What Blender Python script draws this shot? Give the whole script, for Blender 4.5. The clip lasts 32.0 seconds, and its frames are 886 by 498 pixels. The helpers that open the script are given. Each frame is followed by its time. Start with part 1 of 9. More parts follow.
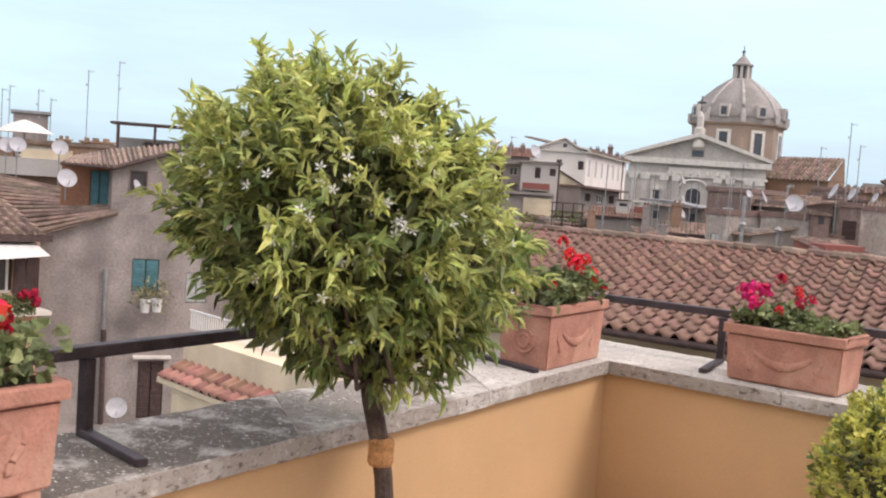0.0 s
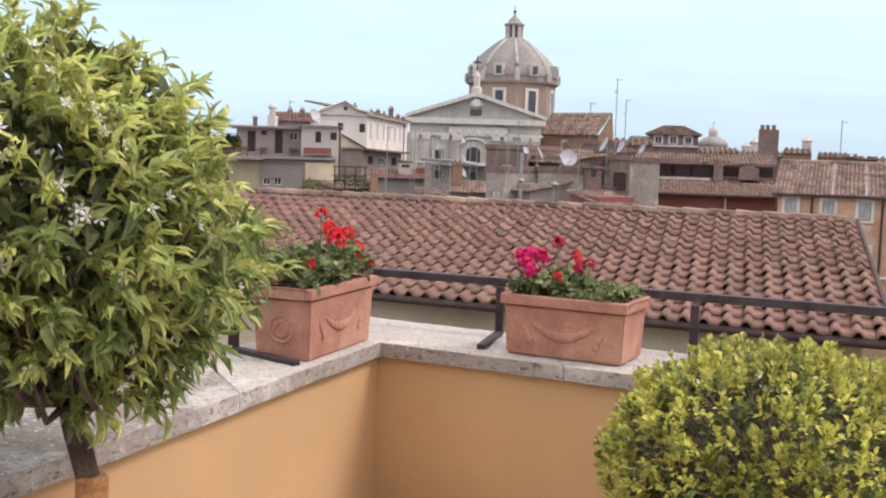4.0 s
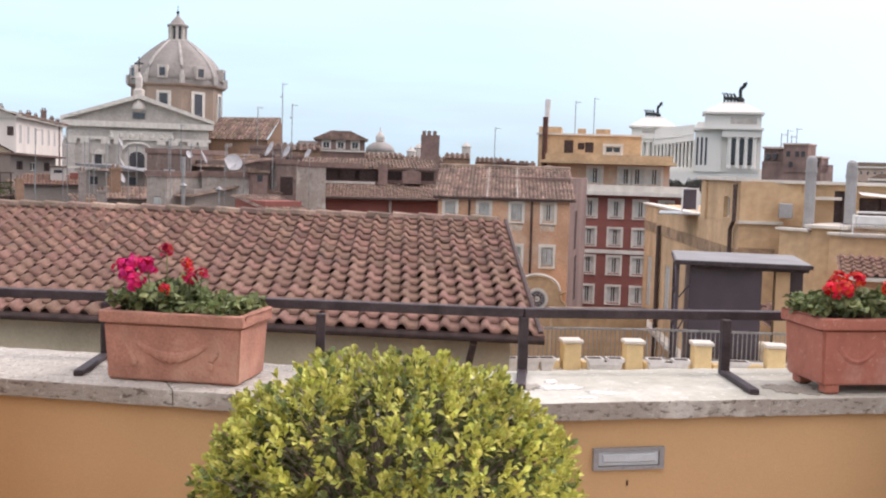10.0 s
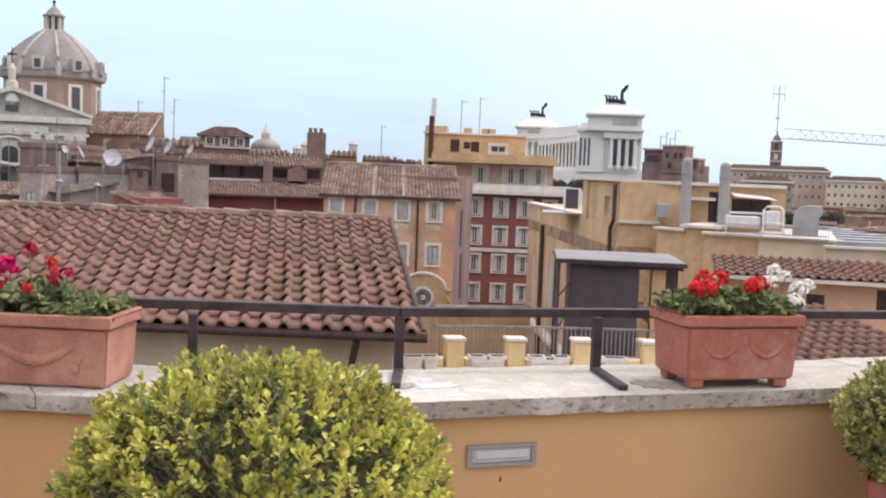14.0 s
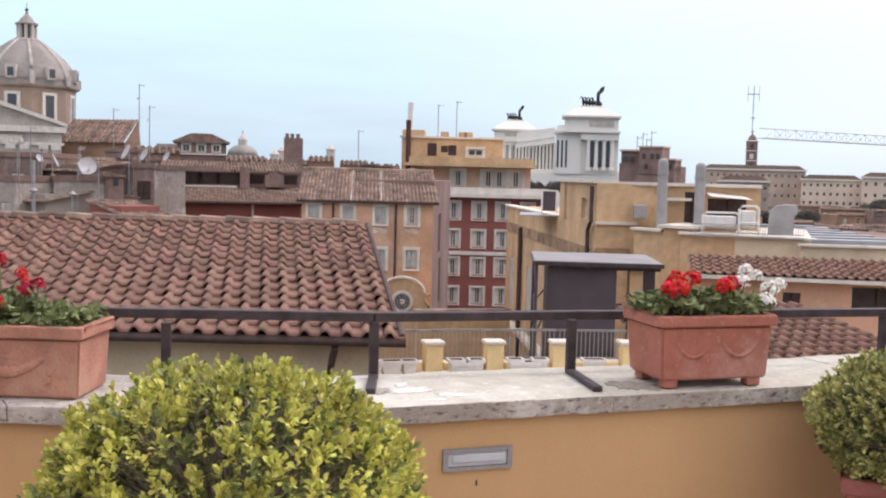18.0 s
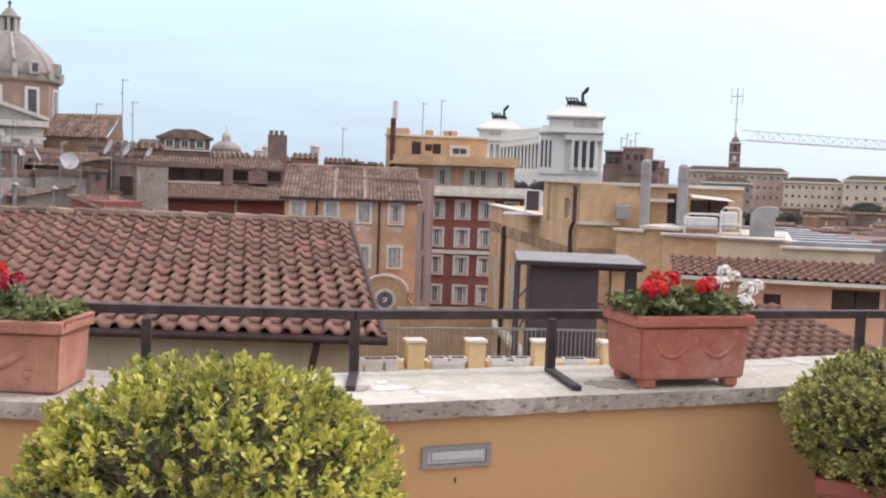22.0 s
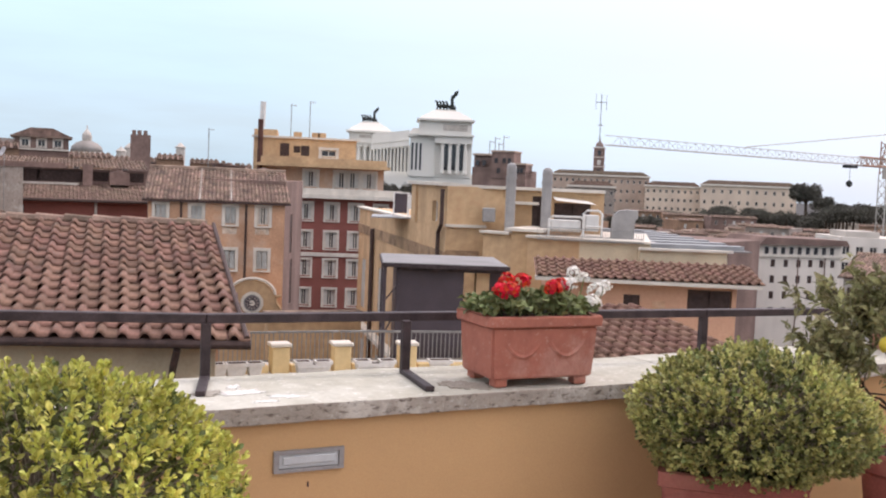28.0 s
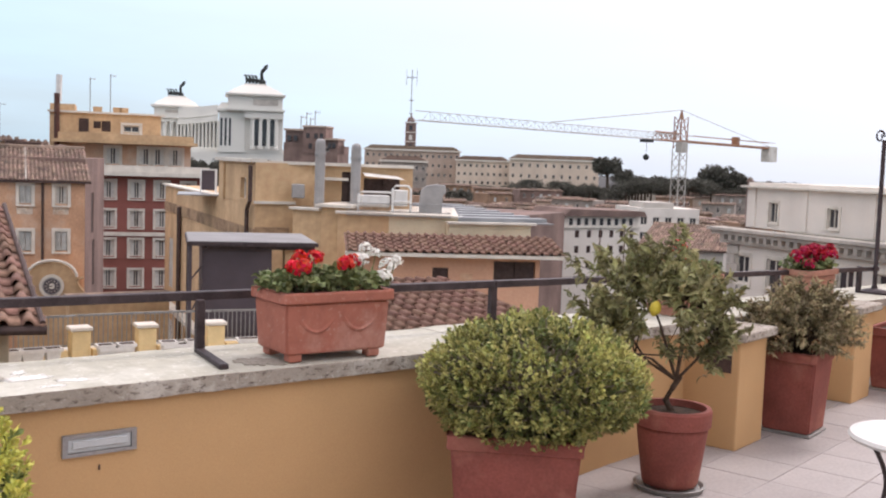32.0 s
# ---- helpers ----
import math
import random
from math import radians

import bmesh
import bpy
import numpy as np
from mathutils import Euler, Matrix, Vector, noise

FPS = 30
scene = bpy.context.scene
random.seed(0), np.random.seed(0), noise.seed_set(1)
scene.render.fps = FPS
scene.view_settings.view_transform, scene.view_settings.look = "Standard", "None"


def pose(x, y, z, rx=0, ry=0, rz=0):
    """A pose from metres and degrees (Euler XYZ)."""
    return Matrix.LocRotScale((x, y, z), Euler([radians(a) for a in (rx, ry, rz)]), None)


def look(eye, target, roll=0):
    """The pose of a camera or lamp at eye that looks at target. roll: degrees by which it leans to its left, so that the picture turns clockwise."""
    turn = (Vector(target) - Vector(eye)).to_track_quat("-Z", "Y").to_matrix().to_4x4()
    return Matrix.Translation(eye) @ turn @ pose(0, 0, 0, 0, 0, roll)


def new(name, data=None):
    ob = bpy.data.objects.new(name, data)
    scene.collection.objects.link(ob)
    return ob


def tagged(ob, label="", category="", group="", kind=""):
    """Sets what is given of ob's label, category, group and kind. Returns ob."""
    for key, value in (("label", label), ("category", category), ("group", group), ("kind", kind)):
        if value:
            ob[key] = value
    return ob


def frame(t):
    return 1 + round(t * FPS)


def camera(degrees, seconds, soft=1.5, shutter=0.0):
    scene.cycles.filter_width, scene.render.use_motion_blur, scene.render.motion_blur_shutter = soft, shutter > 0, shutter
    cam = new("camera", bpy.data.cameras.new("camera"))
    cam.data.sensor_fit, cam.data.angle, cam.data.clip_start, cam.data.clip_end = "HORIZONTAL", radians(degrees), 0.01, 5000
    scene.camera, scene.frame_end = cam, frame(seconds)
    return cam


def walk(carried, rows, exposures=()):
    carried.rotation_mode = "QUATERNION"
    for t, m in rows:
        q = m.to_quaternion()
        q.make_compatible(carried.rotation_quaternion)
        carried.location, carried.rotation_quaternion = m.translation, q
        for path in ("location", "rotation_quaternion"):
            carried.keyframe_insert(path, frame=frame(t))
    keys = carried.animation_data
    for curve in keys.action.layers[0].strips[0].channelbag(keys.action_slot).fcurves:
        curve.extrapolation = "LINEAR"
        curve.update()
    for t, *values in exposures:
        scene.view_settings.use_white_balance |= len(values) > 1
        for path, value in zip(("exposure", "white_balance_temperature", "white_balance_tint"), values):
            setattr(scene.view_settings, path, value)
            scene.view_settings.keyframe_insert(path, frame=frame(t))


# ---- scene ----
cam = camera(45.9, 32.0, 2.1)
PATH = [
    (0, (0.000, 0.000, 1.649), 24.13, -3.84, 3.95),
    (0.5, (0.010, 0.050, 1.643), 22.22, -4.17, 3.22),
    (1, (0.055, 0.239, 1.634), 20.69, -3.93, 4.32),
    (1.5, (0.036, 0.380, 1.620), 18.34, -4.15, 3.12),
    (2, (-0.015, 0.472, 1.632), 15.75, -4.23, 2.09),
    (2.5, (-0.038, 0.502, 1.648), 14.14, -4.36, 2.15),
    (4.5, (-0.056, 0.666, 1.663), 11.75, -5.41, 2.28),
    (5, (0.034, 0.821, 1.640), 11.50, -5.06, 4.31),
    (5.5, (0.036, 0.919, 1.633), 10.83, -5.55, 2.79),
    (6, (0.019, 0.981, 1.623), 10.03, -5.61, 1.27),
    (6.5, (0.042, 0.977, 1.631), 7.88, -5.81, 1.89),
    (7, (0.049, 0.983, 1.634), 6.58, -5.64, 2.16),
    (7.5, (0.070, 0.995, 1.639), 4.74, -5.35, 2.04),
    (8, (0.093, 1.009, 1.639), 2.00, -5.04, 1.92),
    (8.5, (0.109, 0.996, 1.641), -0.53, -4.70, 2.12),
    (9, (0.115, 0.999, 1.642), -1.96, -4.37, 1.87),
    (9.5, (0.136, 1.019, 1.638), -3.68, -4.28, 1.63),
    (10, (0.146, 1.020, 1.636), -5.30, -4.42, 1.65),
    (10.5, (0.155, 1.023, 1.636), -6.87, -4.41, 1.76),
    (11, (0.163, 1.012, 1.639), -8.24, -4.27, 1.79),
    (11.5, (0.170, 1.004, 1.640), -9.22, -4.19, 1.88),
    (12, (0.175, 0.999, 1.641), -9.92, -4.20, 1.79),
    (12.5, (0.180, 0.999, 1.641), -10.50, -4.19, 1.92),
    (13, (0.182, 0.994, 1.645), -10.88, -4.14, 1.93),
    (13.5, (0.188, 1.006, 1.641), -11.21, -4.27, 1.96),
    (14, (0.191, 1.013, 1.641), -11.49, -4.31, 2.20),
    (14.5, (0.191, 1.010, 1.643), -11.61, -4.30, 2.05),
    (16.5, (0.204, 1.013, 1.647), -11.70, -4.08, 1.81),
    (17, (0.206, 1.008, 1.646), -11.86, -4.05, 1.63),
    (17.5, (0.210, 1.002, 1.646), -12.25, -4.08, 1.54),
    (18, (0.213, 1.004, 1.645), -12.63, -4.07, 1.44),
    (18.5, (0.211, 1.004, 1.645), -12.65, -4.23, 1.66),
    (19, (0.211, 1.005, 1.644), -12.59, -4.32, 1.70),
    (19.5, (0.212, 1.002, 1.644), -12.65, -4.31, 2.03),
    (20, (0.213, 1.002, 1.643), -13.05, -4.24, 1.87),
    (20.5, (0.215, 1.001, 1.644), -13.47, -4.29, 1.98),
    (21, (0.214, 0.995, 1.646), -13.59, -4.18, 2.12),
    (21.5, (0.215, 0.989, 1.647), -13.54, -4.12, 2.25),
    (22, (0.218, 0.986, 1.646), -13.54, -4.12, 2.06),
    (22.5, (0.224, 0.985, 1.647), -13.57, -4.11, 2.11),
    (23, (0.223, 0.979, 1.648), -13.66, -4.00, 2.19),
    (23.5, (0.224, 0.975, 1.649), -13.76, -3.95, 2.13),
    (24, (0.226, 0.970, 1.649), -13.78, -3.91, 2.13),
    (24.5, (0.230, 0.972, 1.649), -13.95, -3.93, 2.16),
    (26.5, (0.246, 0.977, 1.648), -15.90, -3.75, 2.49),
    (27, (0.261, 0.978, 1.646), -17.20, -3.66, 2.23),
    (27.5, (0.273, 0.964, 1.647), -18.91, -3.75, 2.32),
    (28, (0.282, 0.956, 1.649), -20.62, -3.71, 2.39),
    (28.5, (0.291, 0.939, 1.655), -22.06, -3.64, 2.46),
    (29, (0.299, 0.900, 1.663), -23.78, -3.69, 2.37),
    (29.5, (0.307, 0.888, 1.661), -25.15, -4.03, 2.34),
    (30, (0.309, 0.871, 1.664), -26.39, -4.18, 2.10),
    (30.5, (0.316, 0.853, 1.667), -27.71, -4.39, 2.02),
    (31, (0.316, 0.840, 1.667), -28.65, -4.46, 1.95),
    (31.5, (0.317, 0.821, 1.668), -29.68, -4.57, 1.82),
    (32, (0.320, 0.813, 1.667), -30.83, -4.67, 2.02),
]


def held(eye, yaw, pitch, roll):
    """The camera at eye: yaw to the left of y, pitch up, roll to its left."""
    a, b = radians(yaw), radians(pitch)
    return look(eye, (eye[0] - math.sin(a) * math.cos(b), eye[1] + math.cos(a) * math.cos(b), eye[2] + math.sin(b)), roll)


walk(cam, [(t, held(eye, yaw, pitch, roll)) for t, eye, yaw, pitch, roll in PATH], [(0.0, 0.22, 6430, 24), (9.0, 0.22, 6320, 25), (19.0, 0.12, 6320, 26), (27.0, 0.1, 6350, 26), (32.0, 0.1, 6380, 25)])

# ---- world, sun, exposure ----
SUN_EL, SUN_AZ = 48.0, 78.0
world = bpy.data.worlds.new("sky")
scene.world = world
world.use_nodes = True
wn = world.node_tree.nodes
wl = world.node_tree.links
bg = wn["Background"]
sky = wn.new("ShaderNodeTexSky")
sky.sky_type = "NISHITA"
sky.sun_disc = False
sky.sun_elevation = radians(SUN_EL)
sky.sun_rotation = radians(SUN_AZ)
sky.air_density, sky.dust_density, sky.ozone_density = 1.0, 2.5, 1.0
geo_w = wn.new("ShaderNodeTexCoord")
map_w = wn.new("ShaderNodeMapping")
map_w.inputs["Scale"].default_value = (1.0, 1.4, 7.0)
cloud = wn.new("ShaderNodeTexNoise")
cloud.inputs["Scale"].default_value = 1.6
cloud.inputs["Detail"].default_value = 7
cloud.inputs["Roughness"].default_value = 0.55
ramp_w = wn.new("ShaderNodeValToRGB")
ramp_w.color_ramp.elements[0].position = 0.38
ramp_w.color_ramp.elements[1].position = 0.62
ramp_w.color_ramp.elements[0].color = (0.66, 0.66, 0.66, 1)
ramp_w.color_ramp.elements[1].color = (0.97, 0.97, 0.97, 1)
mix_w = wn.new("ShaderNodeMixRGB")
mix_w.inputs["Color2"].default_value = (4.75, 6.7, 7.2, 1)
wl.new(geo_w.outputs["Generated"], map_w.inputs["Vector"])
wl.new(map_w.outputs["Vector"], cloud.inputs["Vector"])
wl.new(cloud.outputs["Fac"], ramp_w.inputs["Fac"])
wl.new(ramp_w.outputs["Color"], mix_w.inputs["Fac"])
wl.new(sky.outputs["Color"], mix_w.inputs["Color1"])
dot_w = wn.new("ShaderNodeVectorMath")
dot_w.operation = "DOT_PRODUCT"
dot_w.inputs[1].default_value = (math.sin(radians(SUN_AZ)) * math.cos(radians(SUN_EL)), math.cos(radians(SUN_AZ)) * math.cos(radians(SUN_EL)), math.sin(radians(SUN_EL)))
wl.new(geo_w.outputs["Generated"], dot_w.inputs[0])
halo_w = wn.new("ShaderNodeMapRange")
halo_w.inputs["From Min"].default_value = 0.3
halo_w.inputs["From Max"].default_value = 0.8
halo_w.inputs["To Max"].default_value = 0.8
wl.new(dot_w.outputs["Value"], halo_w.inputs["Value"])
glow_w = wn.new("ShaderNodeMixRGB")
glow_w.inputs["Color2"].default_value = (7.3, 7.5, 7.7, 1)
wl.new(halo_w.outputs["Result"], glow_w.inputs["Fac"])
wl.new(mix_w.outputs["Color"], glow_w.inputs["Color1"])
sep_w = wn.new("ShaderNodeSeparateXYZ")
wl.new(geo_w.outputs["Generated"], sep_w.inputs["Vector"])
rise_w = wn.new("ShaderNodeMapRange")
rise_w.inputs["From Min"].default_value = 0.12
rise_w.inputs["From Max"].default_value = 0.9
rise_w.inputs["To Min"].default_value = 1.0
rise_w.inputs["To Max"].default_value = 1.9
wl.new(sep_w.outputs["Z"], rise_w.inputs["Value"])
veil_w = wn.new("ShaderNodeVectorMath")
veil_w.operation = "SCALE"
wl.new(glow_w.outputs["Color"], veil_w.inputs[0])
wl.new(rise_w.outputs["Result"], veil_w.inputs["Scale"])
white_w = wn.new("ShaderNodeMapRange")
white_w.inputs["From Min"].default_value = 0.2
white_w.inputs["From Max"].default_value = 0.55
wl.new(sep_w.outputs["Z"], white_w.inputs["Value"])
cap_w = wn.new("ShaderNodeMixRGB")
cap_w.inputs["Color2"].default_value = (9.9, 9.9, 9.6, 1)
wl.new(white_w.outputs["Result"], cap_w.inputs["Fac"])
wl.new(veil_w.outputs["Vector"], cap_w.inputs["Color1"])
wl.new(cap_w.outputs["Color"], bg.inputs["Color"])
bg.inputs["Strength"].default_value = 0.14
sun = new("sun", bpy.data.lights.new("sun", "SUN"))
sun.data.energy = 1.8
sun.data.angle = radians(14)
sun.data.color = (1.0, 0.95, 0.87)
sd = Vector((math.sin(radians(SUN_AZ)) * math.cos(radians(SUN_EL)), math.cos(radians(SUN_AZ)) * math.cos(radians(SUN_EL)), math.sin(radians(SUN_EL))))
sun.matrix_world = look((0, 0, 0), -sd)
sun.location = (30, -30, 60)

# ---- materials ----
MATS = {}


def mat(name, color, rough=0.8, metal=0.0, vary=0.12, scale=6.0, stain=None, stain_amt=0.0, streak=0.0, bump=0.15, fine=60.0, rnd=0.0, spec=0.3, emit=0.0, sss=0.0):
    """A surface with broad tone changes, fine grain, stains, streaks running down and relief."""
    if name in MATS:
        return MATS[name]
    m = bpy.data.materials.new(name)
    m.use_nodes = True
    n, l = m.node_tree.nodes, m.node_tree.links
    b = n["Principled BSDF"]
    b.inputs["Roughness"].default_value = rough
    b.inputs["Metallic"].default_value = metal
    b.inputs["Specular IOR Level"].default_value = spec
    tc = n.new("ShaderNodeTexCoord")
    big = n.new("ShaderNodeTexNoise")
    big.inputs["Scale"].default_value = scale
    big.inputs["Detail"].default_value = 5
    small = n.new("ShaderNodeTexNoise")
    small.inputs["Scale"].default_value = fine
    small.inputs["Detail"].default_value = 3
    for t in (big, small):
        l.new(tc.outputs["Object"], t.inputs["Vector"])
    r1 = n.new("ShaderNodeValToRGB")
    lo = tuple(max(0.0, c * (1 - 1.6 * vary)) for c in color)
    hi = tuple(min(1.0, c * (1 + 1.3 * vary)) for c in color)
    r1.color_ramp.elements[0].position, r1.color_ramp.elements[1].position = 0.3, 0.7
    r1.color_ramp.elements[0].color = (*lo, 1)
    r1.color_ramp.elements[1].color = (*hi, 1)
    l.new(big.outputs["Fac"], r1.inputs["Fac"])
    out = r1.outputs["Color"]
    mx = n.new("ShaderNodeMixRGB")
    mx.blend_type = "OVERLAY"
    mx.inputs["Fac"].default_value = min(0.5, vary * 2.2)
    l.new(out, mx.inputs["Color1"])
    l.new(small.outputs["Fac"], mx.inputs["Color2"])
    out = mx.outputs["Color"]
    if streak:
        mp = n.new("ShaderNodeMapping")
        mp.inputs["Scale"].default_value = (scale * 1.3, scale * 1.3, scale * 0.12)
        st = n.new("ShaderNodeTexNoise")
        st.inputs["Scale"].default_value = 1.0
        st.inputs["Detail"].default_value = 4
        rr = n.new("ShaderNodeValToRGB")
        rr.color_ramp.elements[0].position, rr.color_ramp.elements[1].position = 0.48, 0.75
        rr.color_ramp.elements[0].color = (0, 0, 0, 1)
        rr.color_ramp.elements[1].color = (streak, streak, streak, 1)
        l.new(tc.outputs["Object"], mp.inputs["Vector"])
        l.new(mp.outputs["Vector"], st.inputs["Vector"])
        l.new(st.outputs["Fac"], rr.inputs["Fac"])
        ms = n.new("ShaderNodeMixRGB")
        ms.inputs["Color2"].default_value = (*(stain or tuple(c * 0.45 for c in color)), 1)
        l.new(rr.outputs["Color"], ms.inputs["Fac"])
        l.new(out, ms.inputs["Color1"])
        out = ms.outputs["Color"]
    if stain and stain_amt:
        sn = n.new("ShaderNodeTexNoise")
        sn.inputs["Scale"].default_value = scale * 0.7
        sn.inputs["Detail"].default_value = 9
        sn.inputs["Roughness"].default_value = 0.68
        l.new(tc.outputs["Object"], sn.inputs["Vector"])
        sr = n.new("ShaderNodeValToRGB")
        sr.color_ramp.elements[0].position, sr.color_ramp.elements[1].position = 0.5, 0.64
        sr.color_ramp.elements[0].color = (0, 0, 0, 1)
        sr.color_ramp.elements[1].color = (stain_amt, stain_amt, stain_amt, 1)
        l.new(sn.outputs["Fac"], sr.inputs["Fac"])
        m2 = n.new("ShaderNodeMixRGB")
        m2.inputs["Color2"].default_value = (*stain, 1)
        l.new(sr.outputs["Color"], m2.inputs["Fac"])
        l.new(out, m2.inputs["Color1"])
        out = m2.outputs["Color"]
    if rnd:
        oi = n.new("ShaderNodeObjectInfo")
        gi = n.new("ShaderNodeNewGeometry")
        ad = n.new("ShaderNodeMath")
        ad.operation = "ADD"
        fr = n.new("ShaderNodeMath")
        fr.operation = "FRACT"
        l.new(oi.outputs["Random"], ad.inputs[0])
        l.new(gi.outputs["Random Per Island"], ad.inputs[1])
        l.new(ad.outputs[0], fr.inputs[0])
        rv = n.new("ShaderNodeMapRange")
        rv.inputs["To Min"].default_value = 1 - rnd
        rv.inputs["To Max"].default_value = 1 + rnd
        l.new(fr.outputs[0], rv.inputs["Value"])
        hs = n.new("ShaderNodeHueSaturation")
        l.new(rv.outputs["Result"], hs.inputs["Value"])
        l.new(out, hs.inputs["Color"])
        hv = n.new("ShaderNodeMapRange")
        hv.inputs["To Min"].default_value = 0.5 - 0.05 * rnd
        hv.inputs["To Max"].default_value = 0.5 + 0.05 * rnd
        ml = n.new("ShaderNodeMath")
        ml.operation = "MULTIPLY"
        ml.inputs[1].default_value = 7.31
        f2 = n.new("ShaderNodeMath")
        f2.operation = "FRACT"
        l.new(fr.outputs[0], ml.inputs[0])
        l.new(ml.outputs[0], f2.inputs[0])
        l.new(f2.outputs[0], hv.inputs["Value"])
        l.new(hv.outputs["Result"], hs.inputs["Hue"])
        out = hs.outputs["Color"]
    l.new(out, b.inputs["Base Color"])
    if bump:
        bp = n.new("ShaderNodeBump")
        bp.inputs["Strength"].default_value = bump
        bp.inputs["Distance"].default_value = 0.01
        l.new(small.outputs["Fac"], bp.inputs["Height"])
        l.new(bp.outputs["Normal"], b.inputs["Normal"])
    if sss:
        b.inputs["Transmission Weight"].default_value = 0.0
        tr = n.new("ShaderNodeBsdfTranslucent")
        sh = n.new("ShaderNodeMixShader")
        sh.inputs["Fac"].default_value = sss
        l.new(out, tr.inputs["Color"])
        l.new(b.outputs["BSDF"], sh.inputs[1])
        l.new(tr.outputs["BSDF"], sh.inputs[2])
        l.new(sh.outputs["Shader"], n["Material Output"].inputs["Surface"])
    MATS[name] = m
    return m


OCHRE = mat("ochre_render", (0.56, 0.355, 0.175), 0.9, vary=0.05, scale=1.4, stain=(0.40, 0.24, 0.11), streak=0.14, bump=0.06, fine=140)


def stone(name, base, patch, patch_at, pit, pit_amt, fleck, fleck_amt, stretch=(1, 1, 1), scale=6.0, bump=0.6):
    """Weathered stone: two tones in ragged patches, small dark pits, pale flecks of lichen and paint."""
    m = bpy.data.materials.new(name)
    m.use_nodes = True
    n, l = m.node_tree.nodes, m.node_tree.links
    b = n["Principled BSDF"]
    b.inputs["Roughness"].default_value = 0.92
    b.inputs["Specular IOR Level"].default_value = 0.25
    tc = n.new("ShaderNodeTexCoord")
    mp = n.new("ShaderNodeMapping")
    mp.inputs["Scale"].default_value = stretch
    l.new(tc.outputs["Object"], mp.inputs["Vector"])

    def mask(sc, detail, rough, lo, hi, amount, src):
        t = n.new("ShaderNodeTexNoise")
        t.inputs["Scale"].default_value = sc
        t.inputs["Detail"].default_value = detail
        t.inputs["Roughness"].default_value = rough
        r = n.new("ShaderNodeMapRange")
        for key, value in (("From Min", lo), ("From Max", hi), ("To Min", 0.0), ("To Max", amount)):
            r.inputs[key].default_value = value
        l.new(src, t.inputs["Vector"])
        l.new(t.outputs["Fac"], r.inputs["Value"])
        return r.outputs["Result"], t.outputs["Fac"]

    def over(under, colour, fac):
        x = n.new("ShaderNodeMixRGB")
        x.inputs["Color2"].default_value = (*colour, 1)
        l.new(fac, x.inputs["Fac"])
        if isinstance(under, tuple):
            x.inputs["Color1"].default_value = (*under, 1)
        else:
            l.new(under, x.inputs["Color1"])
        return x.outputs["Color"]

    big, _ = mask(scale * 0.55, 8, 0.66, patch_at, patch_at + 0.1, 1.0, tc.outputs["Object"])
    col = over(base, patch, big)
    tone, _ = mask(scale * 3, 6, 0.7, 0.45, 0.75, 0.5, tc.outputs["Object"])
    col = over(col, tuple(c * 0.62 for c in base), tone)
    pits, pf = mask(scale * 7, 5, 0.7, 0.54, 0.64, pit_amt, mp.outputs["Vector"])
    col = over(col, pit, pits)
    fl_m, _ = mask(scale * 11, 4, 0.6, 0.60, 0.66, fleck_amt, tc.outputs["Object"])
    col = over(col, fleck, fl_m)
    l.new(col, b.inputs["Base Color"])
    bp = n.new("ShaderNodeBump")
    bp.inputs["Strength"].default_value = bump
    bp.inputs["Distance"].default_value = 0.012
    bp.invert = True
    l.new(pf, bp.inputs["Height"])
    l.new(bp.outputs["Normal"], b.inputs["Normal"])
    return m


TRAVERTINE = stone("weathered_travertine", (0.36, 0.32, 0.27), (0.56, 0.53, 0.47), 0.5, (0.105, 0.08, 0.065), 0.85, (0.66, 0.63, 0.57), 0.4, (1, 1, 2.2), 3.6)
COPING_TOP = stone("painted_coping_top", (0.45, 0.435, 0.36), (0.53, 0.52, 0.45), 0.5, (0.30, 0.26, 0.20), 0.2, (0.72, 0.71, 0.67), 0.5, scale=3.0, bump=0.3)
COPING_MID = stone("speckled_coping", (0.45, 0.42, 0.365), (0.57, 0.54, 0.48), 0.5, (0.17, 0.145, 0.12), 0.75, (0.74, 0.73, 0.68), 0.8, scale=5.0)
COPING_OLD = stone("lichened_coping", (0.155, 0.135, 0.112), (0.46, 0.43, 0.38), 0.5, (0.06, 0.052, 0.045), 0.6, (0.68, 0.66, 0.60), 1.0, scale=7.0, bump=0.8)
COPING_FADE = stone("mottled_coping", (0.27, 0.242, 0.205), (0.50, 0.47, 0.415), 0.49, (0.10, 0.085, 0.07), 0.7, (0.70, 0.68, 0.62), 0.9, scale=6.0, bump=0.7)
TERRACOTTA = mat("terracotta", (0.41, 0.20, 0.14), 0.85, vary=0.14, scale=7, stain=(0.56, 0.36, 0.25), stain_amt=0.45, bump=0.3, fine=90)
TERRACOTTA_RED = mat("red_terracotta", (0.25, 0.075, 0.058), 0.7, vary=0.12, scale=5, stain=(0.5, 0.24, 0.17), stain_amt=0.3, bump=0.2, fine=80)
IRON = mat("dark_painted_iron", (0.05, 0.036, 0.038), 0.6, metal=0.0, vary=0.25, scale=12, bump=0.1, fine=120)
TILE = mat("roof_tile", (0.20, 0.113, 0.082), 0.9, vary=0.25, scale=6.0, stain=(0.12, 0.092, 0.076), stain_amt=0.6, bump=0.4, fine=60, rnd=0.2)
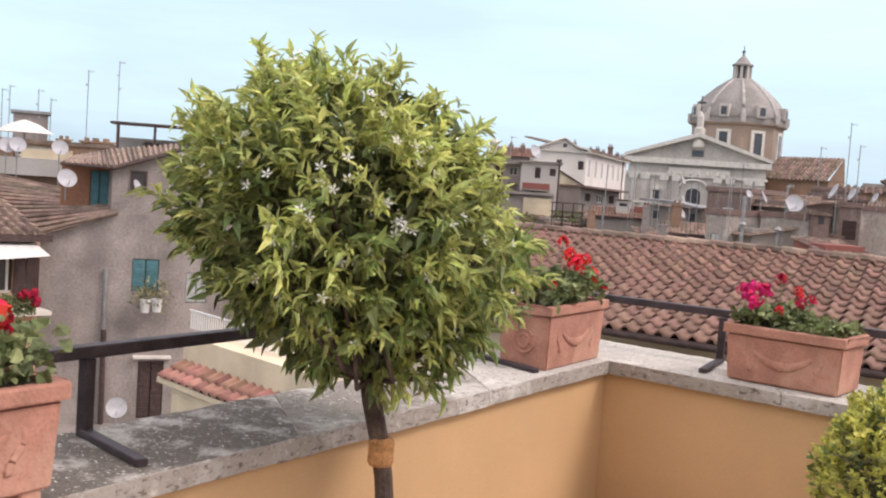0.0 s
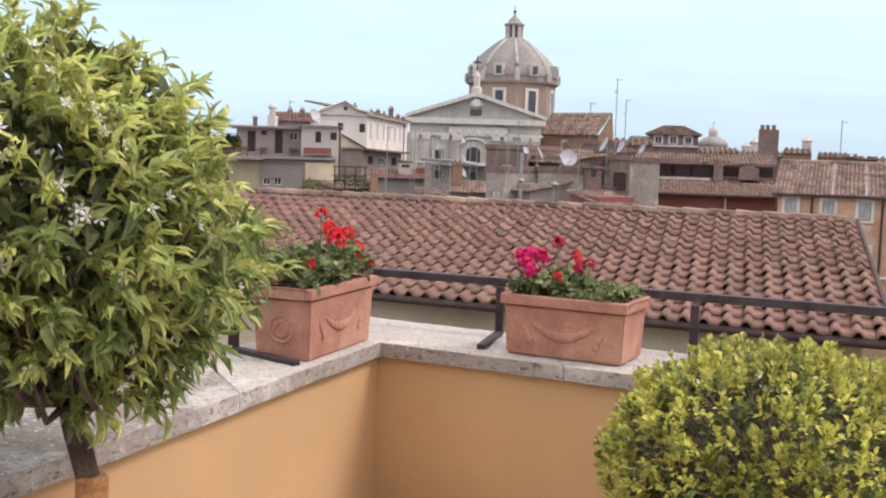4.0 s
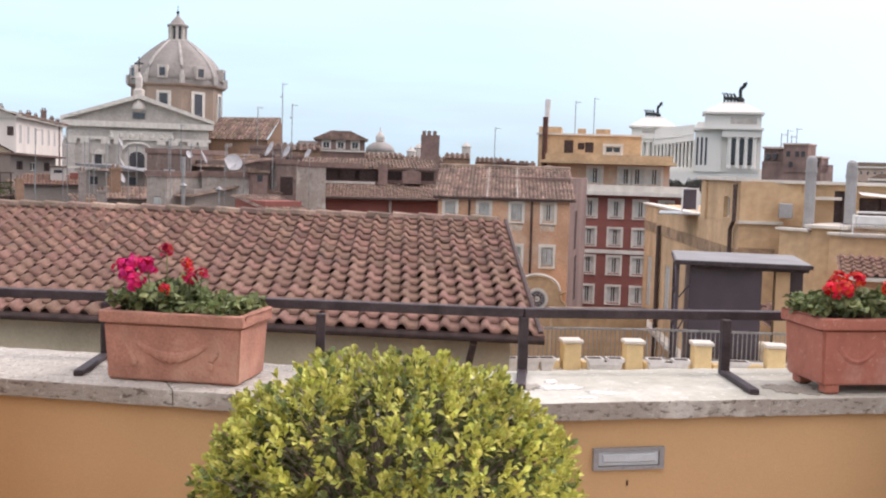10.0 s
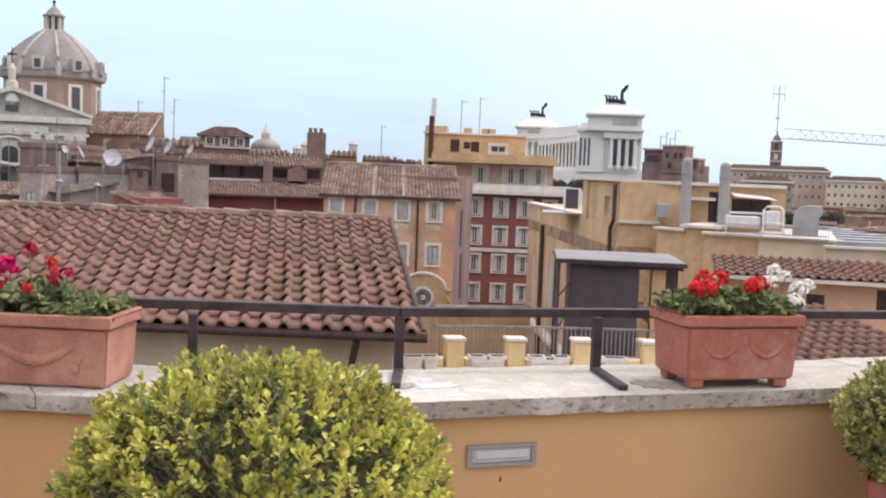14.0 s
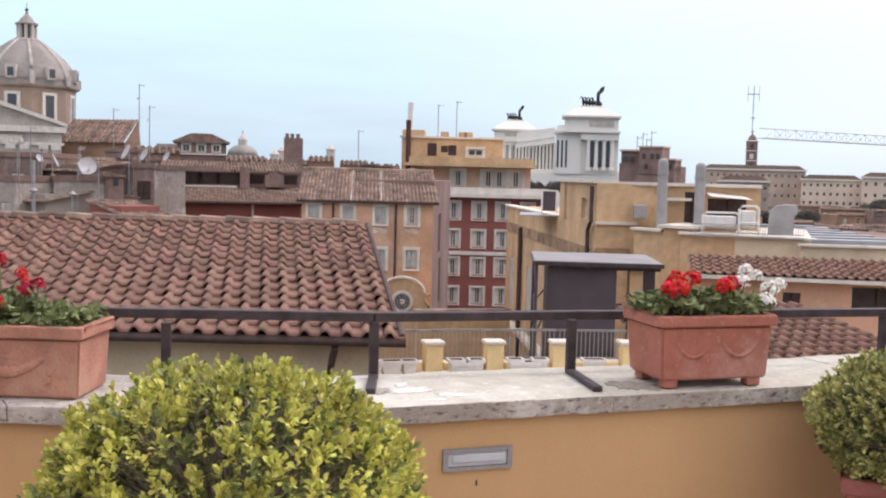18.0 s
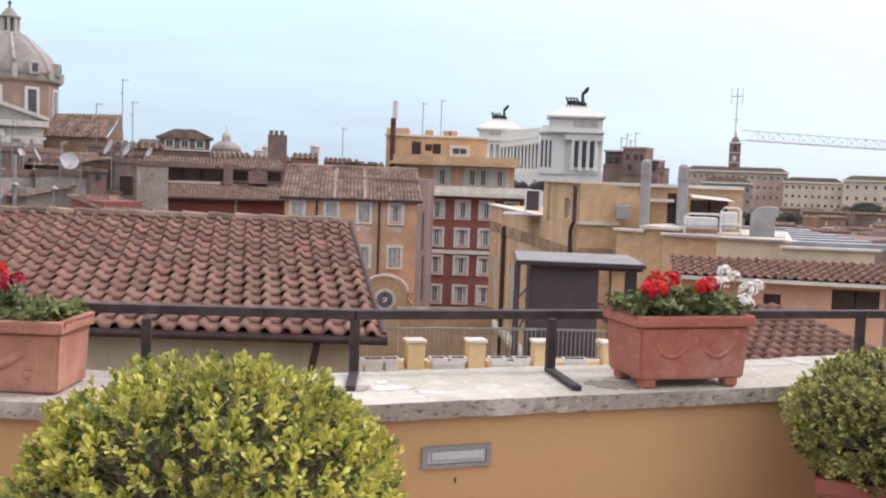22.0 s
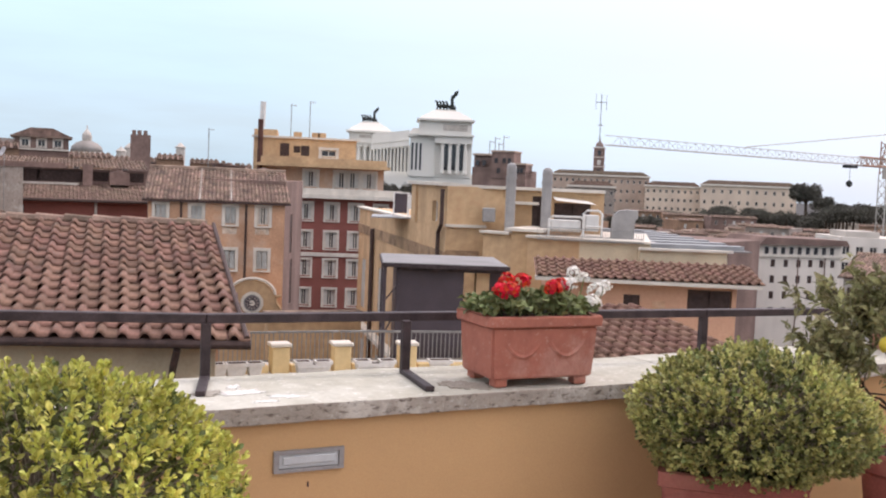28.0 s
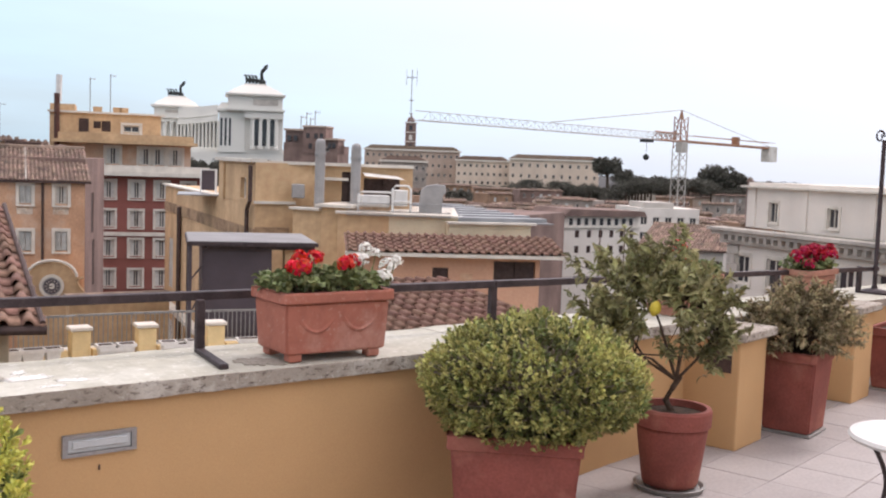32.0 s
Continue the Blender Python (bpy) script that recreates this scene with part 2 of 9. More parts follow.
TILE_OLD = mat("old_roof_tile", (0.245, 0.17, 0.13), 0.92, vary=0.3, scale=2.0, stain=(0.12, 0.10, 0.08), stain_amt=0.6, bump=0.4, fine=30, rnd=0.3)
SOIL = mat("soil", (0.05, 0.032, 0.02), 0.95, vary=0.4, scale=30, bump=0.8, fine=120)
LEAF_ORANGE = mat("citrus_leaf", (0.475, 0.515, 0.17), 0.4, vary=0.25, scale=3, bump=0.05, rnd=0.45, sss=0.35, spec=0.4)
# Deep green that carries the shade of the lower orange crown.
LEAF_CITRUS_SHADE = mat("shaded_citrus_leaf", (0.215, 0.275, 0.085), 0.4, vary=0.25, scale=3, bump=0.05, rnd=0.45, sss=0.25, spec=0.45)
LEAF_BOX = mat("shrub_leaf", (0.53, 0.53, 0.12), 0.55, vary=0.2, scale=4, bump=0.05, rnd=0.38, sss=0.28, spec=0.4)
LEAF_BOX_DARK = mat("darker_shrub_leaf", (0.40, 0.395, 0.135), 0.5, vary=0.25, scale=4, bump=0.05, rnd=0.5, sss=0.28, spec=0.4)
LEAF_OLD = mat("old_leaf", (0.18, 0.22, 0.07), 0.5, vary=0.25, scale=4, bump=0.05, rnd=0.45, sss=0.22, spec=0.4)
TWIG = mat("grey_twig", (0.27, 0.225, 0.18), 0.9, vary=0.3, scale=30, bump=0.3)
# Dark green; inside the crowns it stands in for shade between the leaves.
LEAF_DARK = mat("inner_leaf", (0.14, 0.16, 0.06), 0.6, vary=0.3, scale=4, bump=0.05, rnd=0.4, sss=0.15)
LEAF_LEMON = mat("lemon_leaf", (0.26, 0.25, 0.115), 0.5, vary=0.3, scale=3, bump=0.05, rnd=0.5, sss=0.25)
LEAF_GER = mat("geranium_leaf", (0.17, 0.205, 0.085), 0.6, vary=0.25, scale=8, bump=0.1, rnd=0.5, sss=0.2)
LEAF_GREY = mat("olive_leaf", (0.31, 0.26, 0.15), 0.6, vary=0.3, scale=4, bump=0.05, rnd=0.5, sss=0.2)
BARK = mat("bark", (0.085, 0.06, 0.045), 0.95, vary=0.3, scale=15, bump=0.8, fine=70)
PETAL_RED = mat("red_petal", (0.62, 0.018, 0.012), 0.6, vary=0.15, scale=20, bump=0, rnd=0.3, sss=0.3)
PETAL_PINK = mat("pink_petal", (0.62, 0.015, 0.13), 0.6, vary=0.15, scale=20, bump=0, rnd=0.3, sss=0.3)
PETAL_CRIMSON = mat("crimson_petal", (0.42, 0.012, 0.045), 0.6, vary=0.15, scale=20, bump=0, rnd=0.3, sss=0.3)
PETAL_WHITE = mat("white_petal", (0.82, 0.81, 0.76), 0.6, vary=0.05, scale=20, bump=0, rnd=0.1, sss=0.3)
LEMON = mat("lemon_skin", (0.66, 0.52, 0.06), 0.45, vary=0.1, scale=20, bump=0.3, fine=200)
GREY_PLASTER = mat("grey_plaster", (0.31, 0.265, 0.235), 0.95, vary=0.2, scale=0.7, stain=(0.16, 0.135, 0.12), stain_amt=0.4, streak=0.55, bump=0.5, fine=12)
BEIGE = mat("beige_grey_plaster", (0.31, 0.265, 0.23), 0.92, vary=0.12, scale=0.4, stain=(0.22, 0.19, 0.17), streak=0.45, bump=0.3, fine=12)
CREAM = mat("cream_plaster", (0.66, 0.55, 0.38), 0.92, vary=0.1, scale=0.9, stain=(0.42, 0.33, 0.23), stain_amt=0.25, streak=0.4, bump=0.2, fine=25)
WHITEWASH = mat("white_plaster", (0.50, 0.46, 0.41), 0.92, vary=0.08, scale=0.4, stain=(0.4, 0.37, 0.32), streak=0.35, bump=0.2, fine=12)
POT_WHITE = mat("white_pot_paint", (0.66, 0.64, 0.60), 0.85, vary=0.1, scale=6, stain=(0.42, 0.38, 0.33), stain_amt=0.4, bump=0.15)
YELLOW_FRESH = mat("fresh_yellow_paint", (0.74, 0.56, 0.29), 0.9, vary=0.08, scale=4, stain=(0.55, 0.4, 0.2), stain_amt=0.3, bump=0.1)
PINK_PLASTER = mat("pink_plaster", (0.62, 0.36, 0.24), 0.92, vary=0.08, scale=0.5, stain=(0.4, 0.24, 0.16), streak=0.3, bump=0.2, fine=15)
APRICOT = mat("apricot_plaster", (0.55, 0.325, 0.20), 0.92, vary=0.14, scale=0.7, stain=(0.62, 0.50, 0.40), stain_amt=0.55, streak=0.3, bump=0.2, fine=12)
APRICOT_BARE = mat("peeled_render", (0.60, 0.50, 0.40), 0.92, vary=0.2, scale=3, stain=(0.52, 0.33, 0.21), stain_amt=0.8, bump=0.3, fine=15)
RED_PLASTER = mat("red_plaster", (0.27, 0.10, 0.08), 0.92, vary=0.1, scale=0.4, stain=(0.15, 0.05, 0.04), streak=0.3, bump=0.2, fine=12)
OLD_OCHRE = mat("tawny_plaster", (0.40, 0.33, 0.22), 0.92, vary=0.14, scale=0.4, stain=(0.24, 0.2, 0.15), stain_amt=0.4, streak=0.5, bump=0.3, fine=12)
ROSE_GREY = mat("pinkish_grey_plaster", (0.40, 0.33, 0.30), 0.92, vary=0.12, scale=0.4, stain=(0.24, 0.2, 0.18), stain_amt=0.3, streak=0.5, bump=0.3, fine=12)
YELLOW_PLASTER = mat("yellow_plaster", (0.565, 0.385, 0.222), 0.92, vary=0.14, scale=0.7, stain=(0.38, 0.25, 0.14), stain_amt=0.35, streak=0.65, bump=0.12, fine=5)
ROSE_BROWN = mat("brown_plaster", (0.215, 0.145, 0.122), 0.95, vary=0.2, scale=0.3, stain=(0.11, 0.075, 0.065), streak=0.5, bump=0.4, fine=6)
OLD_BRICK = mat("old_brick", (0.30, 0.19, 0.125), 0.95, vary=0.2, scale=0.25, stain=(0.18, 0.13, 0.10), streak=0.4, bump=0.4, fine=5)
DRUM = mat("pale_brick", (0.34, 0.255, 0.195), 0.95, vary=0.12, scale=0.25, stain=(0.26, 0.2, 0.15), streak=0.4, bump=0.3, fine=5)
PALE_STONE = mat("pale_church_stone", (0.54, 0.49, 0.43), 0.92, vary=0.14, scale=0.2, stain=(0.22, 0.20, 0.18), stain_amt=0.35, streak=0.5, bump=0.4, fine=3)
MARBLE = mat("white_marble", (0.72, 0.69, 0.62), 0.7, vary=0.04, scale=0.05, stain=(0.5, 0.5, 0.5), streak=0.15, bump=0.1, fine=1)
# Marble wall behind the colonnade, its shade painted as a dark tone.
PORTICO_SHADE = mat("shaded_portico_wall", (0.09, 0.082, 0.075), 0.85, vary=0.1, scale=0.1, bump=0)
LEAD = mat("lead_dome", (0.26, 0.235, 0.21), 0.7, metal=0.15, vary=0.15, scale=0.15, stain=(0.42, 0.39, 0.36), stain_amt=0.2, streak=0.7, bump=0.3, fine=2)
LEAD_PALE = mat("worn_lead", (0.42, 0.39, 0.35), 0.7, vary=0.2, scale=0.3, streak=0.4, bump=0.2, fine=2)
TRIM = mat("pale_trim", (0.66, 0.61, 0.53), 0.85, vary=0.08, scale=2, stain=(0.4, 0.36, 0.3), streak=0.25, bump=0.1)
GLASS = mat("window_glass", (0.05, 0.05, 0.055), 0.08, vary=0.1, scale=1, bump=0, spec=0.6)
SHUTTER = mat("grey_shutter", (0.47, 0.47, 0.44), 0.8, vary=0.12, scale=3, bump=0.1)
TEAL = mat("teal_shutter", (0.085, 0.20, 0.215), 0.7, vary=0.15, scale=4, bump=0.1)
BROWN_WOOD = mat("brown_wood", (0.075, 0.048, 0.042), 0.7, vary=0.2, scale=8, bump=0.2)
CURTAIN = mat("white_curtain", (0.6, 0.58, 0.53), 0.9, vary=0.1, scale=10, bump=0)
BLACK_PANEL = mat("dark_panel", (0.075, 0.06, 0.07), 0.45, vary=0.12, scale=2, bump=0.05)
ZINC = mat("zinc_sheet", (0.33, 0.33, 0.33), 0.45, metal=0.5, vary=0.12, scale=2, bump=0.05)
WHITE_METAL = mat("white_enamel", (0.66, 0.65, 0.62), 0.45, vary=0.06, scale=5, bump=0.05)
GREY_METAL = mat("grey_metal", (0.30, 0.30, 0.29), 0.5, metal=0.5, vary=0.15, scale=4, bump=0.05)
BRONZE = mat("dark_bronze", (0.03, 0.035, 0.033), 0.6, metal=0.4, vary=0.2, scale=0.3, bump=0)
CONCRETE = mat("pale_screed", (0.56, 0.53, 0.47), 0.9, vary=0.1, scale=1.1, stain=(0.76, 0.75, 0.71), stain_amt=0.6, bump=0.3, fine=40)
FLOOR = mat("pale_floor_tile", (0.40, 0.37, 0.355), 0.55, vary=0.1, scale=1.5, stain=(0.33, 0.3, 0.28), stain_amt=0.35, bump=0.1, fine=50, rnd=0.06)
GROUT = mat("grout", (0.28, 0.25, 0.23), 0.9, vary=0.1, scale=4)
FROST = mat("frosted_glass", (0.50, 0.53, 0.54), 0.35, vary=0.06, scale=9, bump=0.1)
CRANE_O = mat("orange_crane_steel", (0.33, 0.165, 0.09), 0.6, vary=0.12, scale=1, bump=0)
CRANE_G = mat("pale_crane_steel", (0.42, 0.40, 0.36), 0.6, vary=0.12, scale=1, bump=0)
FAR_LEAF = mat("pine_foliage", (0.11, 0.105, 0.085), 0.9, vary=0.3, scale=0.3, bump=0, rnd=0.45)
ASPHALT = mat("asphalt", (0.06, 0.057, 0.055), 0.95, vary=0.2, scale=0.05, bump=0.1, fine=2)
HILL = mat("far_city_ground", (0.12, 0.105, 0.08), 0.95, vary=0.3, scale=0.02, stain=(0.07, 0.08, 0.05), stain_amt=0.6, bump=0.1, fine=0.5)
PALAZZO = mat("pale_palazzo_plaster", (0.70, 0.64, 0.57), 0.92, vary=0.06, scale=0.3, stain=(0.45, 0.4, 0.35), streak=0.3, bump=0.2, fine=12)
DISH = mat("grey_white_enamel", (0.42, 0.41, 0.41), 0.5, vary=0.1, scale=4, bump=0.05)
BARE_BAND = mat("bare_brown_render", (0.30, 0.20, 0.125), 0.95, vary=0.35, scale=1.6, stain=(0.42, 0.29, 0.16), stain_amt=0.6, bump=0.4, fine=15)
ROOF_SHEET = mat("grey_roof_sheet", (0.22, 0.21, 0.205), 0.55, vary=0.12, scale=2, bump=0.08)
HILL_CREAM = mat("far_cream_plaster", (0.64, 0.52, 0.41), 0.92, vary=0.08, scale=0.1, stain=(0.36, 0.28, 0.22), streak=0.3, bump=0.1, fine=3)
TAN_STONE = mat("tan_plaster", (0.47, 0.355, 0.28), 0.92, vary=0.12, scale=0.12, stain=(0.3, 0.23, 0.18), stain_amt=0.4, streak=0.4, bump=0.1, fine=3)
FLUE_GREY = mat("matt_grey_flue", (0.31, 0.30, 0.29), 0.7, vary=0.12, scale=3, bump=0.08)
CLAY_FRESH = mat("orange_roof_tile", (0.36, 0.185, 0.135), 0.9, vary=0.15, scale=5, bump=0.3, rnd=0.3)

# ---- helpers for shapes ----


def thing(name, loc, yaw=0.0, label="", category="", group="", kind=""):
    ob = new(name)
    ob.empty_display_size = 0.1
    ob.matrix_world = pose(*loc, 0, 0, yaw)
    return tagged(ob, label, category, group, kind)


def part(name, bm, material, parent=None, label="", smooth=False):
    """Links a bmesh as one mesh object under its thing."""
    me = bpy.data.meshes.new(name)
    bm.normal_update()
    if smooth:
        for f in bm.faces:
            f.smooth = True
    bm.to_mesh(me)
    bm.free()
    for one in material if isinstance(material, (list, tuple)) else (material,):
        me.materials.append(one)
    ob = new(name, me)
    ob.parent = parent
    if label:
        ob["label"] = label
    return ob


def box(bm, x0, x1, y0, y1, z0, z1, m=None, mi=0):
    c = [Vector((x, y, z)) for z in (z0, z1) for y in (y0, y1) for x in (x0, x1)]
    if m is not None:
        c = [m @ v for v in c]
    v = [bm.verts.new(p) for p in c]
    for q in ((0, 2, 3, 1), (4, 5, 7, 6), (0, 1, 5, 4), (2, 6, 7, 3), (0, 4, 6, 2), (1, 3, 7, 5)):
        bm.faces.new([v[i] for i in q]).material_index = mi
    return bm


def boxes(*rows):
    bm = bmesh.new()
    for r in rows:
        box(bm, *r)
    return bm


def bevelled(bm, w=0.006, seg=2):
    bmesh.ops.bevel(bm, geom=bm.edges[:], offset=w, segments=seg, affect="EDGES", profile=0.6)
    return bm


def lathe(bm, profile, seg=24, cx=0.0, cy=0.0, ang=2 * math.pi, start=0.0, mi=0):
    """Turns a profile of (radius, height) round the upright axis."""
    rings = []
    n = seg if ang > 6.28 else seg + 1
    for r, z in profile:
        rings.append([bm.verts.new((cx + r * math.cos(start + ang * k / seg), cy + r * math.sin(start + ang * k / seg), z)) for k in range(n)])
    for a, b in zip(rings, rings[1:]):
        for k in range(seg):
            j = (k + 1) % n
            bm.faces.new((a[k], a[j], b[j], b[k])).material_index = mi
    if ang > 6.28:
        for ring, flip in ((rings[0], True), (rings[-1], False)):
            f = bm.faces.new(ring[::-1] if flip else ring)
            f.material_index = mi
    return bm


def tube(bm, pts, radii, seg=8, mi=0):
    """A tube along points, with a radius at each."""
    pts = [Vector(p) for p in pts]
    rings = []
    for i, p in enumerate(pts):
        d = (pts[min(i + 1, len(pts) - 1)] - pts[max(i - 1, 0)]).normalized()
        up = Vector((0, 0, 1)) if abs(d.z) < 0.9 else Vector((1, 0, 0))
        u = d.cross(up).normalized()
        w = d.cross(u)
        r = radii[i] if isinstance(radii, (list, tuple)) else radii
        rings.append([bm.verts.new(p + r * (math.cos(2 * math.pi * k / seg) * u + math.sin(2 * math.pi * k / seg) * w)) for k in range(seg)])
    for a, b in zip(rings, rings[1:]):
        for k in range(seg):
            bm.faces.new((a[k], a[(k + 1) % seg], b[(k + 1) % seg], b[k])).material_index = mi
    bm.faces.new(rings[0])
    bm.faces.new(rings[-1][::-1])
    return bm


def prism(bm, pts, z0, z1, mi=0):
    """A flat outline of (x, y) raised from z0 to z1."""
    a = [bm.verts.new((x, y, z0)) for x, y in pts]
    b = [bm.verts.new((x, y, z1)) for x, y in pts]
    n = len(pts)
    bm.faces.new(a[::-1]).material_index = mi
    bm.faces.new(b).material_index = mi
    for k in range(n):
        bm.faces.new((a[k], a[(k + 1) % n], b[(k + 1) % n], b[k])).material_index = mi
    return bm


def slab(bm, pts, y0, y1, mi=0):
    """An outline of (x, z) given depth from y0 to y1."""
    a = [bm.verts.new((x, y0, z)) for x, z in pts]
    b = [bm.verts.new((x, y1, z)) for x, z in pts]
    n = len(pts)
    bm.faces.new(a).material_index = mi
    bm.faces.new(b[::-1]).material_index = mi
    for k in range(n):
        bm.faces.new((a[k], b[k], b[(k + 1) % n], a[(k + 1) % n])).material_index = mi
    return bm


# ---- the roof terrace ----


def arr_part(name, verts, faces, material, parent=None, label="", smooth=False):
    me = bpy.data.meshes.new(name)
    me.from_pydata([tuple(map(float, v)) for v in verts], [], faces)
    me.update()
    if smooth:
        me.polygons.foreach_set("use_smooth", [True] * len(me.polygons))
    me.materials.append(material)
    ob = new(name, me)
    ob.parent = parent
    if label:
        ob["label"] = label
    return ob


def offset_line(pts, d):
    """The line of points moved d metres to its left, with mitred corners."""
    out = []
    for i, p in enumerate(pts):
        p = Vector(p)
        dirs = []
        if i > 0:
            dirs.append((p - Vector(pts[i - 1])).normalized())
        if i < len(pts) - 1:
            dirs.append((Vector(pts[i + 1]) - p).normalized())
        ns = [Vector((-v.y, v.x)) for v in dirs]
        n = sum(ns, Vector((0, 0))).normalized()
        out.append(tuple(p + n * (d / n.dot(ns[0]))))
    return out




def fall(x):
    """How far the eastern parapet has come down at x."""
    return max(0.0, 0.028 * (x - 3.15))


EDGE = [(-2.869, -4.0), (-1.33, 5.10), (0.38, 4.64), (3.15, 4.97), (11.5, 7.475)]
FACE = offset_line(EDGE, 0.035)
BACK = offset_line(EDGE, 0.56)
LIP = offset_line(EDGE, 0.60)
COPE = 0.80
WEST_BACK, WEST_LIP = offset_line(EDGE, 0.47), offset_line(EDGE, 0.50)
WALLS = ("wall_west", "wall_north", "wall_north_bay", "wall_east")
wall_obs = []
for k, wname in enumerate(WALLS):
    q = [FACE[k], FACE[k + 1], BACK[k + 1], BACK[k]] if k else [FACE[0], FACE[1], WEST_BACK[1], WEST_BACK[0]]
    wall_obs.append(tagged(part(wname, prism(bmesh.new(), q, -14.0, COPE - 0.068), OCHRE), "ochre rendered terrace parapet wall", "wall", kind="structure"))
for v in wall_obs[3].data.vertices:
    if v.co.z > 0:
        v.co.z -= fall(v.co.x)
floor = tagged(part("floor", boxes((-3.2, 12, -4.0, 8.0, -0.3, -0.006)), GROUT), "pale tiled roof terrace floor", "floor", kind="structure")
back = tagged(part("wall_south", boxes((-3.6, 12, -4.3, -4.0, -0.3, 3.2)), OCHRE), "plain ochre wall behind the terrace", "wall", kind="structure")

side = tagged(part("wall_side", boxes((11.6, 12.0, -4.0, 8.2, -0.3, 3.2)), OCHRE), "plain ochre wall at the end of the terrace", "wall", kind="structure")

# ---- planters and pots ----


def relief_swag(bm, cx, z, w, drop, y, r):
    """A hanging garland, thick in the middle and lumpy with fruit."""
    us = [k / 36 for k in range(37)]
    pts = [(cx + (u - 0.5) * w, y, z - drop * (1 - (2 * u - 1) ** 2)) for u in us]
    o = len(bm.verts)
    tube(bm, pts, [r * (0.45 + 0.6 * (1 - abs(2 * u - 1))) * (0.8 + 0.3 * abs(math.sin(u * 28))) for u in us], 8)
    bm.verts.ensure_lookup_table()
    for v in bm.verts[o:]:
        v.co.y = y + (v.co.y - y) * 0.42


def planter(loc, yaw, length, depth, height, material, style, label, feet=True):
    ob = thing("planter", loc, yaw, label, "planter", "flower boxes on the parapet")
    foot = 0.035 if feet else 0.0
    t, taper = 0.025, 0.02
    bm = bmesh.new()
    hx, hy = length / 2, depth / 2
    bot = [(-hx + taper, -hy + taper), (hx - taper, -hy + taper), (hx - taper, hy - taper), (-hx + taper, hy - taper)]
    top = [(-hx + 0.008, -hy + 0.008), (hx - 0.008, -hy + 0.008), (hx - 0.008, hy - 0.008), (-hx + 0.008, hy - 0.008)]
    zt = height - 0.045
    vb = [bm.verts.new((x, y, foot)) for x, y in bot]
    vt = [bm.verts.new((x, y, zt)) for x, y in top]
    bm.faces.new(vb[::-1])
    bm.faces.new(vt)
    for k in range(4):
        bm.faces.new((vb[k], vb[(k + 1) % 4], vt[(k + 1) % 4], vt[k]))
    bmesh.ops.bevel(bm, geom=bm.edges[:], offset=0.008, segments=2, affect="EDGES")
    part("body", bm, material, ob)
    bm = boxes((-hx - 0.006, hx + 0.006, -hy - 0.006, -hy + t, zt, height), (-hx - 0.006, hx + 0.006, hy - t, hy + 0.006, zt, height), (-hx - 0.006, -hx + t, -hy + t, hy - t, zt, height), (hx - t, hx + 0.006, -hy + t, hy - t, zt, height))
    bmesh.ops.remove_doubles(bm, verts=bm.verts[:], dist=0.0005)
    part("rim", bevelled(bm, 0.007), material, ob, "thick rounded terracotta rim")
    part("soil", boxes((-hx + t + 0.002, hx - t - 0.002, -hy + t + 0.002, hy - t - 0.002, zt - 0.02, height - 0.012)), SOIL, ob, "dark potting soil")
    zc = foot + (zt - foot) * 0.5
    if style == "garland":
        bm = bmesh.new()
        relief_swag(bm, 0, zc + 0.04, length * 0.5, 0.055, -hy + 0.012, 0.021)
        part("relief_garland", bm, material, ob, "moulded relief garland of fruit")
        for c in (-1, 1):
            bm = bmesh.new()
            x0, us = c * length * 0.30, [k / 16 for k in range(17)]
            tube(bm, [(x0 + c * length * 0.03 * math.sin(u * 5), -hy + 0.013, zc + 0.07 - 0.12 * u) for u in us], [(0.006 + 0.009 * u) * (0.8 + 0.3 * abs(math.sin(u * 9))) for u in us], 7)
            for v in bm.verts:
                v.co.y = -hy + 0.013 + (v.co.y + hy - 0.013) * 0.45
            part("relief_ribbon", bm, material, ob, "moulded hanging ribbon")
    else:
        for c in (-1, 1):
            bm = bmesh.new()
            for r in (0.0, 0.018):
                pts = [(c * length * 0.2 + length * 0.17 * u, -hy + 0.016, zc + 0.06 - r - (0.075 - r) * (1 - u * u)) for u in np.linspace(-1, 1, 15)]
                tube(bm, pts, [float(0.006 + 0.005 * (1 - abs(u))) for u in np.linspace(-1, 1, 15)], 6)
            part("relief_garland", bm, material, ob, "shallow moulded swag")
    for r in (0.055, 0.03) if style == "garland" else ():
        pts = [(-hx + 0.014, r * math.cos(2 * math.pi * k / 20), zc + r * math.sin(2 * math.pi * k / 20)) for k in range(21)]
        part("relief_ring", tube(bmesh.new(), pts, 0.007, 6), material, ob, "moulded round rosette")
    if feet:
        for sx in (-1, 1):
            for sy in (-1, 1):
                x, y = sx * (hx - 0.07), sy * (hy - 0.06)
                part("foot", bevelled(boxes((x - 0.03, x + 0.03, y - 0.03, y + 0.03, 0, foot + 0.004)), 0.006, 1), material, ob)
    return ob


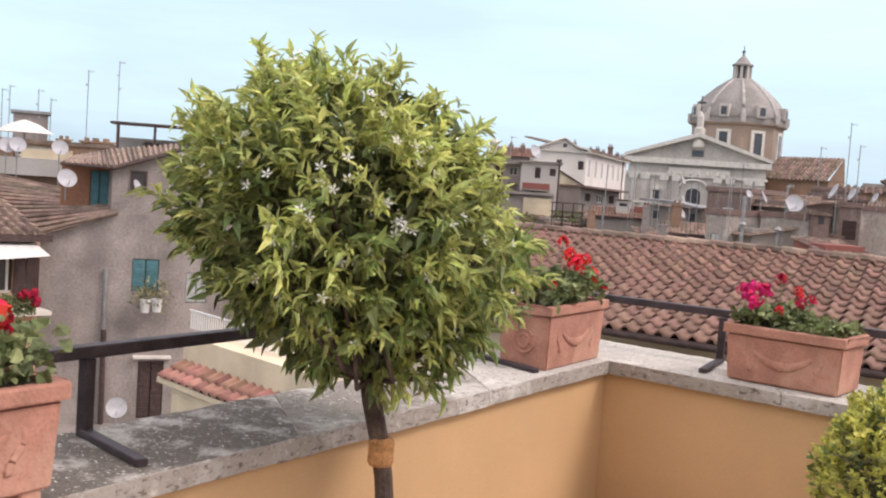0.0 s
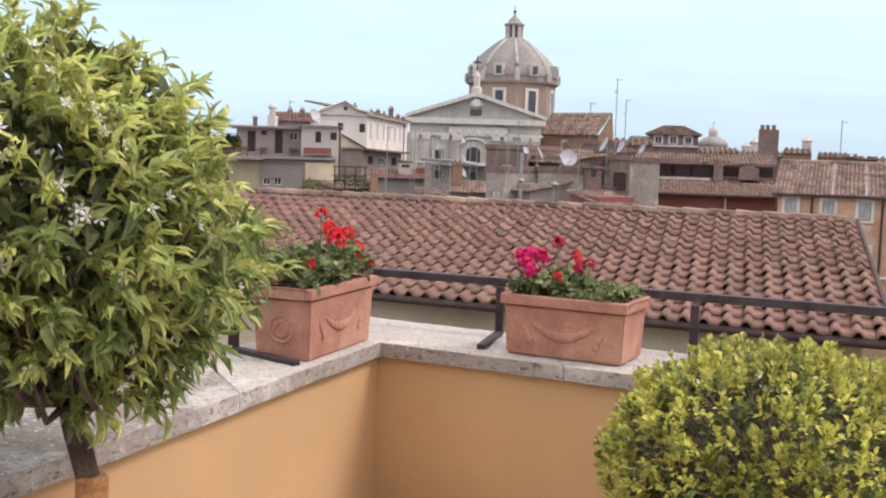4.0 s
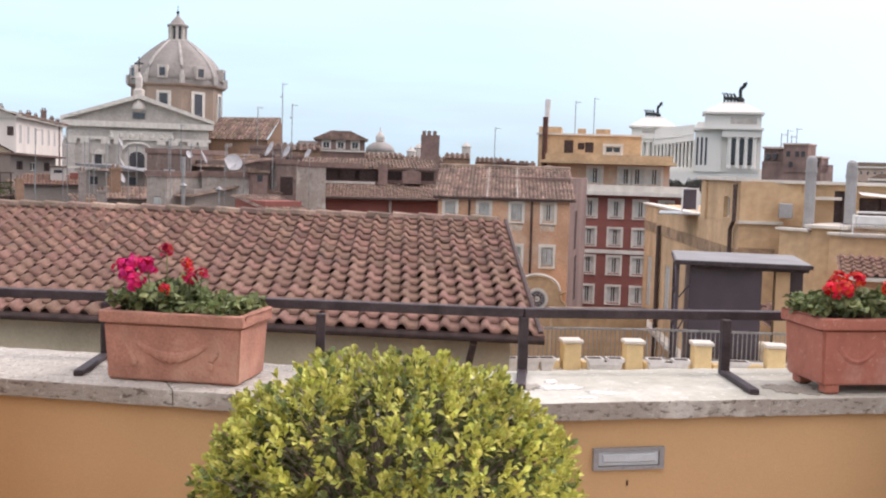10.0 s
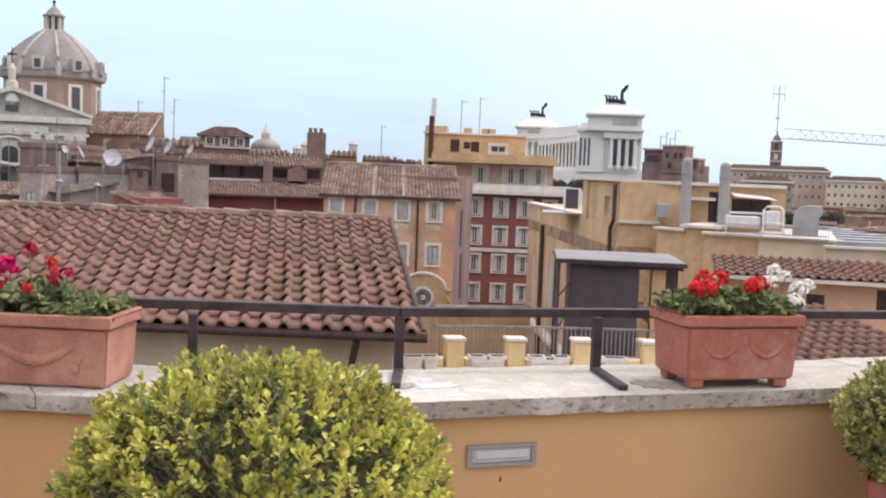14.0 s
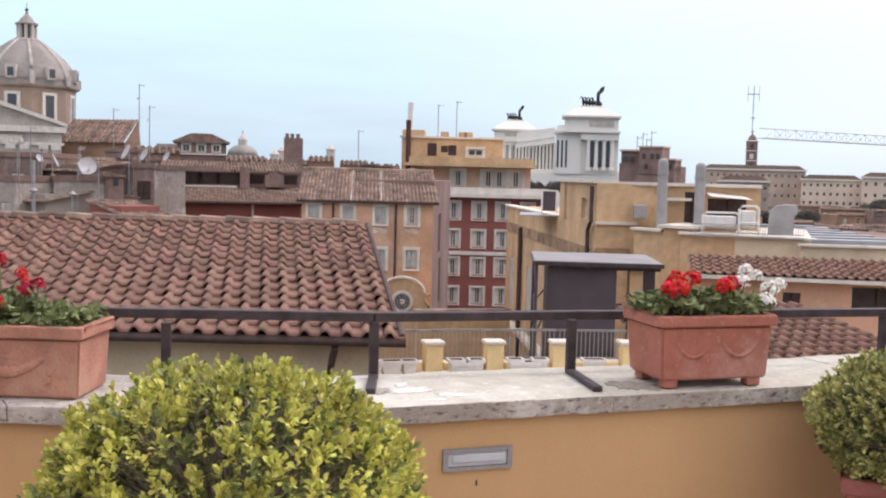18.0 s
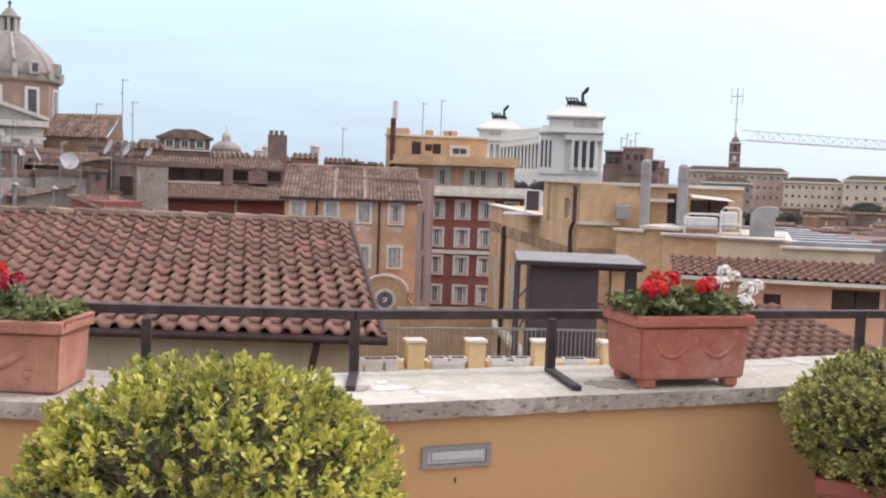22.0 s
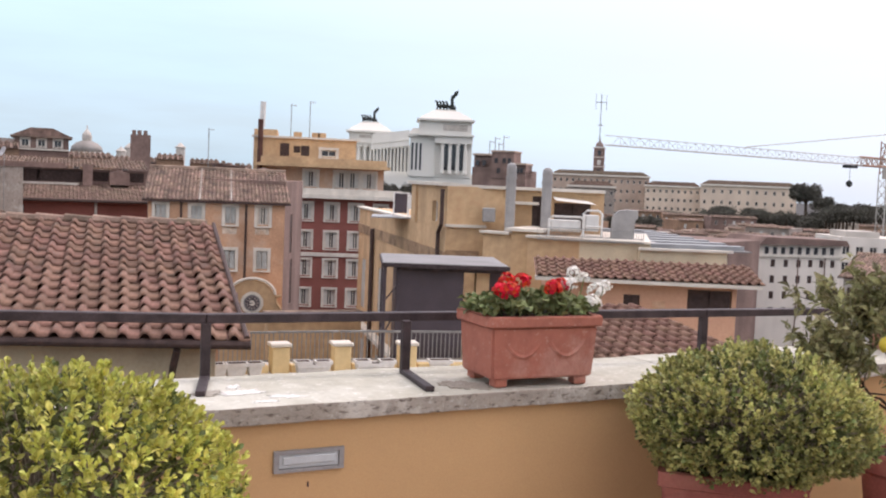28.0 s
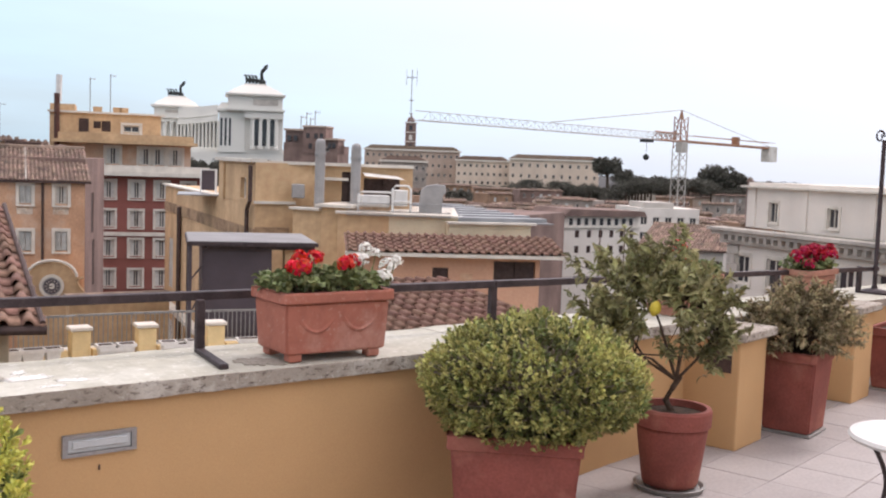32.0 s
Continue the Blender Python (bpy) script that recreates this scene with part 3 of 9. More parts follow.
def leaf_mesh(rng, centres, dirs, size, width, fold=0.25, spread=0.3, curl=0.15, belly=0.45, blunt=0.55):
    """Blades with a midrib, widest at belly and drawn in to the tip; one for each centre along its direction."""
    n = len(centres)
    d = np.asarray(dirs, float) + rng.normal(0, spread, (n, 3))
    d /= np.linalg.norm(d, axis=1, keepdims=True) + 1e-9
    up = rng.normal(0, 0.8, (n, 3)) + np.array([0, 0, 1.2])
    s = np.cross(d, up)
    s /= np.linalg.norm(s, axis=1, keepdims=True) + 1e-9
    u = np.cross(s, d)
    ln = size * rng.uniform(0.6, 1.25, (n, 1))
    w = ln * width
    c = np.asarray(centres, float)
    mid = c + d * ln * belly + u * curl * ln * 0.3
    far = c + d * ln * (belly + (1 - belly) * 0.55) - u * curl * ln * 0.2
    left = mid + s * w * 0.5 + u * w * fold
    right = mid - s * w * 0.5 + u * w * fold
    left2 = far + s * w * 0.5 * blunt + u * w * fold * 0.7
    right2 = far - s * w * 0.5 * blunt + u * w * fold * 0.7
    tip = c + d * ln - u * curl * ln
    v = np.stack([c, left, mid, right, left2, right2, tip], 1).reshape(-1, 3)
    f = []
    for o in range(0, 7 * n, 7):
        f += [(o, o + 2, o + 1), (o, o + 3, o + 2), (o + 1, o + 2, o + 6, o + 4), (o + 2, o + 3, o + 5, o + 6)]
    return v, f


def sphere_dirs(rng, n):
    v = rng.normal(0, 1, (n, 3))
    return v / np.linalg.norm(v, axis=1, keepdims=True)


def lumpy(dirs, seed, amp):
    """Radius factors that make a rounded head uneven."""
    return np.array([1 + amp * noise.noise(Vector(tuple(d * 2.1)) + Vector((seed, 0, 0))) + 0.5 * amp * noise.noise(Vector(tuple(d * 5.3)) + Vector((0, seed, 0))) for d in dirs])


def flower_head_mesh(rng, material, r=0.028, petals=34):
    v, f = [], []
    for d in sphere_dirs(rng, petals):
        if d[2] < -0.5:
            d = -d
        c = np.array(d) * r * rng.uniform(0.75, 1.0)
        t = np.cross(d, rng.normal(0, 1, 3))
        t /= np.linalg.norm(t) + 1e-9
        b = np.cross(d, t)
        s = r * 0.42
        o = len(v)
        lift = np.array(d) * s * 0.35
        v += [c - t * s, c + b * s * 0.8 + lift, c + t * s, c - b * s * 0.8 + lift, c + np.array(d) * s * 0.15]
        f += [(o, o + 1, o + 4), (o + 1, o + 2, o + 4), (o + 2, o + 3, o + 4), (o + 3, o, o + 4)]
    me = bpy.data.meshes.new("flower_head")
    me.from_pydata([tuple(map(float, p)) for p in v], [], f)
    me.materials.append(material)
    return me


def geranium(loc, yaw, length, depth, blooms, seed, label, tall=0.17, grey_from=2.0, leaf_mat=None, lift=0.0, fore=0.0):
    """Bushy potted geraniums: stems, round leaves and flower heads at (along, across, height, kind)."""
    rng = np.random.default_rng(seed)
    ob = thing("geranium", loc, yaw, label, "flowers", "geraniums in the boxes")
    blooms = [(bx, by - fore, bz + lift, mt, r * 1.18) for bx, by, bz, mt, r in blooms]
    n = int(1900 * length)
    x = rng.uniform(-length / 2, length / 2, n)
    y = rng.uniform(-depth / 2, depth / 2, n) * 1.12
    hump = tall * (0.66 + 0.5 * np.array([noise.noise(Vector((a * 7 + seed, b * 7, seed))) for a, b in zip(x, y)]))
    low = np.where(x > grey_from * length / 2, 0.55, 1.0)
    z = np.maximum(0.0, rng.uniform(0.0, 1.0, n) ** 0.6) * np.maximum(hump * low, 0.03)
    c = np.stack([x * 1.04, y, z], 1)
    d = np.stack([x / length * 1.2, y / depth, 0.5 + 0 * z], 1)
    v, f = leaf_mesh(rng, c, d, 0.037, 0.95, fold=0.08, spread=0.6, curl=0.2, belly=0.5, blunt=0.8)
    arr_part("foliage", v, f, leaf_mat or LEAF_GER, ob, "round fresh green leaves")
    heads = {}
    for bx, by, bz, mt, r in blooms:
        part("stem", tube(bmesh.new(), [(bx * 0.8, by * 0.6, -0.03), (bx * 0.95, by * 0.9, bz * 0.55), (bx, by, bz)], [0.004, 0.003, 0.0022], 5), LEAF_GER, ob)
    for bx, by, bz, mt, r in blooms:
        key = (mt.name, round(r, 3))
        if key not in heads:
            heads[key] = flower_head_mesh(rng, mt, r)
        h = new("flower_head", heads[key])
        h.parent = ob
        h.matrix_local = pose(bx, by, bz, rng.uniform(-25, 25), rng.uniform(-25, 25), rng.uniform(0, 360))
    return ob


TERRACOTTA_PINK = stone("bloomed_terracotta", (0.40, 0.15, 0.105), (0.47, 0.235, 0.18), 0.5, (0.26, 0.10, 0.075), 0.3, (0.55, 0.36, 0.29), 0.35, (1, 1, 0.6), 5.0, 0.25)
R_, K_, W_, C_ = PETAL_RED, PETAL_PINK, PETAL_WHITE, PETAL_CRIMSON
# beside the corner
P1 = (-1.56, 4.855, COPE)
planter(P1, 81.5, 0.62, 0.285, 0.30, TERRACOTTA, "garland", "weathered terracotta flower box with a relief garland", feet=False).name = "planter"
geranium((P1[0], P1[1], COPE + 0.285), 81.5, 0.54, 0.27, [(-0.02, 0.02, 0.26, R_, 0.024), (-0.05, -0.03, 0.20, R_, 0.026), (0.02, 0.0, 0.205, R_, 0.024), (-0.03, -0.06, 0.155, R_, 0.036), (0.12, 0.0, 0.165, R_, 0.03), (0.16, -0.02, 0.17, R_, 0.026), (0.14, -0.06, 0.10, R_, 0.038), (-0.24, -0.05, 0.07, R_, 0.02), (0.30, 0.03, 0.095, C_, 0.024), (0.23, -0.1, 0.03, R_, 0.018)], 11, "red geraniums with green leaves in a terracotta box", tall=0.20, lift=0.04, fore=0.05)
P2 = (-0.462, 5.135, COPE)
planter(P2, -14.5, 0.56, 0.33, 0.265, TERRACOTTA, "garland", "weathered terracotta flower box with faded relief", feet=False)
geranium((P2[0], P2[1], COPE + 0.25), -14.5, 0.49, 0.25, [(-0.24, -0.03, 0.12, K_, 0.030), (-0.19, -0.03, 0.13, K_, 0.034), (-0.14, -0.02, 0.125, K_, 0.032), (-0.2, -0.07, 0.095, K_, 0.030), (-0.16, -0.08, 0.07, K_, 0.032), (-0.09, 0.04, 0.185, C_, 0.024), (0.0, 0.02, 0.14, R_, 0.019), (0.01, 0.02, 0.12, R_, 0.016), (0.03, -0.02, 0.085, C_, 0.024), (0.07, 0.0, 0.1, C_, 0.024), (-0.04, -0.09, 0.05, R_, 0.019)], 12, "magenta geraniums beside low grey-green trailing leaves in a box", tall=0.125, grey_from=0.1, lift=0.05, fore=0.04)
P3 = (2.232, 5.045, COPE)
planter(P3, 4.0, 0.525, 0.33, 0.30, TERRACOTTA_PINK, "swags", "reddish terracotta flower box with two relief swags on feet")
geranium((P3[0], P3[1], COPE + 0.285), 4.0, 0.49, 0.26, [(-0.2, -0.04, 0.09, R_, 0.034), (-0.15, 0.0, 0.125, R_, 0.032), (-0.09, -0.02, 0.13, R_, 0.03), (-0.17, -0.08, 0.10, R_, 0.03), (-0.03, 0.05, 0.13, R_, 0.02), (0.05, -0.05, 0.10, R_, 0.034), (0.1, -0.03, 0.11, R_, 0.03), (0.14, 0.0, 0.11, W_, 0.028), (0.19, 0.02, 0.16, W_, 0.026), (0.22, -0.02, 0.145, W_, 0.02), (0.24, -0.06, 0.035, W_, 0.034), (0.29, -0.01, 0.085, W_, 0.032), (0.34, 0.0, 0.1, W_, 0.026), (0.13, -0.07, 0.125, W_, 0.022)], 13, "red and white geraniums with green leaves in a box", tall=0.125, lift=0.025, fore=0.06)
P0 = (-2.045, 1.645, COPE)
planter(P0, 80.0, 0.62, 0.34, 0.30, TERRACOTTA, "garland", "terracotta flower box with a moulded rosette")
geranium((P0[0], P0[1], COPE + 0.285), 80.0, 0.56, 0.27, [(0.18, -0.05, 0.16, R_, 0.042), (0.14, -0.03, 0.15, R_, 0.036), (0.1, 0.06, 0.26, C_, 0.036), (0.05, 0.03, 0.2, R_, 0.034)], 14, "red geraniums with some yellowing leaves in a box", tall=0.2)

# ---- rail on the parapet ----


def rail_post(x, y, fx, fy):
    ob = thing("rail_post", (x, y, COPE - fall(x)), 0, "black iron rail post bent into a foot", "post", "posts of the terrace rail")
    part("upright", bevelled(boxes((-0.019, 0.019, -0.019, 0.019, 0, 0.235)), 0.003, 1), IRON, ob)
    L = math.hypot(fx - x, fy - y)
    m = pose(0, 0, 0, 0, 0, math.degrees(math.atan2(fy - y, fx - x)))
    bm = bmesh.new()
    box(bm, -0.019, L, -0.019, 0.019, 0.0, 0.022, m)
    part("foot_bar", bevelled(bm, 0.003, 1), IRON, ob)
    return ob


POSTS = [(-2.23, 2.42, -1.88, 2.27), (-1.905, 4.47, -1.98, 4.36), (-1.855, 4.66, -1.50, 4.47), (-0.855, 5.50, -0.87, 5.1), (0.05, 5.25, 0.03, 4.85), (0.88, 5.24, 0.82, 4.92), (1.745, 5.26, 1.725, 4.87), (3.40, 5.44, 3.46, 5.08), (5.1, 5.93, 5.2, 5.66), (6.6, 6.36, 6.7, 6.12), (8.2, 6.83, 8.3, 6.58)]
for p in POSTS:
    rail_post(*p)


def rail_bar(pts, name="handrail"):
    ob = thing(name, (0, 0, 0), 0, "flat black iron handrail along the parapet", "handrail", "terrace rail")
    for a, b in zip(pts, pts[1:]):
        d = Vector(b) - Vector(a)
        m = Matrix.Translation(a) @ d.to_track_quat("X", "Z").to_matrix().to_4x4()
        bm = bmesh.new()
        box(bm, 0, d.length, -0.024, 0.024, -0.019, 0.019, m)
        part("bar", bevelled(bm, 0.003, 1), IRON, ob)


rail_bar([(-2.62, 0.0, 1.068), (-1.90, 4.46, 1.05)])
rail_bar([(-1.855, 4.68, 1.045), (-1.62, 5.66, 1.055), (0.88, 5.25, 1.052), (3.4, 5.44, 1.036), (8.6, 6.95, 0.85)])

# wall lamp
lamp = thing("wall_lamp", (1.21, 4.772, 0.578), 6.8, "oblong frosted brick light in a zinc frame set in the wall", "wall light")
bm = boxes((-0.14, 0.14, -0.012, 0.004, 0.028, 0.042), (-0.14, 0.14, -0.012, 0.004, -0.042, -0.028), (-0.14, -0.12, -0.012, 0.004, -0.028, 0.028), (0.12, 0.14, -0.012, 0.004, -0.028, 0.028))
part("frame", bm, ZINC, lamp, "zinc frame")
part("glass", bevelled(boxes((-0.119, 0.119, -0.006, 0.004, -0.027, 0.027)), 0.002, 1), FROST, lamp, "frosted glass pane")
part("lip", bevelled(boxes((-0.105, 0.105, -0.014, -0.007, -0.012, 0.018)), 0.003, 1), FROST, lamp)


part("drip_stain", boxes((-0.003, 0.003, -0.003, 0.0, -0.105, -0.085)), BROWN_WOOD, lamp)
# ---- clipped shrubs and trees in pots ----
def clipped_shrub(loc, rx, ry, rz, seed, label, pot_top, pot_w, pot_mat, n=2500, leaf=0.027, leaves=LEAF_BOX):
    """A ball of dense small-leaved shoots over twigs, with the square pot as a thing of its own."""
    rng = np.random.default_rng(seed)
    x, y, z = loc
    ob = thing("clipped_shrub", (x, y, z), 0, label, "shrub", "clipped shrubs in pots")
    d = sphere_dirs(rng, n)
    d = d[[q[2] > -0.75 and noise.noise(Vector(tuple(q * 6.5)) + Vector((seed * 3.1, 0, 0))) > -0.3 for q in d]]
    k = lumpy(d, seed, 0.08)[:, None] * rng.uniform(0.89, 1.015, (len(d), 1))
    c = d * np.array([rx, ry, rz]) * k
    grow = d * np.array([1, 1, 0.8]) + np.array([0, 0, 0.95])
    grow += rng.normal(0, 0.22, grow.shape)
    grow /= np.linalg.norm(grow, axis=1, keepdims=True)
    rep = 11
    step = np.tile(np.linspace(0, 1, rep), len(c))[:, None]
    g = np.repeat(grow, rep, 0)
    out = rng.normal(0, 1, g.shape)
    out -= g * np.sum(out * g, axis=1, keepdims=True)
    out /= np.linalg.norm(out, axis=1, keepdims=True)
    cc = np.repeat(c, rep, 0) + g * (step - 0.75) * leaf * 1.7
    dd = g * (0.35 + 1.1 * step) + out * (1.05 - 0.6 * step)
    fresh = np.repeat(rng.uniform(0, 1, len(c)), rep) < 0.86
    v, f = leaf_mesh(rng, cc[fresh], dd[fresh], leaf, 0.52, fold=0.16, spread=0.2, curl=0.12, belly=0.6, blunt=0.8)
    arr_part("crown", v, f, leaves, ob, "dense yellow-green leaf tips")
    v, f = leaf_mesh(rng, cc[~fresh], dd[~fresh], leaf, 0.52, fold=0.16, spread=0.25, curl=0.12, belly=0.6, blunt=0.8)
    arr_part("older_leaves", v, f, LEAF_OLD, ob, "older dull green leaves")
    # Inner leaves are coloured dark to paint the shade in the gaps.
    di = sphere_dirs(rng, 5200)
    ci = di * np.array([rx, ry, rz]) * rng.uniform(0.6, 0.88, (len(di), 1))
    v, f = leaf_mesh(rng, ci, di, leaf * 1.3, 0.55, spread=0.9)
    arr_part("inner_foliage", v, f, LEAF_DARK, ob, "inner leaves darkened as shade in the gaps")
    bm = bmesh.new()
    for dv in sphere_dirs(rng, 420):
        e = Vector(tuple(dv * np.array([rx, ry, rz]) * rng.uniform(0.9, 0.985)))
        tube(bm, [(0, 0, -rz * 0.8), tuple(e * 0.5 + Vector((0, 0, -rz * 0.2))), tuple(e)], [0.012, 0.005, 0.0022], 4)
    part("branchwork", bm, TWIG, ob, "grey twigs showing in the gaps")
    pot = thing("square_pot", (x - 0.05, y + 0.03, 0.0), -38.0, "tall square tapered red terracotta pot on the floor", "plant pot", "square pots")
    square_pot(pot, pot_w, pot_top, pot_mat)
    return ob


def square_pot(ob, w, h, material):
    bm = bmesh.new()
    vb = [bm.verts.new((sx * w * 0.42, sy * w * 0.42, 0.015)) for sx, sy in ((-1, -1), (1, -1), (1, 1), (-1, 1))]
    vt = [bm.verts.new((sx * w * 0.5, sy * w * 0.5, h - 0.05)) for sx, sy in ((-1, -1), (1, -1), (1, 1), (-1, 1))]
    bm.faces.new(vb[::-1])
    bm.faces.new(vt)
    for k in range(4):
        bm.faces.new((vb[k], vb[(k + 1) % 4], vt[(k + 1) % 4], vt[k]))
    bmesh.ops.bevel(bm, geom=bm.edges[:], offset=0.012, segments=2, affect="EDGES")
    part("body", bm, material, ob)
    a, t = w * 0.52, 0.035
    bm = boxes((-a, a, -a, -a + t, h - 0.06, h), (-a, a, a - t, a, h - 0.06, h), (-a, -a + t, -a + t, a - t, h - 0.06, h), (a - t, a, -a + t, a - t, h - 0.06, h))
    bmesh.ops.remove_doubles(bm, verts=bm.verts[:], dist=0.0005)
    part("rim", bevelled(bm, 0.008), material, ob)
    part("soil", boxes((-a + t, a - t, -a + t, a - t, h - 0.055, h - 0.03)), SOIL, ob)
    part("base_tray", bevelled(boxes((-w * 0.46, w * 0.46, -w * 0.46, w * 0.46, 0, 0.018)), 0.005, 1), GREY_METAL, ob)


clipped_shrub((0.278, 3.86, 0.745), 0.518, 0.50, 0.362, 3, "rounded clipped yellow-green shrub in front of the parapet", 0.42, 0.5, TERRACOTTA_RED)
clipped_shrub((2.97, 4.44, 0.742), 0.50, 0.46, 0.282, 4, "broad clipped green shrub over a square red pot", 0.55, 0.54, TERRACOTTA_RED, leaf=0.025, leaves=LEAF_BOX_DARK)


def round_pot(loc, r, h, material, label):
    ob = thing("round_pot", loc, 0, label, "plant pot")
    part("body", lathe(bmesh.new(), [(r * 0.70, 0.03), (r * 0.74, 0.05), (r * 0.92, h * 0.72), (r * 0.93, h * 0.78)], 40), material, ob, smooth=True)
    part("rim", lathe(bmesh.new(), [(r * 0.93, h * 0.78), (r * 1.0, h * 0.79), (r * 1.01, h * 0.97), (r * 0.98, h), (r * 0.86, h), (r * 0.84, h * 0.93), (r * 0.80, h * 0.8)], 40), material, ob, "thick rolled rim")
    part("soil", lathe(bmesh.new(), [(r * 0.84, h * 0.86), (r * 0.83, h * 0.92), (0.01, h * 0.95)], 32), SOIL, ob)
    part("saucer", lathe(bmesh.new(), [(r * 0.85, 0), (r * 0.95, 0.03), (r * 0.88, 0.032), (r * 0.8, 0.015)], 40), GREY_METAL, ob, "grey saucer under the pot")
    return ob


round_pot((4.16, 4.83, 0.0), 0.20, 0.44, TERRACOTTA_RED, "round red terracotta pot with a thick rim on a saucer")


def shoots(rng, tips, dirs, per, size, width, spread=0.55, reach=0.07):
    """Leaves set along short shoots that end at the tips."""
    t = np.repeat(tips, per, 0)
    d = np.repeat(dirs, per, 0)
    along = rng.uniform(-1, 0.25, (len(t), 1)) * reach
    return leaf_mesh(rng, t + d * along, d + np.array([0, 0, 0.1]), size, width, fold=0.2, spread=spread, curl=0.28, belly=0.42, blunt=0.6)


# lemon tree
rng = np.random.default_rng(21)
lt = thing("lemon_tree", (4.16, 4.83, 0.40), 0, "sparse lemon tree with one yellow lemon in a round pot", "tree")
bm = bmesh.new()
tube(bm, [(0, 0, 0), (-0.03, 0.03, 0.07), (-0.01, 0.0, 0.14), (0.02, -0.02, 0.2)], [0.02, 0.018, 0.016, 0.014], 8)
fork = Vector((0.0, -0.01, 0.18))
limbs = [Vector(p) for p in ((-0.26, 0.12, 0.46), (-0.10, -0.10, 0.60), (0.14, -0.12, 0.42), (0.16, 0.10, 0.58), (-0.08, 0.16, 0.66), (-0.30, -0.02, 0.34))]
for q in limbs:
    tube(bm, [tuple(fork), tuple(fork.lerp(q, 0.5) + Vector(tuple(rng.normal(0, 0.025, 3)))), tuple(q)], [0.0095, 0.007, 0.005], 6)
tips, tdirs = [], []
for k in range(86):
    dv = Vector(tuple(sphere_dirs(rng, 1)[0]))
    if dv.z < -0.75:
        dv.z = -dv.z
    e = Vector((dv.x * 0.44, dv.y * 0.42, 0.56 + dv.z * 0.38)) + Vector((-0.10, 0.07, 0))
    e = fork + (e - fork) * rng.uniform(0.7, 1.06)
    q = min(limbs, key=lambda v: (v - e).length)
    m1 = q.lerp(e, 0.5) + Vector(tuple(rng.normal(0, 0.02, 3)))
    tube(bm, [tuple(q), tuple(m1), tuple(e)], [0.005, 0.003, 0.0015], 4)
    for _ in range(5):
        tips.append(tuple(m1.lerp(e, rng.uniform(0.1, 1.1)) + Vector(tuple(rng.normal(0, 0.03, 3)))))
        tdirs.append(tuple((e - fork).normalized()))
part("trunk", bm, BARK, lt)
v, f = shoots(rng, np.array(tips), np.array(tdirs), 10, 0.06, 0.42, 0.9)
arr_part("crown", v, f, LEAF_LEMON, lt, "thin olive-green leaves with gaps")
bm = lathe(bmesh.new(), [(0.002, -0.042), (0.012, -0.036), (0.026, -0.018), (0.029, 0.0), (0.026, 0.018), (0.012, 0.034), (0.002, 0.04)], 16)
lm = part("lemon", bm, LEMON, lt, "ripe yellow lemon", smooth=True)
lm.matrix_local = pose(-0.27, -0.12, 0.585, 12, 10, 0)
lm = part("lemon", lathe(bmesh.new(), [(0.002, -0.03), (0.018, -0.02), (0.024, 0.0), (0.018, 0.02), (0.002, 0.03)], 12), BROWN_WOOD, lt, "shrivelled dark lemon", smooth=True)
lm.matrix_local = pose(0.16, -0.03, 0.60, 12, 10, 0)

# orange tree
rng = np.random.default_rng(31)
TX, TY = -1.50, 2.95
ot = thing("orange_tree", (TX, TY, 0.0), 0, "round-headed orange tree in white blossom near the parapet", "tree")
bm = bmesh.new()
tube(bm, [(0.05, 0.03, 0.25), (0.035, 0.02, 0.5), (0.02, 0.01, 0.68), (0.0, 0.0, 0.80), (-0.03, -0.01, 0.93), (-0.06, -0.03, 1.1)], [0.033, 0.031, 0.03, 0.031, 0.033, 0.025], 10)
CR = Vector((-0.13, -0.057, 1.48))
hub = Vector((-0.045, -0.02, 1.0))
tips, tdirs, inner, idirs = [], [], [], []
dirs = sphere_dirs(rng, 980)
kk = lumpy(dirs, 5.0, 0.2)
for dv, q in zip(dirs, kk):
    if dv[2] < -0.94 or noise.noise(Vector(tuple(dv * 3.2)) + Vector((9, 0, 0))) < -0.27:
        continue
    w_ = 0.54 * (1 - 0.34 * max(0.0, -dv[2]))
    e = CR + Vector((dv[0] * w_, dv[1] * w_, dv[2] * (0.49 if dv[2] > 0 else 0.525))) * float(q) * float(rng.uniform(0.88, 1.04))
    e = e - Vector((0.91, 0.41, 0)) * (e.z - CR.z) * 0.24
    tips.append(tuple(e))
    tdirs.append(tuple((Vector(tuple(dv)) + Vector((0, 0, 0.25))).normalized()))
for k in range(26):
    u, lead = k / 25, k % 3
    tips.append((CR.x - 0.27 + 0.15 * lead + 0.05 * math.sin(k * 2.1) * (1 - u), CR.y - 0.12 + 0.05 * lead + 0.02 * math.cos(k * 1.7), CR.z + 0.36 - 0.03 * lead + (0.17 if lead == 0 else 0.1) * u))
    tdirs.append((-0.1, 0.0, 0.99))
for k in range(0, len(tips), 14):
    e = Vector(tips[k])
    m1 = hub.lerp(e, 0.5) + Vector((0, 0, -0.03)) + Vector(tuple(rng.normal(0, 0.025, 3)))
    tube(bm, [tuple(hub), tuple(m1), tuple(e)], [0.014, 0.008, 0.0025], 5)
part("trunk", bm, BARK, ot, "dark grey trunk that forks under the crown")
part("tie", lathe(bmesh.new(), [(0.037, 0.72), (0.042, 0.73), (0.042, 0.80), (0.036, 0.81)], 14, 0.008, 0.004), mat("orange_binding", (0.40, 0.20, 0.075), 0.8, vary=0.25, scale=30, bump=0.3, fine=150), ot, "band of orange binding round the trunk")
tips_a, dirs_a = np.array(tips), np.array(tdirs)
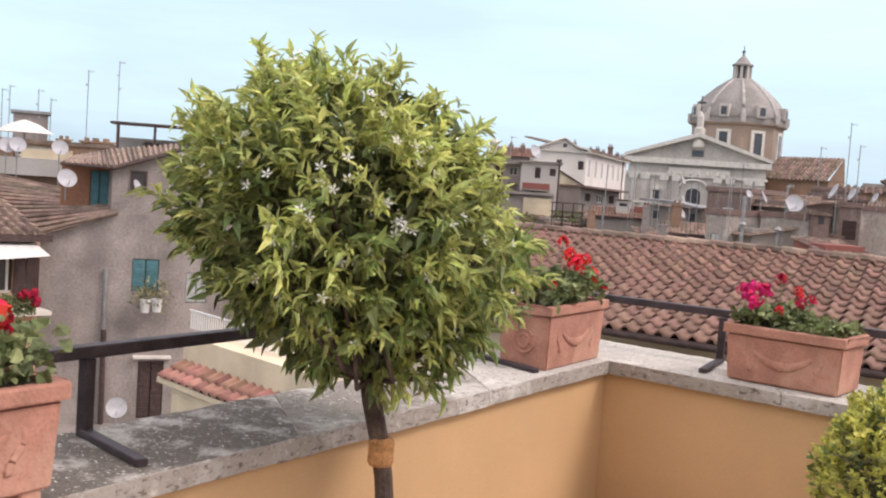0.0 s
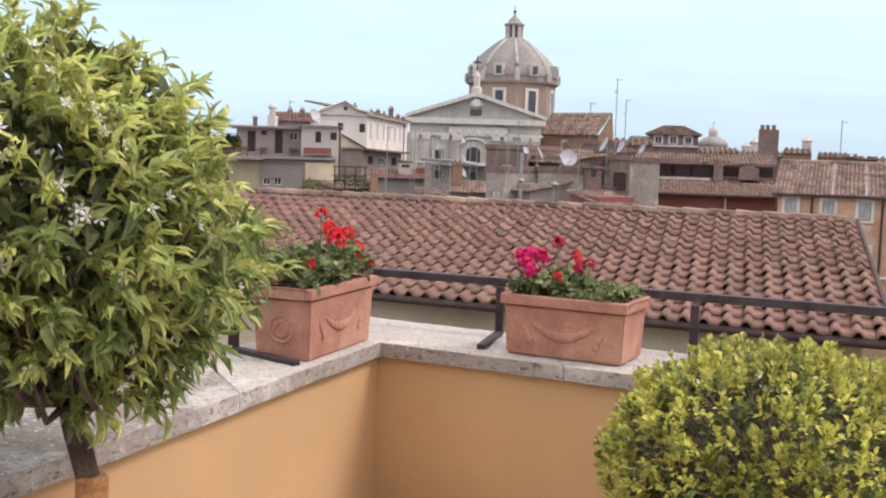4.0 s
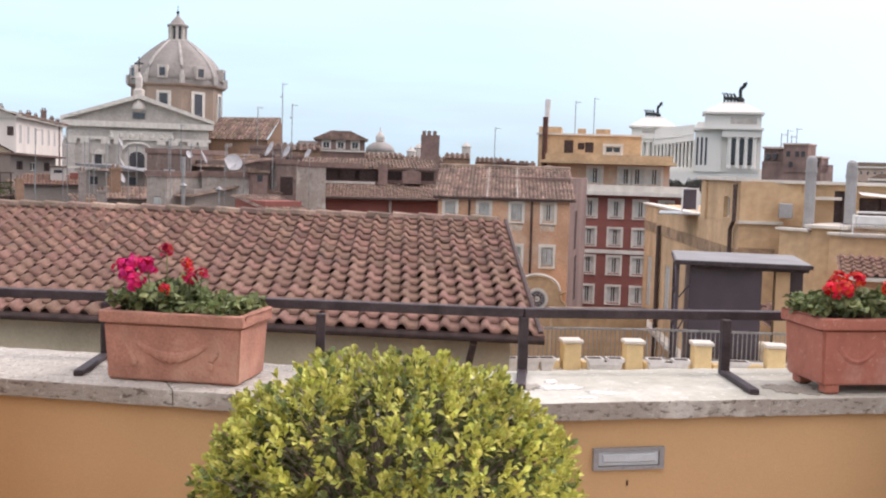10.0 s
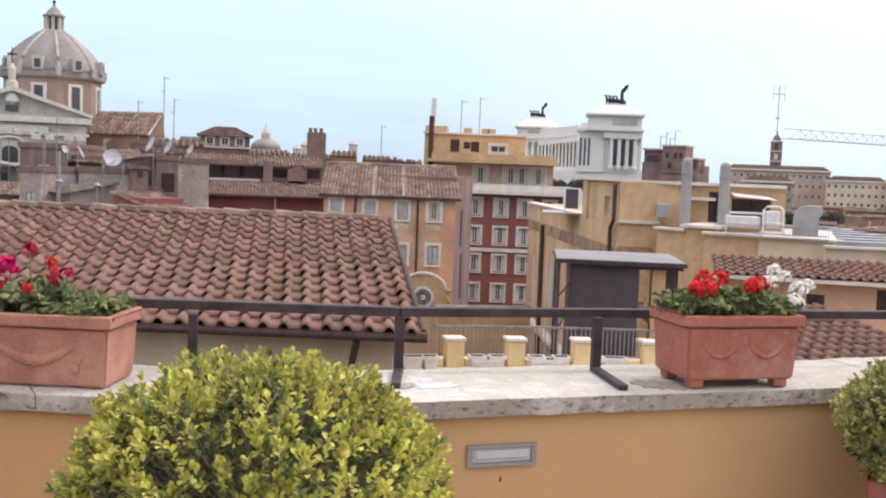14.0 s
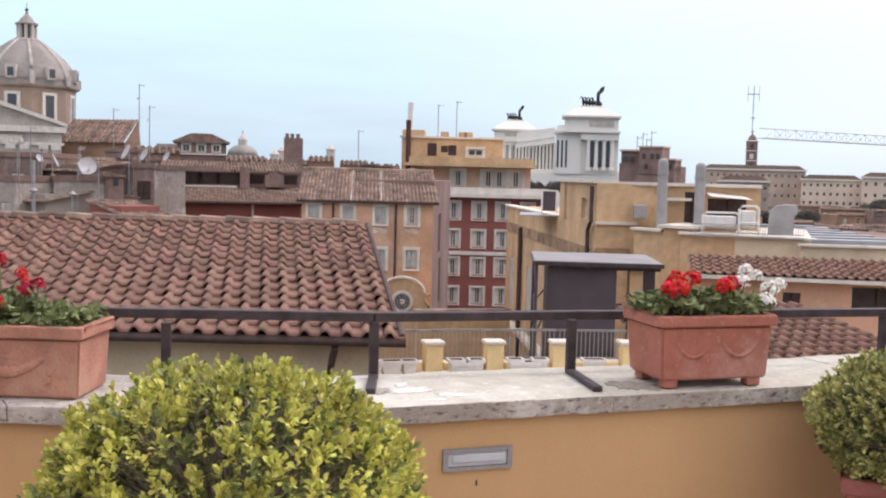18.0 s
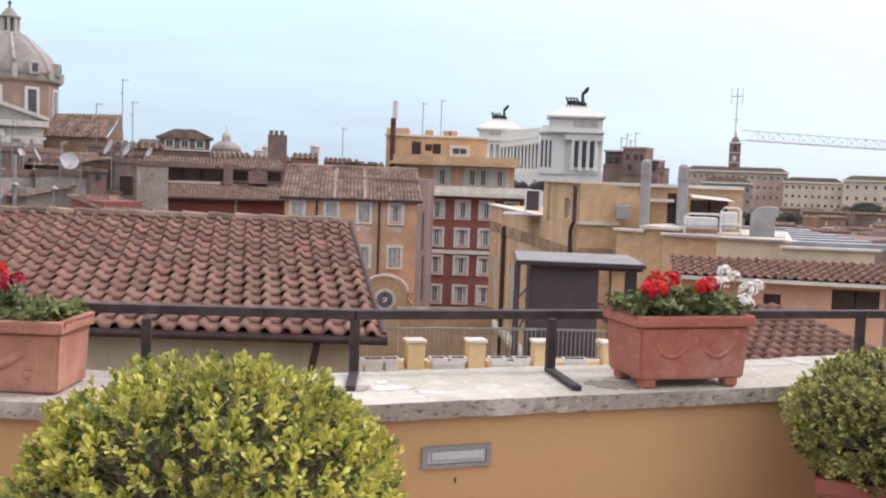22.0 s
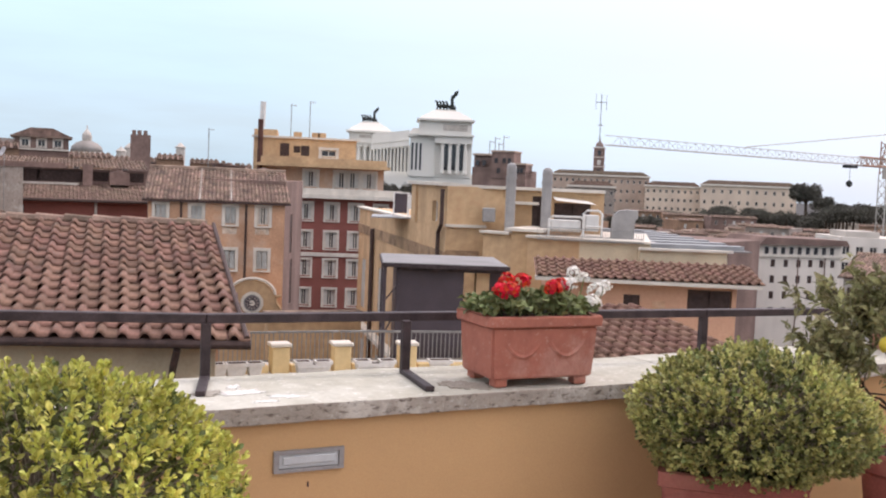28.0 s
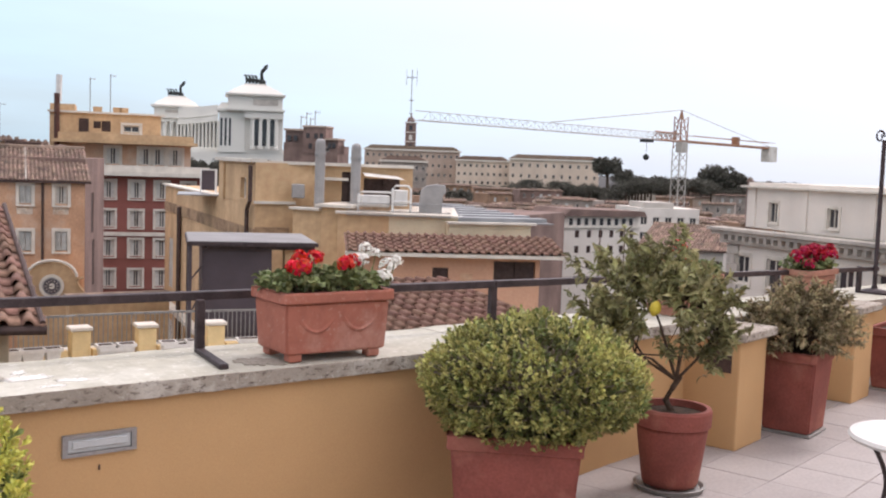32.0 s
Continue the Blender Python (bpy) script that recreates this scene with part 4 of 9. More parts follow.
# Dark leaves get likelier downward: the crown's underside shade, put into the colour.
pale_shoot = rng.uniform(0, 1, len(tips)) < np.clip(0.70 + 0.45 * dirs_a[:, 2], 0.28, 0.97)
v, f = shoots(rng, tips_a[pale_shoot], dirs_a[pale_shoot], 17, 0.060, 0.28, 0.66, 0.10)
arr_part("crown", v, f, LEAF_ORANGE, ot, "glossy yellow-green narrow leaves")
v, f = shoots(rng, tips_a[~pale_shoot], dirs_a[~pale_shoot], 14, 0.074, 0.3, 0.7, 0.11)
arr_part("older_leaves", v, f, LEAF_CITRUS_SHADE, ot, "deep green leaves set low as the crown's shade")
# Dark filling inside the crown: shade painted by leaf colour.
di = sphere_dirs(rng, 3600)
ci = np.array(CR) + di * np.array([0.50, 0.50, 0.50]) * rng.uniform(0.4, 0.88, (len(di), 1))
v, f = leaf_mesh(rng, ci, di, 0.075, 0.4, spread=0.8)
arr_part("inner_foliage", v, f, LEAF_DARK, ot, "inner leaves with shade in their dark colour")
sv, sf = [], []
for k in range(300):
    i = rng.integers(0, len(tips))
    c = np.array(tips[i]) + rng.normal(0, 0.02, 3)
    for j in range(5):
        a = 2 * math.pi * j / 5
        o = len(sv)
        n1 = np.array(tdirs[i])
        t1 = np.cross(n1, [0.3, 0.5, 0.8])
        t1 /= np.linalg.norm(t1)
        b1 = np.cross(n1, t1)
        p = math.cos(a) * t1 + math.sin(a) * b1
        s = math.cos(a + 1.57) * t1 + math.sin(a + 1.57) * b1
        sv += [c, c + p * 0.011 + s * 0.0045, c + p * 0.019 + n1 * 0.005, c + p * 0.011 - s * 0.0045]
        sf.append((o, o + 1, o + 2, o + 3))
arr_part("blossom", sv, sf, PETAL_WHITE, ot, "small white star-shaped blossoms")
round_pot((TX + 0.05, TY + 0.03, 0.0), 0.21, 0.42, TERRACOTTA_RED, "round terracotta pot of the orange tree")

# ---- pillars and pots along the east wall ----
PDIR = 20.0


def pillar(x, y, deep):
    ob = thing("pillar", (x, y, 0), PDIR, "short ochre pillar with a stone cap against the parapet", "pillar", "pillars along the parapet")
    part("shaft", bevelled(boxes((0, 0.40, 0, deep, 0, 0.67)), 0.006, 1), OCHRE, ob)
    part("cap", bevelled(boxes((-0.05, 0.45, -0.05, deep - 0.03, 0.67, 0.725)), 0.008, 1), TRAVERTINE, ob, "worn pale stone slab")
    # Flat dark plate that paints the shade of a niche under the cap.
    part("niche_plate", bevelled(boxes((-0.006, 0.004, 0.05, 0.21, 0.47, 0.655)), 0.002, 1), BROWN_WOOD, ob, "flat dark plate painted as a shaded niche")


pillar(5.03, 5.2, 0.36)
pillar(6.86, 5.80, 0.31)
sq = thing("square_pot", (5.80, 5.43, 0), PDIR + 2, "tall square red-brown terracotta pot between pillars", "plant pot", "square pots")
square_pot(sq, 0.36, 0.54, TERRACOTTA_RED)
rng = np.random.default_rng(41)
ol = thing("olive_shrub", (5.86, 5.47, 0.50), 0, "loose grey-green shrub with fine twigs in a square pot", "shrub")
dirs = sphere_dirs(rng, 360)
dirs[:, 2] = np.abs(dirs[:, 2]) * 0.9 - 0.1
tp = dirs * np.array([0.46, 0.40, 0.50]) * rng.uniform(0.65, 1.0, (len(dirs), 1)) + np.array([0, 0, 0.10])
v, f = shoots(rng, tp, dirs, 34, 0.042, 0.3, 0.7, 0.13)
arr_part("crown", v, f, LEAF_GREY, ol)
bm = bmesh.new()
for e in tp[::5]:
    tube(bm, [(0, 0, 0), tuple(e * 0.5 + np.array([0, 0, 0.05])), tuple(e)], [0.009, 0.005, 0.002], 4)
part("branchwork", bm, BARK, ol)
planter((7.05, 6.42, COPE - fall(7.05)), 16.7, 0.46, 0.28, 0.25, TERRACOTTA, "garland", "terracotta flower box on the far parapet", feet=False)
geranium((7.05, 6.42, COPE - fall(7.05) + 0.235), 16.7, 0.40, 0.22, [(rng.uniform(-0.24, 0.24), rng.uniform(-0.12, 0.08), rng.uniform(0.06, 0.17), C_, 0.036) for _ in range(26)], 15, "crowded dark red geraniums in a box", tall=0.12)
planter((5.18, 5.86, COPE - fall(5.18)), 16.7, 0.5, 0.3, 0.26, TERRACOTTA, "garland", "terracotta flower box behind the lemon tree", feet=False)
geranium((5.18, 5.86, COPE - fall(5.18) + 0.245), 16.7, 0.48, 0.26, [(-0.1, 0, 0.18, R_, 0.05), (-0.12, -0.06, 0.09, R_, 0.05), (0.0, -0.05, 0.12, R_, 0.03), (-0.2, -0.02, 0.09, W_, 0.02), (-0.25, 0.0, 0.12, R_, 0.02)], 16, "red geraniums behind the lemon tree", tall=0.12)
sq = thing("square_pot", (7.75, 5.98, 0), PDIR, "dark red square pot beside the far pillar", "plant pot", "square pots")
square_pot(sq, 0.5, 0.5, TERRACOTTA_RED)

# iron lamp post and table at the edge of the terrace
lp = thing("lamp_post", (8.46, 6.86, COPE - fall(8.46)), -20, "slim black iron post with a scrolled top", "lamp post")
bm = tube(bmesh.new(), [(0, 0, 0), (0, 0, 1.36)], 0.02, 10)
part("pole", bm, IRON, lp)
pts = [(0.0 + 0.045 * (1 - k / 22) * math.cos(k * 0.55) - 0.045, 0, 1.39 + 0.06 * (1 - k / 22) * math.sin(k * 0.55)) for k in range(14)]
part("scroll", tube(bmesh.new(), pts, 0.009, 8), IRON, lp)
part("base", lathe(bmesh.new(), [(0.11, 0), (0.10, 0.02), (0.03, 0.035), (0.015, 0.08)], 24), IRON, lp)
tb = thing("iron_table", (4.665, 3.71, 0), -30, "white-topped garden table on scrolled iron legs", "table")
part("tabletop", lathe(bmesh.new(), [(0.30, 0.46), (0.33, 0.465), (0.34, 0.48), (0.33, 0.495), (0.30, 0.50)], 48), WHITE_METAL, tb, smooth=False)
for k in range(3):
    a = 2 * math.pi * k / 3 + 0.9
    pts = []
    for j in range(16):
        u = j / 15
        rr = 0.24 - 0.10 * math.sin(u * math.pi) + 0.05 * u
        pts.append((rr * math.cos(a), rr * math.sin(a), 0.46 * (1 - u)))
    part("leg", tube(bmesh.new(), pts, 0.011, 8), IRON, tb, "curled black iron leg")

# ---- the city round the terrace: bearings in degrees to the right of y, seen from the terrace ----
HX, HY, HZ = 0.2, 0.95, 1.65


def spot(bearing, d):
    a = radians(bearing)
    return (HX + d * math.sin(a), HY + d * math.cos(a))


def high(d, el):
    return HZ + d * math.tan(radians(el))


ground = tagged(part("ground", boxes((-2500, 2500, -2500, 2500, -21.0, -20.0)), ASPHALT), "dark streets below the roofs", "ground", kind="structure")


def facade_mesh(w, z0, z1, depth, wins, reveal=0.16):
    """A block whose front wall has openings (u, z, w, h) with reveals."""
    bm = bmesh.new()
    us = sorted({0.0, w, *[u for u, z, a, b in wins], *[u + a for u, z, a, b in wins]})
    zs = sorted({z0, z1, *[z for u, z, a, b in wins], *[z + b for u, z, a, b in wins]})
    for u0, u1 in zip(us, us[1:]):
        for a0, a1 in zip(zs, zs[1:]):
            cu, cz = (u0 + u1) / 2, (a0 + a1) / 2
            if any(u < cu < u + a and z < cz < z + b for u, z, a, b in wins):
                continue
            bm.faces.new([bm.verts.new(p) for p in ((u0, 0, a0), (u1, 0, a0), (u1, 0, a1), (u0, 0, a1))])
    for u, z, a, b in wins:
        r = reveal
        for q in (((u, 0, z), (u, r, z), (u + a, r, z), (u + a, 0, z)), ((u, 0, z + b), (u + a, 0, z + b), (u + a, r, z + b), (u, r, z + b)), ((u, 0, z), (u, 0, z + b), (u, r, z + b), (u, r, z)), ((u + a, 0, z), (u + a, r, z), (u + a, r, z + b), (u + a, 0, z + b))):
            bm.faces.new([bm.verts.new(p) for p in q])
    for q in (((0, 0, z0), (0, 0, z1), (0, depth, z1), (0, depth, z0)), ((w, 0, z0), (w, depth, z0), (w, depth, z1), (w, 0, z1)), ((0, depth, z0), (0, depth, z1), (w, depth, z1), (w, depth, z0)), ((0, 0, z1), (w, 0, z1), (w, depth, z1), (0, depth, z1))):
        bm.faces.new([bm.verts.new(p) for p in q])
    return bm


def add_window(ob, u, z, a, b, style, reveal=0.16):
    """A window in its opening: pane, frame, and by style surround, shutters or curtain."""
    t = max(0.05, 0.07 * a)
    win = part("window", boxes((u, u + a, reveal, reveal + 0.03, z, z + b)), GLASS, ob, "dark window pane")
    y0, y1 = reveal - 0.05, reveal
    fr = boxes((u, u + t, y0, y1, z, z + b), (u + a - t, u + a, y0, y1, z, z + b), (u + t, u + a - t, y0, y1, z, z + t), (u + t, u + a - t, y0, y1, z + b - t, z + b), (u + a / 2 - t * 0.45, u + a / 2 + t * 0.45, y0, y1, z + t, z + b - t))
    part("frame", fr, TRIM if "pale" in style or "surround" in style else BROWN_WOOD, win)
    if "surround" in style:
        s = max(0.12, 0.16 * a)
        part("surround", boxes((u - s, u, -0.05, 0.02, z - s * 0.4, z + b + s), (u + a, u + a + s, -0.05, 0.02, z - s * 0.4, z + b + s), (u, u + a, -0.05, 0.02, z + b, z + b + s), (u - s, u + a + s, -0.10, 0.02, z - s * 0.9, z - s * 0.4)), TRIM, win, "pale stone surround")
    if "shut" in style or "teal" in style or "door" in style:
        m = TEAL if "teal" in style else BROWN_WOOD if "door" in style else SHUTTER
        n = 9
        for side in (0, 1):
            x0 = u + 0.02 + side * a / 2
            x1 = u + a / 2 - 0.01 + side * a / 2 - 0.01
            sh = part("shutter", boxes((x0, x1, 0.03, 0.06, z + 0.02, z + b - 0.02)), m, win)
            bm = bmesh.new()
            for k in range(n):
                zz = z + 0.06 + (b - 0.14) * k / n
                box(bm, x0 + 0.04, x1 - 0.04, 0.012, 0.03, zz, zz + (b - 0.14) / n * 0.55)
            part("slats", bm, m, sh)
    if "curtain" in style:
        part("curtain", boxes((u + t, u + a * 0.36, reveal - 0.012, reveal - 0.004, z + t, z + b - t), (u + a * 0.66, u + a - t, reveal - 0.012, reveal - 0.004, z + t, z + b - t)), CURTAIN, win)
    return win


def house(name, b0, d0, b1, d1, ztop, zbot, depth, material, label, wins=(), category="building", group=""):
    """A block whose front runs from one bearing and distance to another. wins: (along 0..1, sill z, width, height, style)."""
    p, q = spot(b0, d0), spot(b1, d1)
    w = math.hypot(q[0] - p[0], q[1] - p[1])
    yaw = math.degrees(math.atan2(q[1] - p[1], q[0] - p[0]))
    ob = thing(name, (*p, 0), yaw, label, category, group)
    rows = [(a * w - ww / 2, z, ww, hh) for a, z, ww, hh, s in wins]
    part("wall", facade_mesh(w, zbot, ztop, depth, rows), material, ob)
    for (u, z, a, b), (_, _, _, _, s) in zip(rows, wins):
        add_window(ob, u, z, a, b, s)
    return ob, w


def tiled_slope(bm, w, y0, z0, y1, z1, pitch=0.3, row=0.5, rng=None):
    """Rows of half-round tiles over a sloping sheet, from eave (y0, z0) to ridge (y1, z1)."""
    L = math.hypot(y1 - y0, z1 - z0)
    dy, dz = (y1 - y0) / L, (z1 - z0) / L
    nrow, ncol = max(1, int(L / row)), max(1, int(w / pitch))
    row, pitch = L / nrow, w / ncol
    pt = lambda u, s, h: bm.verts.new((u, y0 + dy * s - dz * h, z0 + dz * s + dy * h))  # noqa: E731
    bm.faces.new((pt(0, 0, 0), pt(w, 0, 0), pt(w, L, 0), pt(0, L, 0)))
    for c in range(ncol):
        uc = (c + 0.5) * pitch
        r = pitch * 0.36
        for k in range(nrow):
            s0, s1 = k * row, (k + 1) * row
            ha, hb = pitch * 0.13, pitch * 0.03
            a = [pt(uc - r, s0, ha * 0.3), pt(uc - r * 0.5, s0, ha + r * 0.8), pt(uc + r * 0.5, s0, ha + r * 0.8), pt(uc + r, s0, ha * 0.3)]
            b = [pt(uc - r * 0.85, s1, 0.0), pt(uc - r * 0.45, s1, hb + r * 0.7), pt(uc + r * 0.45, s1, hb + r * 0.7), pt(uc + r * 0.85, s1, 0.0)]
            for i in range(3):
                bm.faces.new((a[i], a[i + 1], b[i + 1], b[i]))
            bm.faces.new(a[::-1])
    return bm


def pitched(ob, w, z, rise, depth, over=0.4, material=None, pitch=0.3, row=0.5, gable=None):
    """A tiled gable roof over a block, ridge along the front, with eaves board and ends."""
    bm = tiled_slope(bmesh.new(), w + 2 * over, -over, z - rise * over / (depth / 2), depth / 2, z + rise, pitch, row)
    bmesh.ops.translate(bm, verts=bm.verts[:], vec=(-over, 0, 0))
    rf = part("roof", bm, material or TILE_OLD, ob, "clay roof tiles in rows")
    bm = bmesh.new()
    a = [(-over, depth / 2, z + rise), (w + over, depth / 2, z + rise), (w + over, depth + over, z - 0.2), (-over, depth + over, z - 0.2)]
    bm.faces.new([bm.verts.new(v) for v in a])
    part("back_slope", bm, material or TILE_OLD, rf)
    bm = bmesh.new()
    for x in (0.0, w):
        bm.faces.new([bm.verts.new(v) for v in ((x, 0, z), (x, depth, z), (x, depth / 2, z + rise))])
    part("gable", bm, gable or ROSE_BROWN, ob)
    part("ridge", tube(bmesh.new(), [(-over, depth / 2, z + rise), (w + over, depth / 2, z + rise)], 0.13, 8), material or TILE_OLD, rf, "row of ridge tiles")
    part("eave", boxes((-over, w + over, -over, -over + 0.1, z - rise * over / (depth / 2) - 0.09, z - rise * over / (depth / 2) - 0.01), (-over, w + over, -over + 0.1, 0.0, z - 0.13, z - 0.07)), BROWN_WOOD, ob)
    return rf


def antenna(bearing, d, el0, el1, arms=2, label="thin television aerial on a mast above the roofs"):
    p = spot(bearing, d)
    z0, z1 = high(d, el0) - 1.0, high(d, el1)
    s = d / 110.0
    if d >= 40:
        z0 = -18.0
    ob = thing("aerial", (*p, z0), -bearing, label, "antenna", "aerials on the roofs")
    part("mast", tube(bmesh.new(), [(0, 0, 0), (0, 0, z1 - z0)], 0.05 * s, 6), GREY_METAL, ob)
    bm = bmesh.new()
    h = z1 - z0
    for k in range(arms):
        zz = h - 0.15 * s - 1.3 * s * k
        L = 0.55 * s * (1 - 0.25 * k)
        sg = 1 if k % 2 == 0 else -0.6
        tube(bm, [(-0.1 * sg * s, 0, zz), (L * sg, 0, zz)], 0.02 * s, 5)
        for j in range(5):
            x = L * sg * j / 4.5
            tube(bm, [(x, -0.2 * s, zz - 0.12 * s), (x, 0.2 * s, zz + 0.12 * s)], 0.012 * s, 4)
    part("rods", bm, GREY_METAL, ob)


def dish(bearing, d, el, r, turn=20.0, tilt=25.0, label="white round satellite dish on a short mast", mast=0.0):
    p = spot(bearing, d)
    z = high(d, el)
    ob = thing("satellite_dish", (*p, z), -bearing + turn, label, "satellite dish", "dishes on the roofs")
    bm = lathe(bmesh.new(), [(0.02 * r, 0.0), (0.5 * r, 0.06 * r), (0.8 * r, 0.15 * r), (r, 0.25 * r), (1.0 * r, 0.28 * r), (0.78 * r, 0.18 * r), (0.4 * r, 0.08 * r), (0.02 * r, 0.04 * r)], 28)
    bmesh.ops.rotate(bm, verts=bm.verts[:], cent=(0, 0, 0), matrix=Matrix.Rotation(radians(90 - tilt), 3, "X"))
    part("reflector", bm, DISH, ob)
    part("feed_arm", tube(bmesh.new(), [(0, -0.05 * r, -0.8 * r), (0, -1.0 * r, -0.35 * r), (0, -1.1 * r, -0.1 * r)], 0.04 * r, 5), GREY_METAL, ob)
    part("mast", tube(bmesh.new(), [(0, 0.2 * r, -2.2 * r - mast), (0, 0.2 * r, 0.1 * r)], 0.07 * r, 6), GREY_METAL, ob)


def chimney(bearing, d, el0, el1, wid, material=None, label="brick chimney stack on a roof"):
    p = spot(bearing, d)
    z0, z1 = high(d, el0) - 1.0, high(d, el1)
    ob = thing("chimney", (*p, z0), -bearing + 12, label, "chimney", "chimneys on the roofs")
    h = z1 - z0
    part("shaft", boxes((-wid / 2, wid / 2, -wid / 2, wid / 2, -20 - z0 if d >= 38 else 0, h * 0.86)), material or OLD_BRICK, ob)
    part("cap", boxes((-wid * 0.62, wid * 0.62, -wid * 0.62, wid * 0.62, h * 0.86, h * 0.91)), material or OLD_BRICK, ob)
    for sx in (-0.25, 0.25):
        part("pot", lathe(bmesh.new(), [(wid * 0.17, h * 0.91), (wid * 0.15, h)], 10, sx * wid), TILE_OLD, ob)


# -- the near tiled roof --
E0, E1, RG0, RG1 = Vector((-7.31, 14.81, -0.25)), Vector((2.37, 12.75, -0.25)), Vector((-8.17, 19.66, 0.80)), Vector((2.66, 17.62, 0.80))
roof = thing("near_house", (0, 0, 0), 0, "cream house under a broad red tiled roof", "house")
bm = bmesh.new()
for q in ((E0, E1, RG1, RG0),):
    bm.faces.new([bm.verts.new(v) for v in q])
back_e = Vector((0.9, 4.6, -1.0))
bm.faces.new([bm.verts.new(v) for v in (RG0, RG1, RG1 + back_e, RG0 + back_e)])
sheet = part("roof", bm, TILE, roof, "red-brown clay tiles, mottled and weathered")
along = (E1 - E0).normalized()
upslope = (RG1 - E1).normalized()
rnorm = along.cross(upslope).normalized()
inw = Vector((0.2, 0.98, 0))
bm = bmesh.new()
o = 0.45
c0, c1 = E0 + inw * o + along * 0.3, E1 + inw * o - along * 0.35
bm.faces.new([bm.verts.new(v) for v in (Vector((c0.x, c0.y, -15)), Vector((c1.x, c1.y, -15)), Vector((c1.x, c1.y, -0.2)), Vector((c0.x, c0.y, -0.2)))])
for c, r, e in ((c0, RG0, RG0 + back_e), (c1, RG1, RG1 + back_e)):
    m1 = Vector((c.x + (r.x - E0.x if c is c0 else r.x - E1.x) * 0.9, r.y, 0))
    m2 = Vector((m1.x + 0.9, e.y - 0.4, 0))
    bm.faces.new([bm.verts.new(v) for v in (Vector((c.x, c.y, -15)), Vector((m2.x, m2.y, -15)), Vector((m2.x, m2.y, -0.25)), Vector((m1.x, m1.y, 0.72)), Vector((c.x, c.y, -0.25)))])
part("wall", bm, CREAM, roof, "cream rendered wall under the eaves")
part("gutter", tube(bmesh.new(), [tuple(E0 + Vector((0.0, -0.03, -0.045))), tuple(E1 + Vector((0.06, -0.03, -0.045)))], 0.055, 10), BROWN_WOOD, roof, "dark brown gutter")
dp = E1 - along * 0.75 + Vector((0, 0, -0.12))
part("downpipe", tube(bmesh.new(), [tuple(dp), tuple(dp + Vector((-0.02, 0.12, -0.18))), tuple(dp + inw * 0.4 + Vector((-0.1, 0, -0.42))), tuple(dp + inw * 0.4 + Vector((-0.1, 0, -6)))], 0.045, 8), BROWN_WOOD, roof)
for s, w_ in ((0.34, 0.9), (0.615, 0.8), (0.78, 0.5)):
    pv = c0.lerp(c1, s) - inw * 0.012
    bm = bmesh.new()
    m = Matrix.Translation((pv.x, pv.y, 0)) @ Matrix.Rotation(math.atan2(along.y, along.x), 4, "Z")
    box(bm, -w_ * 0.6, w_ * 0.6, -0.02, 0.05, -1.62, -1.02, m)
    part("slit_window", bm, BROWN_WOOD, roof, "dark slit opening")


def roll_tile(L, pitch, material=TILE):
    """A clay tile with a rounded roll beside a shallow hollow; it runs along y and has a thick lower lip."""
    bm = bmesh.new()
    prof = []
    for k in range(11):
        u = k / 10
        if u <= 0.5:
            prof.append((u, math.sin(math.pi * u / 0.5) ** 0.75 * 0.27))
        else:
            prof.append((u, -0.025 * math.sin(math.pi * (u - 0.5) / 0.5)))
    rows = []
    for y, lift, wide in ((0.0, 0.026, 1.0), (L * 0.5, 0.014, 0.96), (L, 0.0, 0.9)):
        rows.append([bm.verts.new(((u - 0.25) * pitch * (wide if u < 0.5 else 1.0), y, lift + h * pitch * wide)) for u, h in prof])
    lip = [bm.verts.new((v.co.x * 0.97, 0.004, v.co.z - 0.02)) for v in rows[0]]
    for a, b in ((rows[0], rows[1]), (rows[1], rows[2]), (lip, rows[0])):
        for k in range(10):
            bm.faces.new((a[k], a[k + 1], b[k + 1], b[k])).smooth = True
    me = bpy.data.meshes.new("tile")
    bm.normal_update()
    bm.to_mesh(me)
    bm.free()
    me.materials.append(material)
    return me


